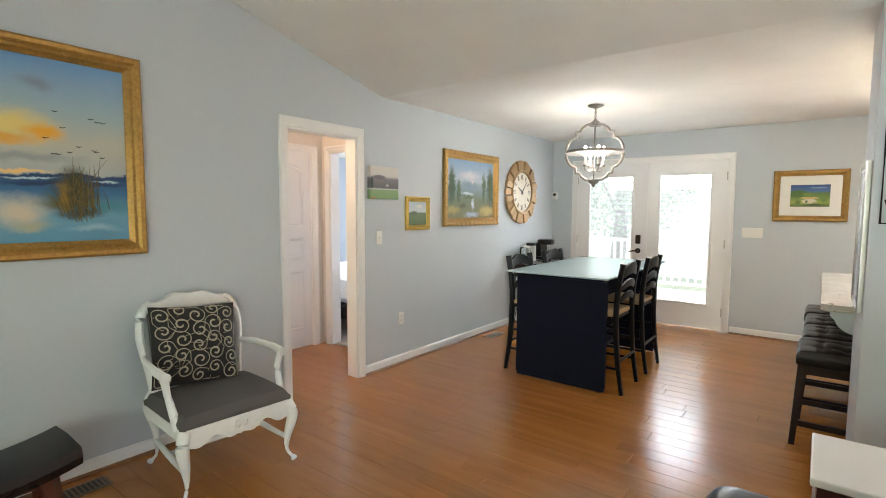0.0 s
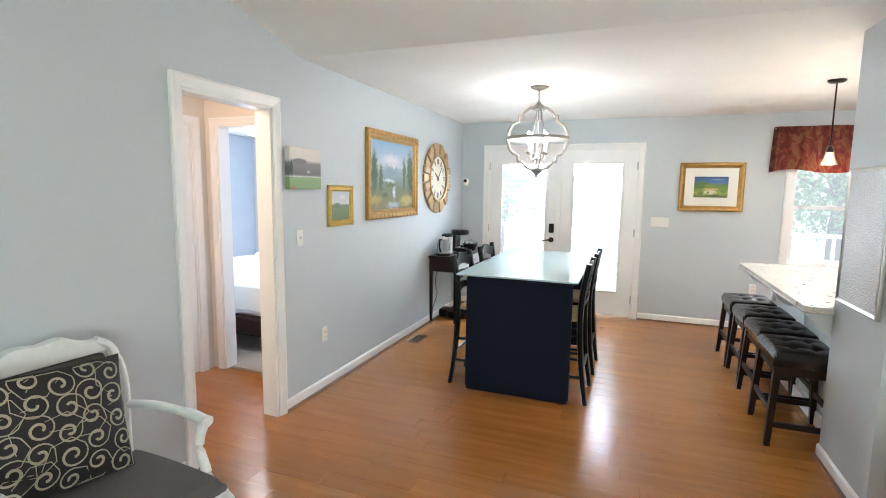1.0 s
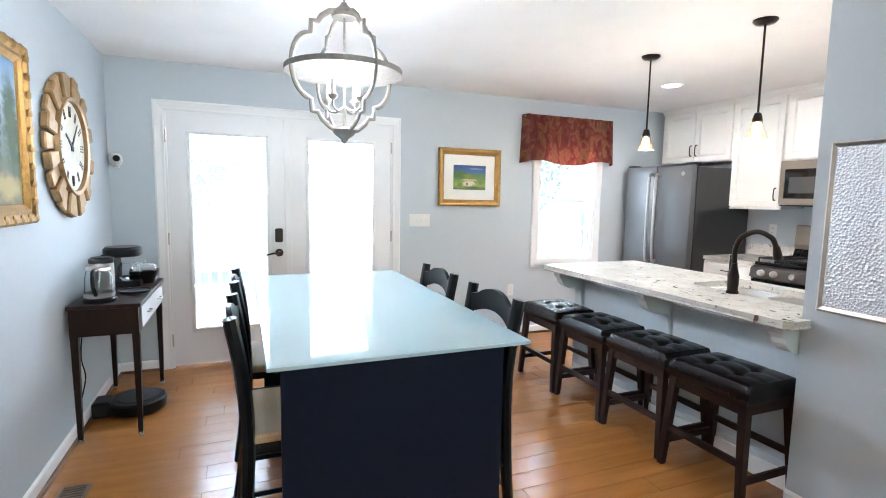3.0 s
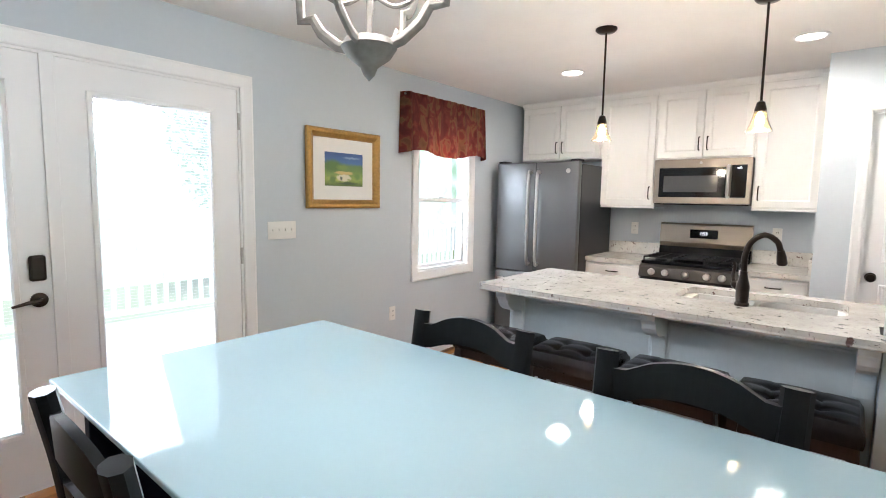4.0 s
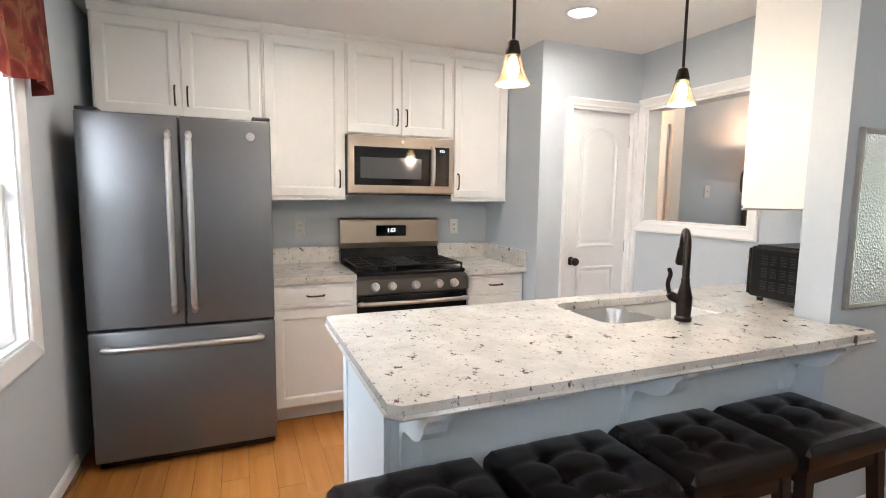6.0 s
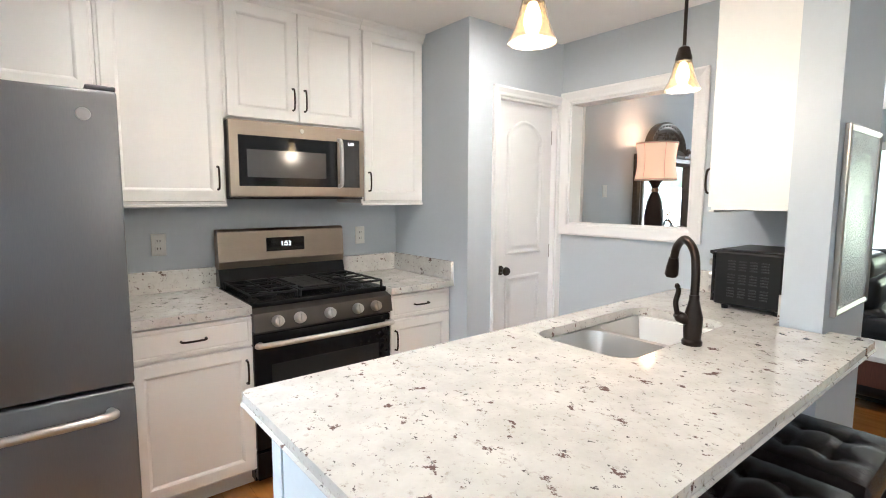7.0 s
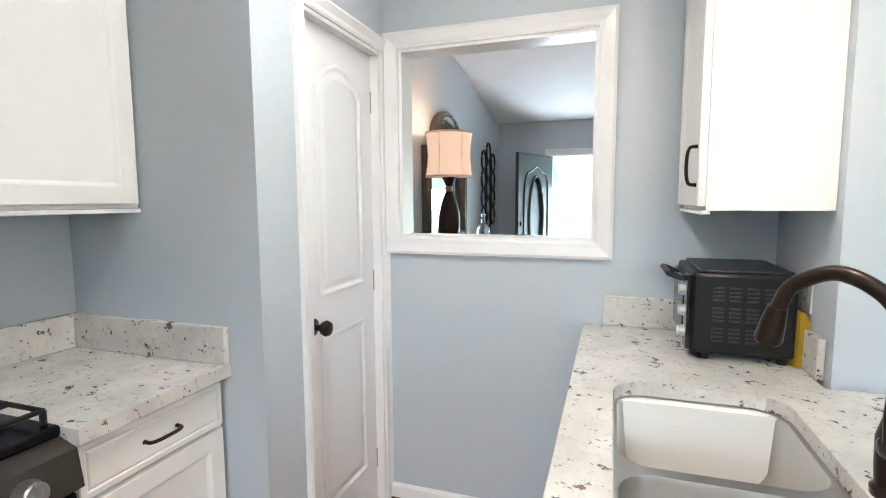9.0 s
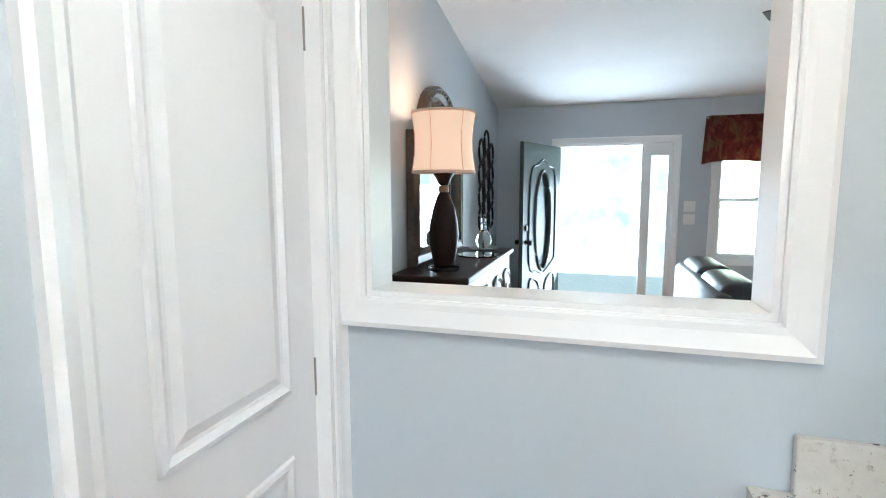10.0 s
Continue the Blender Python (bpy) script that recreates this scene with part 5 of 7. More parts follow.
bar_base = thing("peninsula", "pale blue panelled base of the breakfast bar", "counter base", (0, 0, 0))
part("knee_wall", B((0.955, 1.06, 4.245, 6.06, 0.0, 0.876)), KNEE, bar_base)
part("cabinet_body", B((1.06, 1.575, 3.73, 4.40, 0.1, 0.876), (1.06, 1.575, 5.07, 6.06, 0.1, 0.876), (1.06, 1.575, 4.40, 5.07, 0.1, 0.66), (1.06, 1.50, 3.73, 6.06, 0.0, 0.1)), CAB, bar_base)
part("end_panel", B((0.955, 1.578, 6.0605, 6.074, 0.0, 0.876), bevel=0.002), KNEE, bar_base)
for box in ((0.957, 1.576, 6.0745, 6.081, 0.80, 0.874), (0.957, 1.576, 6.0745, 6.081, 0.002, 0.10), (0.957, 1.02, 6.0745, 6.081, 0.101, 0.799), (1.513, 1.576, 6.0745, 6.081, 0.101, 0.799)):
    part("panel_moulding", B(box, bevel=0.0025), KNEE, bar_base)
for y0, y1 in ((4.30, 5.10), (5.17, 6.02)):
    part("panel", moved(moulded(rect(y0, y1, 0.12, 0.80), [(0, 0.0), (0.002, 0.005), (0.012, 0.005), (0.02, 0.0)], fill=False), Matrix.Translation((0.955, 0, 0)) @ Matrix(((0, 1, 0, 0), (1, 0, 0, 0), (0, 0, 1, 0), (0, 0, 0, 1))) @ Matrix.Diagonal((1, 1, 1, 1))), KNEE, bar_base)
part("base_trim", B((0.938, 0.954, 4.245, 6.06, 0.0, 0.10), bevel=0.003), TRIM, bar_base)
for y in (6.0, 5.13, 4.285):
    prof = [(0.954, 0.60), (0.954, 0.876), (0.715, 0.876), (0.715, 0.84)]
    prof += [(0.735 + 0.13 * (1 - math.cos(radians(a))), 0.835 - 0.10 * math.sin(radians(a))) for a in range(10, 91, 16)]
    prof += [(0.90 + 0.03 * math.sin(radians(a)), 0.73 - 0.07 * (1 - math.cos(radians(a)))) for a in range(0, 91, 18)] + [(0.935, 0.60)]
    part("corbel", prism(prof, "y", y - 0.035, y + 0.035), KNEE, bar_base, "pale blue scrolled corbel")

# refrigerator
fr = thing("refrigerator", "slate grey French-door refrigerator with bottom freezer", "refrigerator", (2.395, 6.725, 0.0), -90)
part("body", B((-0.43, 0.43, 0.075, 0.81, 0.03, 1.765), bevel=0.006), DARKSTEEL, fr, "dark grey case")
part("foot_grille", B((-0.42, 0.42, 0.05, 0.09, 0.012, 0.05)), PLASTICB, fr)
for s in (-1, 1):
    d = part("door", B((s * 0.43 if s < 0 else 0.003, -0.003 if s < 0 else 0.43, 0.0, 0.07, 0.735, 1.785), bevel=0.01, seg=3), SLATE, fr, "", True)
    pts = smooth_path([(s * 0.045, -0.0, 0.82), (s * 0.045, -0.05, 0.85), (s * 0.045, -0.058, 1.25), (s * 0.045, -0.05, 1.66), (s * 0.045, -0.0, 1.69)], 6)
    part("handle", tube(pts, 0.015, 12), STEEL, d, "polished steel bar handle", True)
    part("hinge_cover", B((s * 0.43 - s * 0.09, s * 0.43, 0.02, 0.12, 1.786, 1.805), bevel=0.006), DARKSTEEL, fr)
fz = part("freezer_drawer", B((-0.43, 0.43, 0.0, 0.07, 0.055, 0.722), bevel=0.01, seg=3), SLATE, fr, "", True)
part("handle", tube(smooth_path([(-0.35, 0.0, 0.645), (-0.33, -0.05, 0.645), (0, -0.062, 0.645), (0.33, -0.05, 0.645), (0.35, 0, 0.645)], 6), 0.016, 12), STEEL, fz, "polished steel bar handle", True)
part("badge", lathe([(0, 0), (0.022, 0), (0.020, 0.004), (0, 0.005)], 20, (0.33, -0.0005, 1.70), flat), NICKEL, fr, "round silver badge")

# range
rg = thing("gas_range", "black gas range with warm steel trim", "range", (XE - 0.005, 5.412, 0), -90)
part("body", B((-0.378, 0.378, -0.58, -0.02, 0.03, 0.895)), ENAMEL, rg)
part("cooktop", B((-0.379, 0.379, -0.595, -0.06, 0.893, 0.921), bevel=0.008), ENAMEL, rg)
part("back_guard", joined(prism([(-0.075, 1.02), (-0.085, 1.06), (-0.075, 1.225), (-0.06, 1.238), (-0.012, 1.238), (-0.012, 1.02)], "x", -0.378, 0.378)), WARMSTEEL, rg, "warm steel back guard")
part("guard_riser", prism([(-0.105, 0.922), (-0.07, 1.02), (-0.012, 1.02), (-0.012, 0.922)], "x", -0.378, 0.378), ENAMEL, rg)
disp = part("display", B((-0.115, 0.115, -0.0885, -0.082, 1.105, 1.185), bevel=0.002), BLACKGLASS, rg, "black clock display")


def writing(text, size, place, rx, rz, mat, parent, name="lettering", label=""):
    cu = bpy.data.curves.new(name, "FONT")
    cu.body, cu.size, cu.align_x, cu.align_y, cu.extrude = text, size, "CENTER", "CENTER", 0.0006
    ob = new(name, cu)
    me = bpy.data.meshes.new_from_object(ob)
    bpy.data.objects.remove(ob)
    me.materials.append(mat)
    ob = new(name, me)
    ob.parent = parent
    ob.matrix_local = pose(*place, rx, 0, rz)
    return tagged(ob, label) if label else ob


writing("1:53", 0.038, (0.0, -0.0895, 1.147), 90, 0, FIGURES, disp, "clock_digits", "lit white clock digits")
part("control_panel", prism([(-0.585, 0.893), (-0.64, 0.875), (-0.655, 0.79), (-0.585, 0.79)], "x", -0.378, 0.378), DARKPANEL, rg, "dark warm grey control panel")
tiltm = Matrix.Rotation(radians(80), 4, "X")
for x in (-0.27, -0.16, 0.0, 0.16, 0.27):
    k = part("knob", lathe([(0, 0), (0.028, 0), (0.029, 0.012), (0.024, 0.02), (0.024, 0.034), (0.02, 0.038), (0, 0.038)], 20, (x, -0.647, 0.832), tiltm), STEEL, rg, "brushed steel knob", True)
    part("grip", moved(B((-0.006, 0.006, -0.022, 0.022, 0.034, 0.045), bevel=0.002), Matrix.Translation((x, -0.647, 0.832)) @ tiltm), STEEL, k)
od = part("oven_door", B((-0.378, 0.378, -0.63, -0.582, 0.20, 0.772), bevel=0.006), ENAMEL, rg, "black glass oven door")
part("window", B((-0.30, 0.30, -0.634, -0.629, 0.30, 0.62), bevel=0.002), BLACKGLASS, od)
part("vent_strip", B((-0.378, 0.378, -0.63, -0.585, 0.775, 0.789)), IRON, rg)
part("handle", tube(smooth_path([(-0.35, -0.632, 0.725), (-0.345, -0.68, 0.73), (0, -0.69, 0.73), (0.345, -0.68, 0.73), (0.35, -0.632, 0.725)], 5), 0.014, 12), STEEL, od, "polished steel bar handle", True)
part("bottom_drawer", B((-0.378, 0.378, -0.63, -0.582, 0.05, 0.19), bevel=0.006), ENAMEL, rg)
for x in (-0.25, 0.0, 0.25):
    bm = bmesh.new()
    w = 0.115
    for u in (-w, 0, w):
        bar(bm, (x + u, -0.56, 0.952), (x + u, -0.13, 0.952), 0.0065, None, 6)
    for v in (-0.56, -0.45, -0.345, -0.24, -0.13):
        bar(bm, (x - w, v, 0.952), (x + w, v, 0.952), 0.0065, None, 6)
    for u in (-w, w):
        for v in (-0.56, -0.13):
            bar(bm, (x + u, v, 0.92), (x + u, v, 0.952), 0.007, None, 6)
    part("grate", bm, IRON, rg, "cast-iron grate")
    if x:
        for v in (-0.45, -0.24):
            part("burner", lathe([(0, 0.921), (0.05, 0.921), (0.048, 0.932), (0.036, 0.936), (0.034, 0.944), (0, 0.946)], 20, (x, v, 0)), IRON, rg)
part("griddle", B((-0.085, 0.085, -0.52, -0.17, 0.945, 0.958), bevel=0.004), IRON, rg)

# microwave
mw = thing("microwave", "over-range microwave with warm steel surround", "microwave", (XE - 0.005, 5.412, 1.42), -90)
part("body", B((-0.378, 0.378, -0.335, 0.0, 0.0, 0.38)), DARKSTEEL, mw)
part("face", B((-0.379, 0.379, -0.362, -0.336, 0.002, 0.384), bevel=0.004), WARMSTEEL, mw, "warm steel face")
dg = part("door_glass", B((-0.335, 0.205, -0.3655, -0.361, 0.055, 0.31), bevel=0.002), BLACKGLASS, mw)
part("door_window", B((-0.295, 0.135, -0.3668, -0.3652, 0.10, 0.24)), GREYGLASS, dg, "grey mesh window")
kp = part("keypad", B((0.235, 0.345, -0.3655, -0.361, 0.055, 0.325), bevel=0.002), BLACKGLASS, mw, "black keypad")
writing("1:53", 0.022, (0.29, -0.3662, 0.30), 90, 0, FIGURES, kp, "clock_digits", "lit white clock digits")
part("handle", tube(smooth_path([(0.215, -0.362, 0.06), (0.215, -0.395, 0.08), (0.215, -0.40, 0.19), (0.215, -0.395, 0.30), (0.215, -0.362, 0.32)], 5), 0.012, 10), STEEL, mw, "polished steel bar handle", True)
part("badge", lathe([(0, 0), (0.012, 0), (0.011, 0.003), (0, 0.003)], 16, (0.0, -0.362, 0.35), flat), NICKEL, mw)
part("vent_lip", B((-0.37, 0.37, -0.35, -0.02, -0.012, -0.001)), PLASTICB, mw)

# toaster oven under the wall cabinet, front towards the pantry
to = thing("toaster_oven", "black toaster oven with slotted side, on granite", "toaster oven", (1.14, 3.95, 0.914), 90)
part("body", B((-0.19, 0.15, -0.145, 0.135, 0.02, 0.27), bevel=0.012), PLASTICB, to)
part("lid_panel", B((-0.18, 0.14, -0.12, 0.125, 0.2705, 0.278), bevel=0.003), DARKSTEEL, to)
part("door", B((-0.17, 0.07, -0.158, -0.144, 0.05, 0.25), bevel=0.004), BLACKGLASS, to)
part("control_strip", B((0.08, 0.148, -0.156, -0.144, 0.03, 0.26), bevel=0.003), BLACKGLASS, to)
part("handle", tube([(-0.14, -0.158, 0.235), (-0.14, -0.20, 0.25), (0.05, -0.20, 0.25), (0.05, -0.158, 0.235)], 0.009, 10), PLASTICB, to)
for z in (0.08, 0.145, 0.21):
    part("knob", lathe([(0, 0), (0.018, 0), (0.016, 0.02), (0, 0.02)], 14, (0.114, -0.156, z), flat), NICKEL, to)
for k, r, j in itertools.product(range(4), range(3), range(4)):
    part("louvre", B((0.1505, 0.1525, -0.085 + k * 0.045, -0.055 + k * 0.045, 0.06 + r * 0.062 + j * 0.0125, 0.066 + r * 0.062 + j * 0.0125)), DARKSTEEL, to)
for x in (-0.16, 0.12):
    for y in (-0.10, 0.11):
        part("foot", lathe([(0, 0), (0.014, 0), (0.016, 0.021), (0, 0.021)], 12, (x, y, 0)), PLASTICB, to)


packet = thing("snack_packet", "yellow snack packet behind the toaster oven", "packet", (1.0, 4.06, 0.914), 20)
part("pouch", padded(-0.015, 0.015, -0.04, 0.04, 0.0, 0.17, [], 0.0, 8), material("yellow_foil", (0.40, 0.26, 0.02), 0.35, grain=0.2, scale=20), packet, "", True)

# pendants, recessed lights, chandelier
def pendant(x, y):
    e = thing("pendant_light", "bronze pendant lamp with seeded glass bell shade", "pendant lamp", (x, y, ZC), group="pendants over the breakfast bar")
    part("canopy", lathe([(0, 0), (0.062, 0), (0.062, -0.008), (0.05, -0.02), (0.012, -0.026), (0, -0.026)], 28), BRONZE, e, "", True)
    part("stem", rod(((0, 0, -0.02), (0, 0, -0.505)), r=0.006, n=10), BRONZE, e)
    part("socket_cup", lathe([(0.0, -0.495), (0.010, -0.500), (0.018, -0.505), (0.028, -0.543), (0.026, -0.551), (0, -0.551)], 24), BRONZE, e, "", True)
    sh = part("glass_shade", lathe([(0.026, -0.548), (0.031, -0.565), (0.036, -0.590), (0.046, -0.619), (0.060, -0.647), (0.057, -0.647), (0.043, -0.619), (0.033, -0.590), (0.028, -0.565), (0.023, -0.550)], 32), AMBERGLASS, e, "seeded glass bell shade", True)
    sh.visible_shadow = False
    part("bulb", lathe([(0, -0.551), (0.010, -0.555), (0.019, -0.580), (0.022, -0.600), (0.015, -0.621), (0, -0.627)], 20), BULB, e, "glowing warm bulb", True)
    lamp("pendant_glow", "POINT", (x, y, ZC - 0.66), 11, (1.0, 0.84, 0.64), 0.04)
    return e


pendant(1.125, 5.58), pendant(1.15, 4.775)
for x, y in ((1.95, 6.18), (1.98, 4.655)):
    e = thing("downlight", "round recessed ceiling downlight, lit", "ceiling light", (x, y, ZC), group="kitchen downlights")
    part("trim_ring", lathe([(0.098, 0.0), (0.098, -0.004), (0.08, -0.008), (0.074, -0.003), (0.074, 0.0)], 32), TRIM, e)
    part("lens", lathe([(0, -0.002), (0.0745, -0.002), (0.0745, 0.0), (0, 0.0)], 32), DOWNLIGHT, e, "glowing lens")
    beam = lamp("downlight_beam", "AREA", (x, y, ZC - 0.012), 12.5, (1.0, 0.89, 0.76), 0.13, 0.13, (x, y, 0))
    beam.data.spread = radians(172)

ch = thing("chandelier", "quatrefoil open-frame chandelier in weathered pewter", "chandelier", (-1.095, 5.175, -0.015))
half = [(0.035, 2.285), (0.075, 2.275), (0.115, 2.245), (0.135, 2.215), (0.165, 2.215), (0.168, 2.16)]
half += [(0.168 + 0.092 * math.sin(radians(a)), 2.02 + 0.14 * math.cos(radians(a))) for a in range(10, 171, 16)]
half += [(0.168, 1.88), (0.165, 1.825), (0.135, 1.825), (0.115, 1.795), (0.075, 1.765), (0.035, 1.755)]
for a in (20, 110, 200, 290):
    c, s = math.cos(radians(a)), math.sin(radians(a))
    part("frame_arm", tube([(r * c, r * s, z) for r, z in half], 0.0125, 8, up=(-s, c, 0), flat=0.5), PEWTER, ch, "pale weathered arm")
part("hoop", lathe([(0.262, 2.008), (0.27, 2.008), (0.27, 2.032), (0.262, 2.032), (0.262, 2.008)], 48), PEWTER, ch)
part("cap", lathe([(0.0, 2.335), (0.012, 2.33), (0.02, 2.315), (0.045, 2.295), (0.058, 2.275), (0.055, 2.262), (0, 2.262)], 28), PEWTER, ch, "", True)
part("finial", lathe([(0, 1.687), (0.012, 1.70), (0.018, 1.715), (0.045, 1.735), (0.058, 1.755), (0.05, 1.77), (0, 1.775)], 28), PEWTER, ch, "", True)
part("ceiling_canopy", lathe([(0, ZC + 0.015), (0.074, ZC + 0.015), (0.072, ZC + 0.006), (0.03, ZC - 0.01), (0, ZC - 0.01)], 28), PEWTER, ch, "", True)
for k in range(6):
    a = math.pi / 2 * (k % 2)
    z = 2.428 - k * 0.019
    part("chain_link", tube([(0.009 * math.cos(t) * math.cos(a), 0.009 * math.cos(t) * math.sin(a), z + 0.014 * math.sin(t)) for t in [0.2 + 6.283 * j / 12 for j in range(12)]], 0.0025, 6, True), PEWTER, ch)
part("stem", rod(((0, 0, 1.77), (0, 0, 2.27)), r=0.006), PEWTER, ch)
for k in range(4):
    a = radians(45 + 90 * k)
    c, s = math.cos(a), math.sin(a)
    part("candle_arm", tube(smooth_path([(0.01 * c, 0.01 * s, 1.86), (0.05 * c, 0.05 * s, 1.84), (0.088 * c, 0.088 * s, 1.855), (0.09 * c, 0.09 * s, 1.885)], 4), 0.005, 8), PEWTER, ch)
    part("drip_cup", lathe([(0, 1.885), (0.012, 1.885), (0.024, 1.90), (0.022, 1.905), (0, 1.905)], 16, (0.09 * c, 0.09 * s, 0)), PEWTER, ch)
    part("candle_sleeve", lathe([(0.011, 1.905), (0.011, 1.975), (0, 1.975)], 14, (0.09 * c, 0.09 * s, 0)), PLASTICW, ch, "ivory candle sleeve")
    part("bulb", lathe([(0, 1.975), (0.01, 1.98), (0.02, 2.01), (0.018, 2.04), (0.006, 2.075), (0, 2.08)], 16, (0.09 * c, 0.09 * s, 0)), BULBW, ch, "glowing candle bulb", True)
lamp("chandelier_glow", "POINT", (-1.095, 5.175, 1.965), 34, (1.0, 0.95, 0.88), 0.2)

# ---- dining table and seats ----
tb = thing("dining_table", "counter-height table with pale aqua glass top and midnight end panels", "table", (-1.055, 5.12, 0))
part("tabletop", B((-0.442, 0.442, -0.865, 0.865, 0.926, 0.94), bevel=0.003), TABLEGLASS, tb, "pale aqua back-painted glass top")
part("sub_top", B((-0.392, 0.392, -0.75, 0.76, 0.895, 0.925)), NAVY, tb)
for y in (-0.735, 0.74):
    part("end_panel", B((-0.395, 0.395, y - 0.02, y + 0.02, 0.035, 0.894), bevel=0.003), NAVY, tb, "midnight blue end panel")
part("centre_panel", B((-0.03, 0.03, -0.71, 0.71, 0.12, 0.894)), NAVY, tb)
for y in (-0.735, 0.74):
    part("plinth", B((-0.385, 0.385, y - 0.016, y + 0.016, 0.012, 0.034)), NAVY, tb)
for x in (-0.34, 0.34):
    for y in (-0.735, 0.74):
        part("glide", lathe([(0, 0), (0.018, 0), (0.018, 0.011), (0, 0.011)], 14, (x, y, 0)), CLEARGLASS, tb, "clear plastic glide")
for y in (-0.81, 0.81):
    for x in (-0.41, 0.41):
        part("bumper", lathe([(0, 0.905), (0.008, 0.905), (0.008, 0.925), (0, 0.925)], 10, (x, y, 0)), CLEARGLASS, tb)


def ladder_chair(place, rz):
    """A tall ladder-back chair; it faces local -y, with its back at +y."""
    e = thing("dining_chair", "tall black ladder-back dining chair with rush seat, tucked in", "chair", place, rz, "chairs round the dining table")
    w = 0.2
    part("seat", B((-0.21, 0.21, -0.36, 0.0, 0.615, 0.65), bevel=0.012, seg=3), RUSH, e, "woven rush seat")
    part("seat_rail", B((-0.2, 0.2, -0.345, -0.325, 0.585, 0.62), (-0.2, 0.2, -0.03, -0.01, 0.585, 0.62), (-0.203, -0.185, -0.325, -0.03, 0.585, 0.62), (0.185, 0.203, -0.325, -0.03, 0.585, 0.62)), BLACKPAINT, e)
    for s in (-1, 1):
        post = smooth_path([(s * w, 0.065, 0.0), (s * w, 0.025, 0.28), (s * w, 0.005, 0.62), (s * w, 0.018, 0.85), (s * (w + 0.004), 0.05, 1.045)], 5)
        part("back_post", tube(post, [0.017 + 0.006 * min(1, i / 8) for i in range(len(post))], 8, flat=1.35, up=(1, 0, 0)), BLACKPAINT, e, "", True)
        part("front_leg", tube([(s * w, -0.335, 0.0), (s * w, -0.335, 0.3), (s * w, -0.335, 0.615)], [0.015, 0.019, 0.02], 10), BLACKPAINT, e, "", True)
        part("side_stretcher", rod(((s * w, -0.33, 0.20), (s * w, 0.045, 0.20)), r=0.011), BLACKPAINT, e)
        part("side_stretcher", rod(((s * w, -0.33, 0.38), (s * w, 0.02, 0.38)), r=0.011), BLACKPAINT, e)
    part("foot_rail", rod(((-w, -0.335, 0.18), (w, -0.335, 0.18)), r=0.013), BLACKPAINT, e)
    part("front_stretcher", rod(((-w, -0.335, 0.34), (w, -0.335, 0.34)), r=0.011), BLACKPAINT, e)
    part("rear_stretcher", rod(((-w, 0.035, 0.26), (w, 0.035, 0.26)), r=0.011), BLACKPAINT, e)
    for z, y, hh in ((0.935, 0.026, 0.082), (0.83, 0.012, 0.05), (0.735, 0.006, 0.045)):
        bm = bmesh.new()
        n = 16
        rows = []
        for k in range(n + 1):
            u = k / n * 2 - 1
            bow = 0.028 * (1 - u * u)
            rise = 0.03 * math.cos(u * math.pi / 2) ** 2 - 0.016 * math.exp(-((abs(u) - 0.78) / 0.2) ** 2)
            a = [bm.verts.new((u * w, y + bow + t, z + rise * kk + v)) for t, v, kk in ((-0.009, 0, 0.7), (0.009, 0, 0.7), (0.014, hh, 1), (-0.004, hh, 1))]
            rows.append(a)
        for p, q in zip(rows, rows[1:]):
            for k in range(4):
                bm.faces.new((p[k], p[(k + 1) % 4], q[(k + 1) % 4], q[k]))
        bm.faces.new(rows[0]), bm.faces.new(rows[-1])
        part("ladder_rail", bm, BLACKPAINT, e, "", True)
    return e


c0 = ladder_chair((-0.60, 5.30, 0), -90)
copy_thing(c0, pose(-0.61, 4.64, 0, 0, 0, -90))
copy_thing(c0, pose(-1.545, 4.665, 0, 0, 0, 90))
copy_thing(c0, pose(-1.54, 5.365, 0, 0, 0, 90))


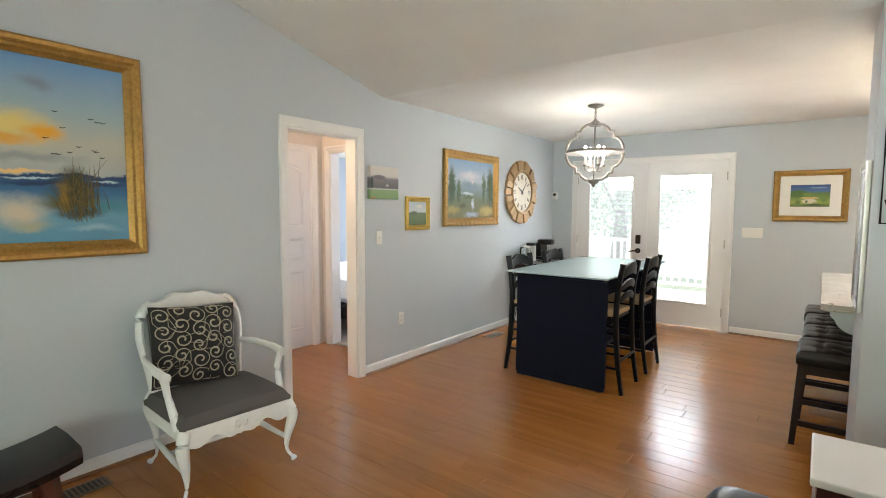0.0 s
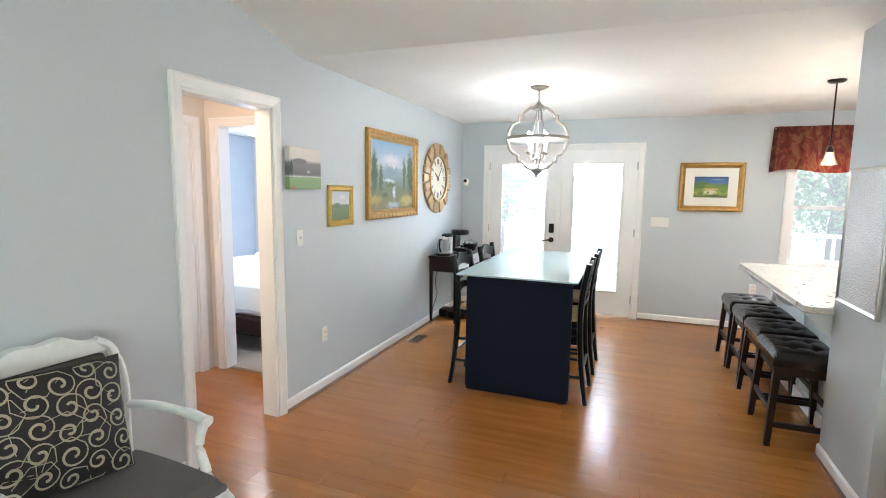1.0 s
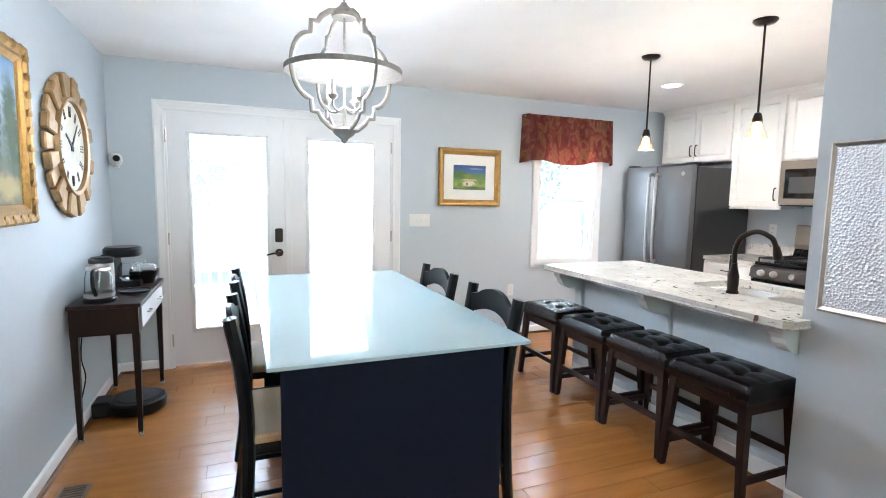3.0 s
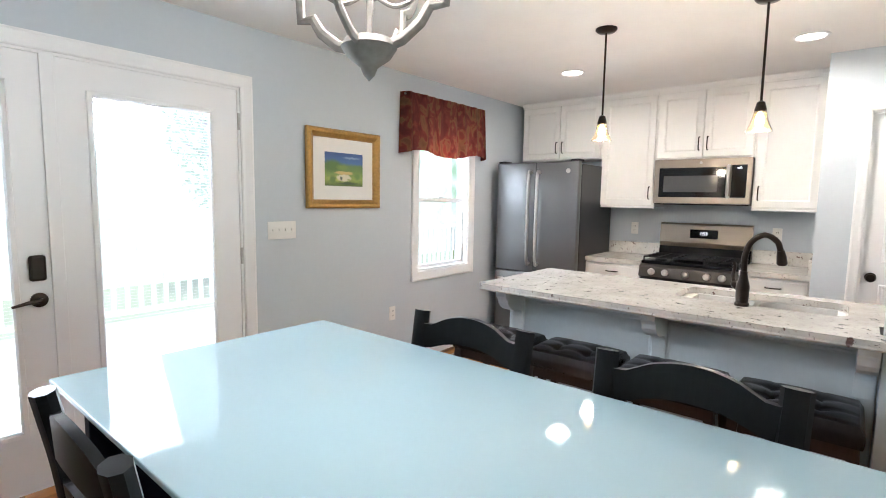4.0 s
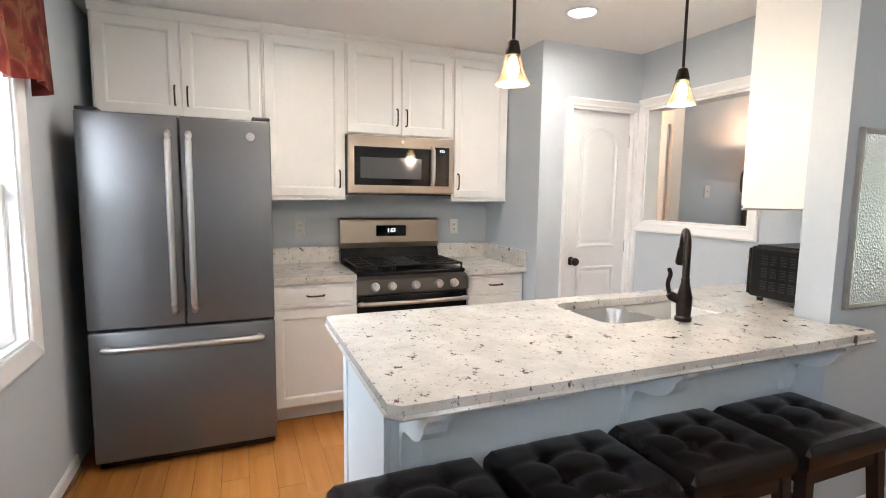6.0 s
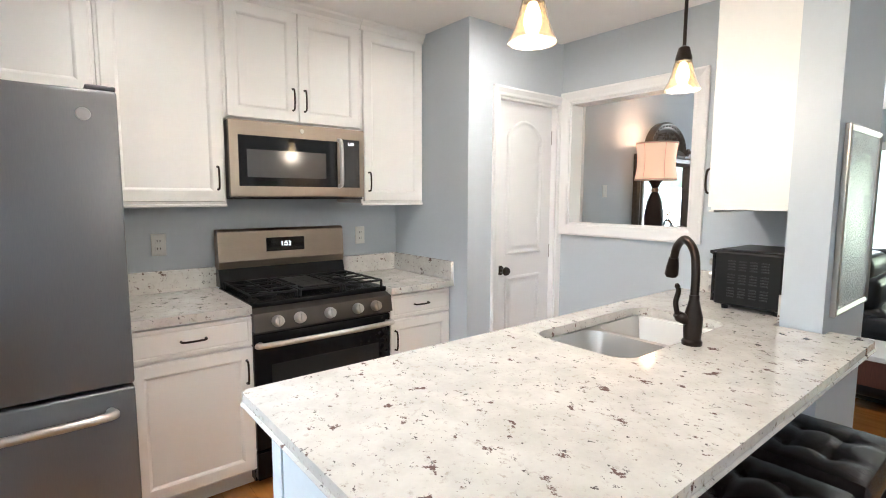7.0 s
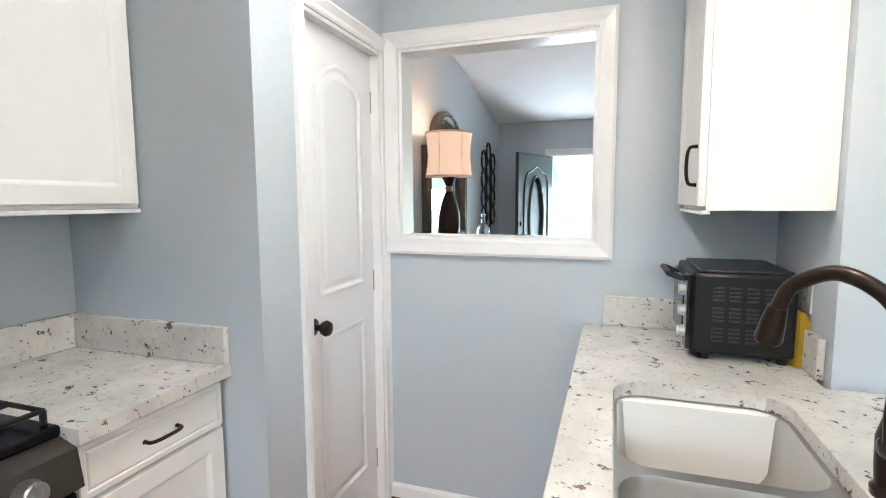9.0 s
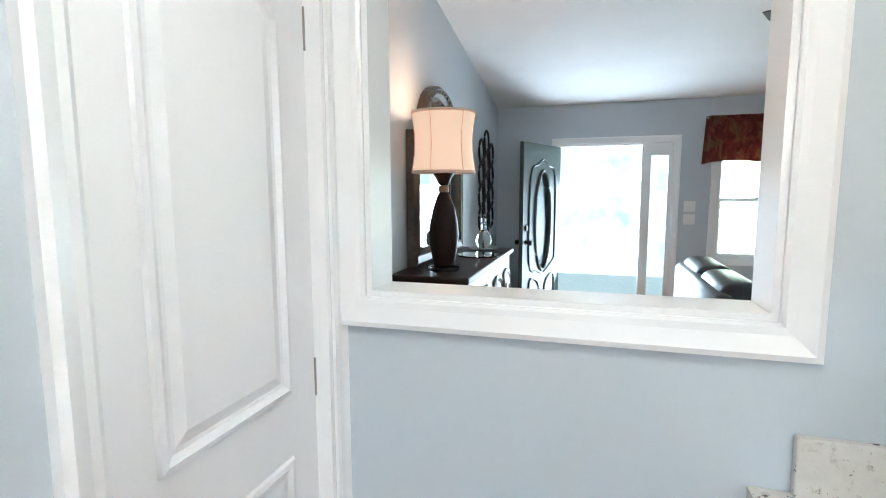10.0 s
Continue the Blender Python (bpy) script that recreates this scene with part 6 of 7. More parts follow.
def bar_stool(place):
    e = thing("bar_stool", "backless stool with button-tufted dark brown leather seat", "stool", place, 0, "stools along the breakfast bar")
    t = [(x, y) for x in (-0.06, 0.06) for y in (-0.085, 0.085)]
    part("seat", padded(-0.185, 0.185, -0.232, 0.232, 0.51, 0.598, t), LEATHER, e, "", True)
    for x, y in t:
        part("button", lathe([(0, 0.0), (0.008, 0.0), (0.007, 0.004), (0, 0.006)], 10, (x, y, 0.581)), LEATHER, e)
    part("apron", B((-0.165, 0.165, -0.21, -0.19, 0.45, 0.509), (-0.165, 0.165, 0.19, 0.21, 0.45, 0.509), (-0.165, -0.147, -0.19, 0.19, 0.45, 0.509), (0.147, 0.165, -0.19, 0.19, 0.45, 0.509)), DARKWOOD, e)
    for sx in (-1, 1):
        for sy in (-1, 1):
            a, b = Vector((sx * 0.155, sy * 0.20, 0.509)), Vector((sx * 0.185, sy * 0.232, 0.0))
            bm = bmesh.new()
            top = [bm.verts.new(a + Vector((u * 0.021, v * 0.021, 0))) for u, v in ((-1, -1), (1, -1), (1, 1), (-1, 1))]
            low = [bm.verts.new(b + Vector((u * 0.016, v * 0.016, 0))) for u, v in ((-1, -1), (1, -1), (1, 1), (-1, 1))]
            for k in range(4):
                bm.faces.new((top[k], top[(k + 1) % 4], low[(k + 1) % 4], low[k]))
            bm.faces.new(top), bm.faces.new(low)
            part("leg", bm, DARKWOOD, e)
    for sx in (-1, 1):
        part("stretcher", B((sx * 0.172 - 0.01, sx * 0.172 + 0.01, -0.205, 0.205, 0.20, 0.235), bevel=0.003), DARKWOOD, e)
    for sy in (-1, 1):
        part("stretcher", B((-0.165, 0.165, sy * 0.222 - 0.01, sy * 0.222 + 0.01, 0.12, 0.155), bevel=0.003), DARKWOOD, e)
    return e


s0 = bar_stool((0.755, 6.02, 0))
for y in (5.515, 5.01, 4.51):
    copy_thing(s0, pose(0.765 if y > 4.6 else 0.75, y, 0, 0, 0, 0))

# ---- console by the patio doors ----
cn = thing("console_table", "slim dark walnut console table with one drawer", "console table", (-2.285, 6.50, 0))
part("top", B((-0.18, 0.18, -0.46, 0.46, 0.775, 0.797), bevel=0.004), DARKWOOD, cn)
part("case", B((-0.17, 0.165, -0.45, 0.45, 0.62, 0.774)), DARKWOOD, cn)
dr = part("drawer", B((0.166, 0.177, -0.40, 0.40, 0.64, 0.762), bevel=0.003), SILVERWOOD, cn, "silver-painted drawer front")
for y in (-0.2, 0.2):
    part("handle", tube(smooth_path([(0.177, y - 0.04, 0.70), (0.198, y - 0.025, 0.70), (0.198, y + 0.025, 0.70), (0.177, y + 0.04, 0.70)], 4), 0.005, 8), NICKEL, dr)
for x in (-0.15, 0.148):
    for y in (-0.43, 0.43):
        bm = bmesh.new()
        top = [bm.verts.new((x + u * 0.019, y + v * 0.019, 0.62)) for u, v in ((-1, -1), (1, -1), (1, 1), (-1, 1))]
        low = [bm.verts.new((x + u * 0.012, y + v * 0.012, 0.012)) for u, v in ((-1, -1), (1, -1), (1, 1), (-1, 1))]
        for k in range(4):
            bm.faces.new((top[k], top[(k + 1) % 4], low[(k + 1) % 4], low[k]))
        bm.faces.new(top), bm.faces.new(low)
        lg = part("leg", bm, DARKWOOD, cn)
        part("ferrule", lathe([(0, 0), (0.013, 0), (0.015, 0.02), (0, 0.02)], 12, (x, y, 0)), NICKEL, lg)

kettle = thing("glass_kettle", "clear glass electric kettle with steel band", "kettle", (-2.33, 6.17, 0.797))
part("base", lathe([(0, 0), (0.085, 0), (0.085, 0.018), (0.075, 0.025), (0, 0.025)], 28), PLASTICB, kettle)
part("jug", lathe([(0.07, 0.026), (0.074, 0.05), (0.07, 0.14), (0.06, 0.185), (0.057, 0.185), (0.066, 0.14), (0.069, 0.05), (0.066, 0.03), (0, 0.03)], 28), CLEARGLASS, kettle, "", True)
part("band", lathe([(0.0755, 0.03), (0.0765, 0.03), (0.0765, 0.055), (0.0755, 0.055), (0.0755, 0.03)], 28), STEEL, kettle)
part("lid", lathe([(0, 0.186), (0.062, 0.186), (0.058, 0.2), (0.02, 0.207), (0.018, 0.218), (0, 0.22)], 24), STEEL, kettle, "", True)
part("handle", tube(smooth_path([(-0.0, -0.062, 0.19), (0, -0.115, 0.185), (0, -0.125, 0.11), (0, -0.078, 0.05)], 5), 0.011, 10), PLASTICB, kettle, "", True)
canister = thing("steel_canister", "tall steel coffee canister with black lid", "canister", (-2.36, 6.38, 0.797))
part("body", lathe([(0, 0), (0.065, 0), (0.065, 0.20), (0, 0.20)], 28), STEEL, canister)
part("lid", lathe([(0, 0.2), (0.067, 0.2), (0.067, 0.225), (0.05, 0.235), (0, 0.235)], 28), PLASTICB, canister)
brew = thing("coffee_maker", "black drip coffee maker with glass carafe", "coffee maker", (-2.33, 6.72, 0.797))
part("base", B((-0.09, 0.13, -0.10, 0.10, 0.0, 0.035), bevel=0.008), PLASTICB, brew)
part("tower", B((-0.09, -0.01, -0.10, 0.10, 0.036, 0.22), bevel=0.008), PLASTICB, brew)
part("head", lathe([(0, 0.2), (0.10, 0.2), (0.115, 0.215), (0.115, 0.25), (0.10, 0.265), (0, 0.265)], 28, (0.02, 0, 0.0)), PLASTICB, brew)
part("carafe", lathe([(0, 0.037), (0.06, 0.037), (0.075, 0.07), (0.07, 0.12), (0.05, 0.155), (0.047, 0.155), (0.067, 0.12), (0.072, 0.07), (0, 0.042)], 24, (0.055, 0, 0)), CLEARGLASS, brew, "", True)
dish = thing("serving_bowl", "black ceramic bowl with clear lid", "bowl", (-2.20, 6.80, 0.797))
part("bowl", lathe([(0, 0), (0.06, 0), (0.09, 0.05), (0.095, 0.09), (0.088, 0.09), (0.08, 0.05), (0, 0.015)], 28), PLASTICB, dish, "", True)
part("lid", lathe([(0.092, 0.091), (0.07, 0.125), (0.015, 0.14), (0.012, 0.155), (0, 0.157)], 28), CLEARGLASS, dish, "", True)
tray = thing("serving_tray", "small black tray on the console", "tray", (-2.20, 6.44, 0.797))
part("tray", lathe([(0, 0), (0.09, 0), (0.095, 0.014), (0.09, 0.014), (0.086, 0.005), (0, 0.005)], 24), PLASTICB, tray)
vac = thing("robot_vacuum", "round black robot vacuum on its dock", "robot vacuum", (-2.22, 6.48, 0))
part("body", lathe([(0, 0.012), (0.165, 0.012), (0.17, 0.03), (0.17, 0.075), (0.16, 0.085), (0, 0.087)], 40), PLASTICB, vac, "", True)
part("top_disc", lathe([(0, 0.087), (0.12, 0.087), (0.118, 0.09), (0, 0.091)], 36), DARKSTEEL, vac)
part("dock", B((-0.24, -0.14, -0.10, 0.06, 0.0, 0.10), bevel=0.015), PLASTICB, vac)
part("wheel", B((-0.12, -0.08, -0.1, -0.08, 0.0, 0.03), (-0.12, -0.08, 0.08, 0.1, 0.0, 0.03)), PLASTICB, vac)
cord = thing("power_cord", "thin black appliance cord hanging to the floor", "cable", (0, 0, 0))
part("cable", tube(smooth_path([(-2.462, 6.36, 0.70), (-2.466, 6.28, 0.45), (-2.46, 6.32, 0.30), (-2.466, 6.21, 0.16), (-2.462, 6.16, 0.03), (-2.45, 6.08, 0.006)], 6), 0.004, 6), PLASTICB, cord)

# ---- armchair with cushion, bench ----
ac = thing("armchair", "distressed white French armchair with grey linen seat", "armchair", (-2.04, 1.945, 0), 86)
ac.scale = (1.03, 1.12, 1.0)


def scroll_leg(x, y, sx, sy, top=0.36):
    pts = smooth_path([(x, y, top), (x + sx * 0.022, y + sy * 0.022, top - 0.08), (x + sx * 0.004, y + sy * 0.004, top - 0.2), (x + sx * 0.0, y + sy * 0.0, 0.07), (x + sx * 0.028, y + sy * 0.028, 0.012)], 6)
    n = len(pts)
    r = [0.030 + 0.006 * math.sin(i / n * 6) - 0.016 * min(1, i / (n * 0.7)) + (0.006 if i > n * 0.9 else 0) for i in range(n)]
    return tube(pts, r, 10)


for x in (-0.27, 0.27):
    part("front_leg", scroll_leg(x, -0.24, 1 if x > 0 else -1, -1), WHITEWOOD, ac, "carved cabriole leg", True)
    part("rear_leg", scroll_leg(x * 0.86, 0.22, 1 if x > 0 else -1, 1, 0.42), WHITEWOOD, ac, "", True)
    s = 1 if x > 0 else -1
    part("side_rail", B((x - 0.02, x + 0.02, -0.22, 0.21, 0.30, 0.37), bevel=0.008), WHITEWOOD, ac)
    part("side_stretcher", tube([(x, -0.24, 0.14), (x * 0.95, 0.0, 0.15), (x * 0.87, 0.22, 0.14)], [0.012, 0.017, 0.012], 10), WHITEWOOD, ac, "", True)
    part("back_post", tube(smooth_path([(s * 0.235, 0.21, 0.40), (s * 0.25, 0.235, 0.55), (s * 0.275, 0.27, 0.72), (s * 0.255, 0.30, 0.86), (s * 0.20, 0.315, 0.91)], 5), 0.026, 10, flat=0.8), WHITEWOOD, ac, "", True)
    part("armrest", tube(smooth_path([(s * 0.262, 0.25, 0.62), (s * 0.30, 0.12, 0.63), (s * 0.315, -0.05, 0.625), (s * 0.31, -0.15, 0.615)], 5), [0.018] * 10 + [0.022] * 5 + [0.026], 10), WHITEWOOD, ac, "", True)
    part("arm_support", tube(smooth_path([(s * 0.31, -0.13, 0.61), (s * 0.295, -0.12, 0.52), (s * 0.285, -0.16, 0.42), (s * 0.28, -0.18, 0.35)], 4), [0.02, 0.019, 0.018, 0.017, 0.017, 0.017, 0.018, 0.019, 0.02, 0.021, 0.022, 0.023, 0.024], 10), WHITEWOOD, ac, "", True)
n = 24
prof = [(-0.27, 0.37)] + [(0.27 - 0.54 * k / n, 0.37) for k in range(n + 1)][::-1][1:]
under = [(0.27 - 0.54 * k / n, 0.295 - 0.03 * math.cos((k / n - 0.5) * math.pi * 2) ** 2 + 0.012 * math.cos(k / n * math.pi * 8)) for k in range(n + 1)]
part("front_rail", prism(prof + under, "y", -0.262, -0.222), WHITEWOOD, ac, "scalloped carved front rail")
part("carving", joined(*[tube([(x + 0.012 * math.cos(t), -0.266, 0.325 + 0.02 * math.sin(t)) for t in [6.283 * j / 12 for j in range(12)]], 0.005, 6, True) for x in (-0.02, 0.02)]), WHITEWOOD, ac)
part("rear_rail", B((-0.23, 0.23, 0.19, 0.225, 0.32, 0.40), bevel=0.006), WHITEWOOD, ac)
part("cross_stretcher", tube([(-0.255, 0.0, 0.15), (0, 0, 0.155), (0.255, 0.0, 0.15)], [0.012, 0.019, 0.012], 10), WHITEWOOD, ac, "", True)
crest = [(-0.235, 0.865)] + [(-0.235 + 0.47 * k / 20, 0.90 + 0.055 * math.sin(math.pi * k / 20) + 0.008 * math.cos(k / 20 * math.pi * 6)) for k in range(21)] + [(0.235, 0.865)]
part("crest_rail", moved(prism(crest, "y", -0.022, 0.022), Matrix.Translation((0, 0.312, 0))), WHITEWOOD, ac, "wavy carved crest rail")
part("back_pad", moved(B((-0.225, 0.225, -0.02, 0.02, 0.46, 0.875), bevel=0.015), Matrix.Translation((0, 0.125, 0)) @ Matrix.Rotation(radians(-12), 4, "X")), GREYCLOTH, ac, "grey linen back pad")
part("seat", padded(-0.285, 0.285, -0.255, 0.215, 0.35, 0.425, [], 0.045), GREYCLOTH, ac, "domed grey linen seat", True)

pw = thing("throw_pillow", "black cushion with tan scroll pattern on the armchair", "cushion", (0, 0, 0))
pm = Matrix.Translation((-2.175, 1.90, 0.685)) @ Matrix.Rotation(radians(84), 4, "Z") @ Matrix.Rotation(radians(-16), 4, "X") @ Matrix.Rotation(radians(4), 4, "Y")


def puff(u, v, s):
    """Surface of the cushion in its own plane: u, v from -1 to 1."""
    k = max(0.0, (1 - abs(u) ** 2.4) * (1 - abs(v) ** 2.4)) ** 0.6
    return Vector((0.235 * u * (1 - 0.05 * (1 - v * v)), s * 0.075 * k, 0.225 * v * (1 - 0.05 * (1 - u * u))))


bm = bmesh.new()
n = 24
for s in (-1, 1):
    g = [[bm.verts.new(puff(i / n * 2 - 1, j / n * 2 - 1, s)) for j in range(n + 1)] for i in range(n + 1)]
    for i in range(n):
        for j in range(n):
            bm.faces.new((g[i][j], g[i + 1][j], g[i + 1][j + 1], g[i][j + 1]))
bmesh.ops.remove_doubles(bm, verts=bm.verts, dist=0.0004)
part("cover", moved(bm, pm), BLACKCLOTH, pw, "", True)
rnd = random.Random(11)
curls = []
for i in range(5):
    for j in range(5):
        cu, cv = -0.78 + 0.39 * i + rnd.uniform(-0.05, 0.05), -0.78 + 0.39 * j + (0.12 if i % 2 else -0.04)
        a0, d, big = rnd.uniform(0, 6.28), rnd.choice((-1, 1)), rnd.uniform(0.17, 0.23)
        pts = []
        for k in range(24):
            t = k / 23
            r = big * (1 - 0.82 * t)
            uu, vv = cu + r * math.cos(a0 + d * t * 8.2), cv + r * math.sin(a0 + d * t * 8.2)
            uu, vv = max(-0.96, min(0.96, uu)), max(-0.96, min(0.96, vv))
            p = puff(uu, vv, -1)
            pts.append(p + Vector((0, -0.0012, 0)))
        tail = [puff(max(-0.96, min(0.96, cu + (big + q * 0.07) * math.cos(a0 - d * q * 0.9))), max(-0.96, min(0.96, cv + (big + q * 0.07) * math.sin(a0 - d * q * 0.9))), -1) + Vector((0, -0.0012, 0)) for q in (3, 2, 1)]
        pts = tail + pts
        curls.append(tube(pts, [0.0015 + 0.0034 * min(1, k / 16) for k in range(len(pts))], 6, flat=0.5, up=(0, 1, 0)))
tagged(part("embroidery", moved(joined(*curls), pm), TANCORD, pw, "tan embroidered scrolls", True), kind="stuff")

bn = thing("leather_bench", "saddle-top dark leather bench with mahogany legs", "bench", (-2.17, 0.95, 0))
bm = bmesh.new()
rows = []
for k in range(17):
    u = k / 16 * 2 - 1
    z = 0.235 + 0.05 * u * u
    rows.append([bm.verts.new((x, u * 0.33, z + dz)) for x, dz in ((-0.19, 0.01), (-0.20, 0.05), (-0.18, 0.085), (0.0, 0.095), (0.18, 0.085), (0.20, 0.05), (0.19, 0.01), (0.0, 0.0))])
for p, q in zip(rows, rows[1:]):
    for k in range(8):
        bm.faces.new((p[k], p[(k + 1) % 8], q[(k + 1) % 8], q[k]))
bm.faces.new(rows[0]), bm.faces.new(rows[-1])
part("seat", bm, LEATHER, bn, "saddle-curved leather seat", True)
for sx in (-1, 1):
    for sy in (-1, 1):
        part("leg", tube([(sx * 0.13, sy * 0.22, 0.265), (sx * 0.145, sy * 0.25, 0.0)], [0.034, 0.026], 4), MAHOG, bn)
    part("stretcher", B((sx * 0.138 - 0.012, sx * 0.138 + 0.012, -0.22, 0.22, 0.10, 0.14)), MAHOG, bn)

# ---- living room seen through the pass-through ----
sb = thing("sideboard", "carved grey-brown sideboard with a dark stone top", "sideboard", (3.045, 1.34, 0), -90)
part("carcass", B((-0.75, 0.75, -0.45, -0.02, 0.10, 0.96), bevel=0.01), GREYWOOD, sb)
part("top", B((-0.79, 0.79, -0.48, 0.0, 0.961, 1.0), bevel=0.012), DARKWOOD, sb)
part("plinth", B((-0.73, 0.73, -0.43, -0.04, 0.0, 0.10), bevel=0.01), GREYWOOD, sb)
for k in range(4):
    x = -0.555 + k * 0.37
    d = part("door", moulded(arched(x - 0.165, x + 0.165, 0.14, 0.86, 0.06), [(0, 0.452), (0, 0.465), (0.02, 0.472), (0.05, 0.458), (0.07, 0.468)]), GREYWOOD, sb, "carved arched door")
    for q in range(3):
        part("carving", tube([(x + 0.10 * math.cos(t), -0.474, 0.27 + q * 0.2 + 0.07 * math.sin(t)) for t in [6.283 * j / 16 for j in range(16)]], 0.008, 6, True), NICKEL, d)
tl = thing("table_lamp", "table lamp with lit peach shade and dark turned base", "table lamp", (2.79, 1.86, 1.0))
tl.scale = (1.02, 1.02, 0.93)
part("foot", lathe([(0, 0), (0.095, 0), (0.095, 0.025), (0.06, 0.035), (0, 0.035)], 28), CLEARGLASS, tl)
part("base", lathe([(0, 0.036), (0.062, 0.036), (0.068, 0.07), (0.082, 0.15), (0.090, 0.23), (0.084, 0.31), (0.064, 0.41), (0.040, 0.485), (0.028, 0.51), (0, 0.515)], 32), DARKWOOD, tl, "dark turned wooden vase", True)
part("collar", lathe([(0, 0.51), (0.030, 0.512), (0.033, 0.53), (0.030, 0.552), (0, 0.555)], 28), material("amber_collar", (0.45, 0.27, 0.14), 0.3, grain=0.2), tl, "amber turned collar", True)
part("cap", lathe([(0, 0.553), (0.026, 0.555), (0.045, 0.60), (0.066, 0.635), (0, 0.64)], 28), DARKWOOD, tl, "", True)
for k in range(6):
    a = math.pi / 3 * k + 0.4
    part("seam", tube([((0.1875 - 0.018 * math.sin(math.pi * j / 8)) * math.cos(a), (0.1875 - 0.018 * math.sin(math.pi * j / 8)) * math.sin(a), 0.645 + 0.36 * j / 8) for j in range(9)], 0.0022, 5), LINENSHADE, tl)
shade_p = [(0.185 - 0.018 * math.sin(math.pi * k / 8), 0.64 + 0.37 * k / 8) for k in range(9)]
part("shade", lathe([(0.18, 0.64)] + shade_p + [(0.18, 1.01)], 36), SHADEGLOW, tl, "glowing peach fabric shade", True)
for z in (0.632, 1.003):
    part("shade_trim", lathe([(0.184, z), (0.19, z), (0.19, z + 0.016), (0.184, z + 0.016), (0.184, z)], 36), LINENSHADE, tl)
lamp("table_lamp_glow", "POINT", (2.79, 1.86, 1.99), 7, (1.0, 0.62, 0.36), 0.08)
lamp("table_lamp_glow_down", "POINT", (2.79, 1.86, 1.52), 2, (1.0, 0.62, 0.36), 0.05)
DARKFRAME = material("dark_bronze_carving", (0.075, 0.055, 0.042), 0.35, 0.4, grain=0.4, scale=40, second=(0.13, 0.11, 0.09), mix_scale=22)
mr = thing("arched_mirror", "tall arched mirror in a carved dark frame", "mirror", (3.045, 1.25, 1.002), -90)
lower = rect(-0.58, 0.58, 0.0, 0.86)
outline = [(-0.40, 0.861), (0.40, 0.861), (0.40, 0.92)] + [(0.40 * math.cos(radians(a)), 0.92 + 0.30 * math.sin(radians(a))) for a in range(10, 180, 10)] + [(-0.40, 0.92)]
steps = [(0, 0.004), (0, 0.05), (0.02, 0.07), (0.06, 0.055), (0.075, 0.065), (0.095, 0.03), (0.10, 0.02)]
part("frame", moulded(lower, steps, back=0.002, fill=False), DARKFRAME, mr, "carved dark frame")
part("crown", moulded(outline, [(0, 0.004), (0, 0.05), (0.02, 0.07), (0.06, 0.05), (0.075, 0.03)], back=0.002), DARKFRAME, mr, "arched carved crown")
for s in (-1, 1):
    part("shoulder_scroll", tube([(s * (0.47 + 0.05 * (1 - j / 14) * math.cos(j * 0.6)), -0.045, 0.915 + 0.05 * (1 - j / 14) * math.sin(j * 0.6)) for j in range(14)], 0.014, 8), DARKFRAME, mr, "", True)
part("glass", prism(inset(lower, 0.098), "y", -0.022, -0.018), MIRROR, mr)
for k in range(40):
    q = random.Random(k)
    a, rr = q.uniform(0.1, 3.04), math.sqrt(q.uniform(0.01, 1))
    part("carving", lathe([(0, -0.016), (0.018, 0), (0, 0.016)], 7, (0.27 * rr * math.cos(a), -0.034, 0.92 + 0.21 * rr * math.sin(a))), DARKFRAME, mr)
for k in range(15):
    a = radians(18 + k * 10.3)
    part("bead", lathe([(0, -0.016), (0.016, 0), (0, 0.016)], 10, (0.36 * math.cos(a), -0.062, 0.92 + 0.26 * math.sin(a))), DARKFRAME, mr)
ov = thing("oval_wall_art", "black metal wall art of linked ovals", "wall decor", (3.045, -0.47, 1.54), -90)
ov.scale = (1.22, 1, 0.95)
for cx, zs in ((-0.20, (-0.36, -0.12, 0.12, 0.36)), (0.0, (-0.48, -0.24, 0.0, 0.24, 0.48)), (0.20, (-0.36, -0.12, 0.12, 0.36))):
    for z in zs:
        part("oval", tube([(cx + 0.085 * math.cos(t), -0.02, z + 0.125 * math.sin(t)) for t in [6.283 * j / 24 for j in range(24)]], 0.012, 8, True), IRON, ov)
dc = thing("glass_decanter", "clear glass decanter on a round tray", "decanter", (2.80, 0.68, 1.0))
part("bottle", lathe([(0, 0.012), (0.05, 0.012), (0.07, 0.06), (0.06, 0.12), (0.022, 0.16), (0.02, 0.20), (0.03, 0.205), (0, 0.206)], 24), CLEARGLASS, dc, "", True)
part("stopper", lathe([(0, 0.206), (0.012, 0.21), (0.03, 0.24), (0, 0.275)], 16), CLEARGLASS, dc, "", True)
part("tray", lathe([(0, 0), (0.12, 0), (0.125, 0.011), (0, 0.011)], 28), NICKEL, dc)
rt = thing("round_tray", "round mirrored tray on the sideboard", "tray", (2.74, 1.15, 1.0))
part("disc", lathe([(0, 0), (0.15, 0), (0.155, 0.012), (0.145, 0.012), (0, 0.008)], 32), MIRROR, rt)

ed = thing("door_6", "dark green front door standing open, oval leaded glass", "door", (2.325, YF + 0.02, 0.0), 70, kind="structure")
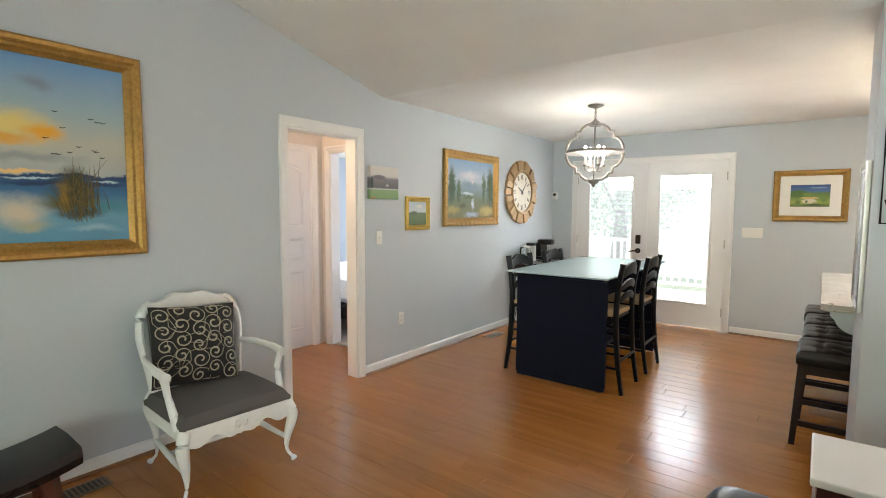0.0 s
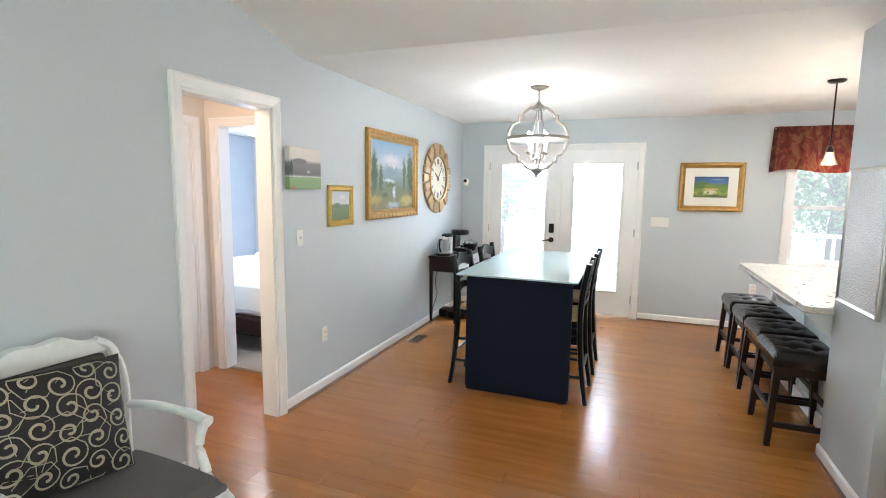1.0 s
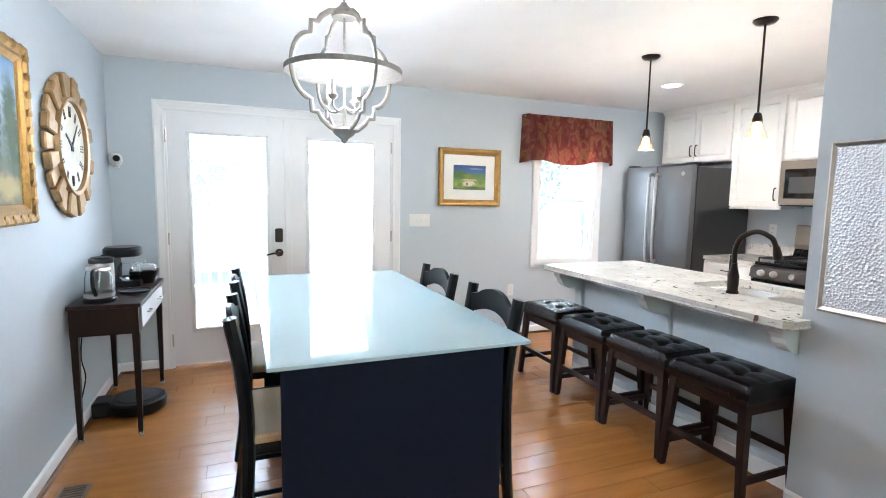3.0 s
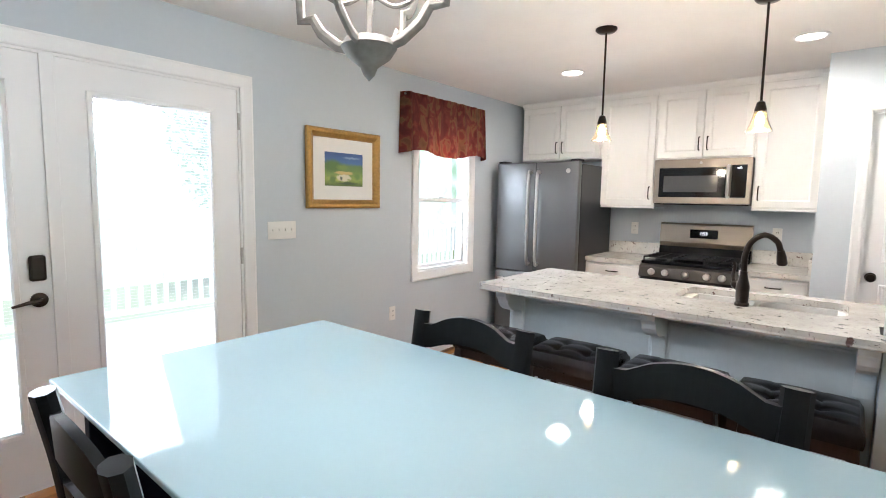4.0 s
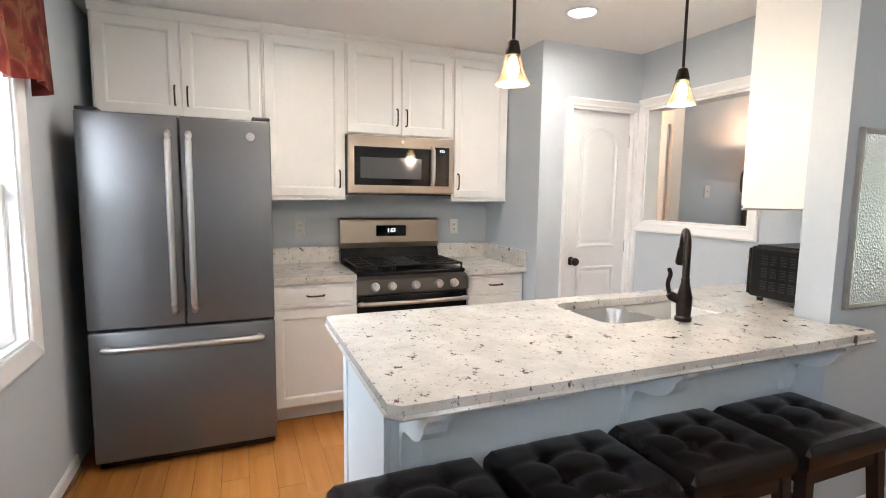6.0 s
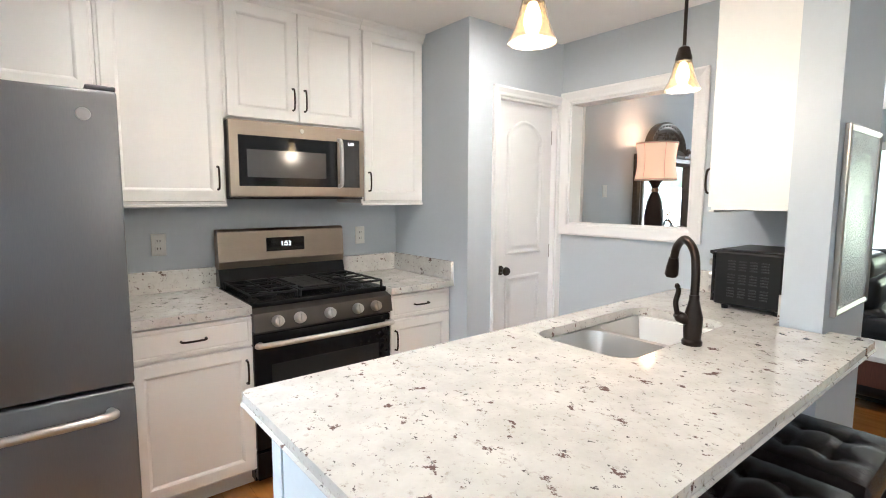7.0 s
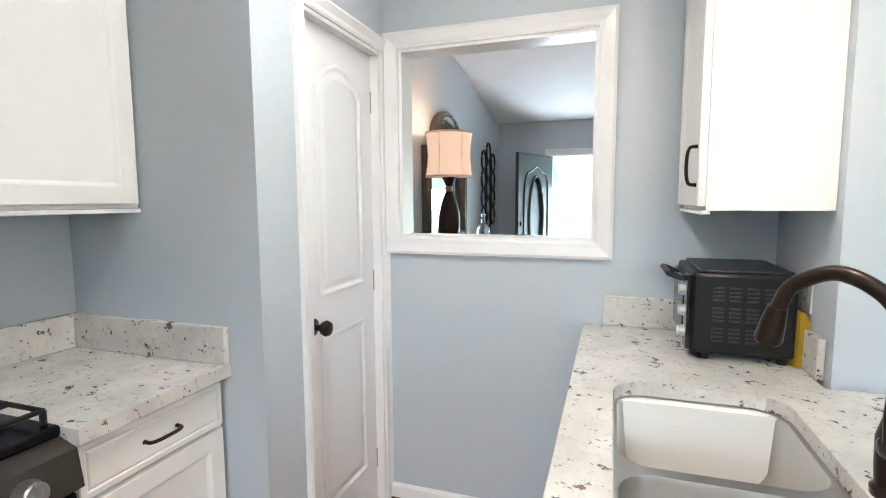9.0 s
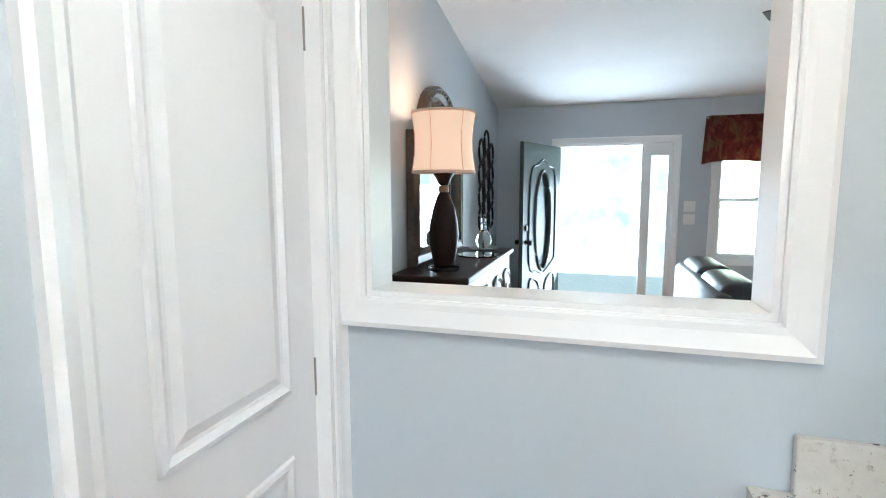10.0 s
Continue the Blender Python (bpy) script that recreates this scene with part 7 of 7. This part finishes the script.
# hinged at the local origin, leaf along +x
W = 0.90
part("leaf", joined(sheet([(0.0, 0.01), (W, 0.01), (W, 1.98), (0.0, 1.98)], [[(W / 2 + 0.17 * math.cos(t), 1.16 + 0.52 * math.sin(t)) for t in [6.283 * j / 32 for j in range(32)]]], -0.022, 0.022)), DOORGREEN, ed)
bpy.data.objects["leaf"].data.transform(Matrix.Rotation(radians(90), 4, "X"))
for y in (-0.024, 0.024):
    part("oval_moulding", tube([(W / 2 + 0.185 * math.cos(t), y, 1.16 + 0.54 * math.sin(t)) for t in [6.283 * j / 40 for j in range(40)]], 0.018, 8, True), DOORGREEN, ed)
    part("panel_moulding", joined(*[tube(smooth_path([(x0, y, 0.18), (x0, y, 0.46), (x0 + 0.05 * s, y, 0.55), (x0 + 0.22 * s, y, 0.47), (x0 + 0.25 * s, y, 0.18), (x0, y, 0.18)], 5), 0.013, 6) for x0, s in ((0.14, 1), (W - 0.14, -1))]), DOORGREEN, ed)
    part("scroll_moulding", tube(smooth_path([(0.14, y, 0.72), (0.14, y, 1.5), (0.2, y, 1.72), (0.32, y, 1.76), (W / 2, y, 1.82), (W - 0.32, y, 1.76), (W - 0.2, y, 1.72), (W - 0.14, y, 1.5), (W - 0.14, y, 0.72), (W / 2 + 0.12, y, 0.62), (W / 2, y, 0.58), (W / 2 - 0.12, y, 0.62), (0.14, y, 0.72)], 4), 0.012, 6), DOORGREEN, ed)
pn = part("oval_glass", prism([(W / 2 + 0.172 * math.cos(t), 1.16 + 0.522 * math.sin(t)) for t in [6.283 * j / 32 for j in range(32)]], "y", -0.006, 0.006), clear("leaded_glass", (0.9, 1.0, 0.98), 0.25, 1.2), ed, "frosted leaded glass")
for y, s in ((-0.03, -1), (0.03, 1)):
    part("lock_set", joined(lathe([(0, 0), (0.03, 0), (0.028, 0.012), (0, 0.014)], 16, (W - 0.07, 0.022 * s, 1.10), Matrix.Rotation(radians(-90 * s), 4, "X")), lathe([(0, 0), (0.03, 0), (0.012, 0.015), (0.012, 0.04), (0.028, 0.05), (0.026, 0.07), (0, 0.075)], 16, (W - 0.07, 0.022 * s, 0.95), Matrix.Rotation(radians(-90 * s), 4, "X"))), BRONZE, ed, "dark bronze lock", True)
sl = thing("window_4", "white sidelight with a narrow glass pane", "window", (1.27, YF - 0.05, 0), 0, kind="structure")
part("frame", B((-0.136, -0.115, -0.04, 0.04, 0, 1.985), (0.065, 0.16, -0.04, 0.04, 0, 1.985), (-0.115, 0.065, -0.04, 0.04, 0, 0.25), (-0.115, 0.065, -0.04, 0.04, 1.87, 1.985)), TRIM, sl)
p = part("pane", B((-0.115, 0.065, -0.004, 0.004, 0.25, 1.87)), GLASS, sl)
p.visible_shadow = False


def recliner(name, place, rz, label, seats=1):
    """A padded leather recliner or sofa; it faces local -y."""
    w = 0.62 * seats
    e = thing(name, label, "sofa" if seats > 1 else "armchair", place, rz)
    part("base", B((-w / 2 - 0.2, w / 2 + 0.2, -0.40, 0.40, 0.05, 0.36), bevel=0.05, seg=3), GREYLEATHER, e, "", True)
    for s in (-1, 1):
        part("arm", B((s * (w / 2 + 0.02), s * (w / 2 + 0.24), -0.46, 0.36, 0.08, 0.62), bevel=0.08, seg=4), GREYLEATHER, e, "", True)
    for k in range(seats):
        x = (k - (seats - 1) / 2) * 0.62
        part("seat_cushion", moved(padded(x - 0.30, x + 0.30, -0.46, 0.22, 0.34, 0.47, [], 0.05, 12), Matrix()), GREYLEATHER, e, "", True)
        for z0, z1, y in ((0.42, 0.66, 0.22), (0.62, 0.87, 0.27), (0.82, 1.02, 0.32)):
            part("back_cushion", B((x - 0.30, x + 0.30, y - 0.10, y + 0.12, z0, z1), bevel=0.075, seg=4), GREYLEATHER, e, "", True)
    part("back_shell", B((-w / 2 - 0.02, w / 2 + 0.02, 0.37, 0.48, 0.10, 0.97), bevel=0.05, seg=3), GREYLEATHER, e, "", True)
    return e


recliner("leather_sofa", (0.86, 1.44, 0), -90, "black leather reclining sofa with rolled padded back", 2)
st = thing("side_table", "small white side table with brown drawer", "side table", (0.88, 2.80, 0))
part("top", B((-0.22, 0.22, -0.22, 0.22, 0.53, 0.56), bevel=0.006), TRIM, st)
part("drawer", B((-0.20, 0.20, -0.20, 0.20, 0.38, 0.529)), MAHOG, st)
for sx in (-1, 1):
    for sy in (-1, 1):
        part("leg", B((sx * 0.19 - 0.018, sx * 0.19 + 0.018, sy * 0.19 - 0.018, sy * 0.19 + 0.018, 0, 0.379)), TRIM, st)


def ceiling_fan(place, label, drop=0.3, wood=DARKWOOD, metal=BRONZE):
    e = thing("ceiling_fan", label, "ceiling fan", place)
    part("canopy", lathe([(0, 0), (0.07, 0), (0.06, -0.04), (0.02, -0.06), (0, -0.06)], 24), metal, e, "", True)
    part("downrod", rod(((0, 0, -0.05), (0, 0, -drop)), r=0.012), metal, e)
    part("motor", lathe([(0, -drop + 0.02), (0.06, -drop + 0.01), (0.13, -drop - 0.04), (0.13, -drop - 0.09), (0.07, -drop - 0.13), (0, -drop - 0.13)], 28), metal, e, "", True)
    for k in range(5):
        b = B((0.14, 0.62, -0.06, 0.06, -0.004, 0.004), bevel=0.003)
        part("blade", moved(b, Matrix.Rotation(radians(72 * k + 40), 4, "Z") @ Matrix.Translation((0, 0, -drop - 0.06)) @ Matrix.Rotation(radians(9), 4, "X")), wood, e)
    part("light_bowl", lathe([(0.11, -drop - 0.13), (0.12, -drop - 0.15), (0.09, -drop - 0.20), (0, -drop - 0.225)], 28), FANLIGHT, e, "glowing glass bowl", True)
    return e


ceiling_fan((0.5, 1.76, 2.94), "bronze ceiling fan with lit bowl in the living room", 0.43)
lamp("living_fan_glow", "POINT", (0.5, 1.76, 2.18), 7, (1.0, 0.92, 0.82), 0.1)
ceiling_fan((-3.98, 5.0, 2.42), "white ceiling fan with lit bowl in the bedroom", 0.12, TRIM, NICKEL)
lamp("bedroom_fan_glow", "POINT", (-3.98, 5.0, 1.98), 14, (1.0, 0.95, 0.9), 0.1)
bd = thing("bed", "low bed with white rumpled bedding", "bed", (-4.2, 5.4, 0))
part("frame", B((-0.8, 0.8, -1.0, 1.0, 0.16, 0.34), bevel=0.02), DARKWOOD, bd)
part("mattress", B((-0.77, 0.77, -0.97, 0.97, 0.345, 0.58), bevel=0.05, seg=3), BEDDING, bd, "", True)
part("duvet", padded(-0.82, 0.82, -1.0, 0.6, 0.40, 0.66, [(-0.3, -0.4), (0.3, 0.1)], 0.07, 20), BEDDING, bd, "white rumpled duvet", True)
for x in (-0.4, 0.4):
    part("pillow", moved(padded(-0.32, 0.32, -0.2, 0.2, 0.0, 0.10, [], 0.06, 14), Matrix.Translation((x, 0.78, 0.60))), BEDDING, bd, "", True)
for x in (-0.7, 0.7):
    for y in (-0.9, 0.9):
        part("leg", B((x - 0.03, x + 0.03, y - 0.03, y + 0.03, 0, 0.16)), DARKWOOD, bd)
framed("bedroom_picture", 0.3, 0.4, (-4.2, 7.9, 1.55), 0, "small framed picture on the bedroom wall", [(0, 0.003), (0, 0.02), (0.02, 0.02), (0.025, 0.006)], PLASTICW, FIELD)
# Unseen warm lamps added to light the vestibule and corridor walls.
lamp("vestibule_glow", "POINT", (-3.1, 2.5, 2.25), 25, (1.0, 0.66, 0.42), 0.1)
lamp("corridor_glow", "POINT", (3.9, 3.1, 2.25), 30, (1.0, 0.70, 0.46), 0.1)


# Invented dome fitting for each of the two added lamps.
def dome(x, y):
    e = thing("ceiling_dome", "small lit ceiling dome, added for an unseen warm source", "ceiling light", (x, y, 2.42))
    part("rim", lathe([(0.12, 0), (0.13, -0.02), (0.115, -0.02), (0.11, 0)], 28), NICKEL, e)
    part("glass", lathe([(0.112, -0.012), (0.09, -0.05), (0, -0.075)], 28), FANLIGHT, e, "glowing glass dome", True)


dome(-3.1, 2.5), dome(3.9, 3.1)

# ---- floor boards ----
PW, PL = 0.1275, 1.22


def board_mesh(length):
    bm = B((0, length - 0.0015, 0, PW - 0.0012, -0.0115, 0.0), bevel=0.0008, seg=1)
    me = bpy.data.meshes.new("plank")
    bm.to_mesh(me)
    bm.free()
    me.materials.append(OAK)
    return me


cache = {}
rnd = random.Random(2)
rest = []
count = 0
y = YF
while y < YB:
    x = -3.74 if y < 4.0 else XW - 0.01
    end = 4.6 if y < 3.6 else XE
    first = True
    off = rnd.uniform(0.25, PL)
    while x < end - 0.02:
        ln = round(min(off if first else PL, end - x), 2)
        first = False
        near = -2.3 < x < 3.0 and y > 1.3
        if near and count < 300:
            if ln not in cache:
                cache[ln] = board_mesh(ln)
            p = new("plank", cache[ln])
            p.parent = floor
            p.location = (x, y, 0)
            count += 1
        else:
            rest.append((x, y, ln))
        x += ln
    y += PW
verts, faces = [], []
for x, y, ln in rest:
    i = len(verts)
    x1, y1 = x + ln - 0.0015, y + PW - 0.0012
    verts += [(x, y, -0.0115), (x1, y, -0.0115), (x1, y1, -0.0115), (x, y1, -0.0115), (x, y, 0), (x1, y, 0), (x1, y1, 0), (x, y1, 0)]
    faces += [(i + 4, i + 5, i + 6, i + 7), (i, i + 1, i + 5, i + 4), (i + 1, i + 2, i + 6, i + 5), (i + 2, i + 3, i + 7, i + 6), (i + 3, i, i + 4, i + 7)]
me = bpy.data.meshes.new("far_planks")
me.from_pydata(verts, [], faces)
me.materials.append(OAK)
far = new("far_planks", me)
far.parent = floor
tagged(far, kind="stuff")
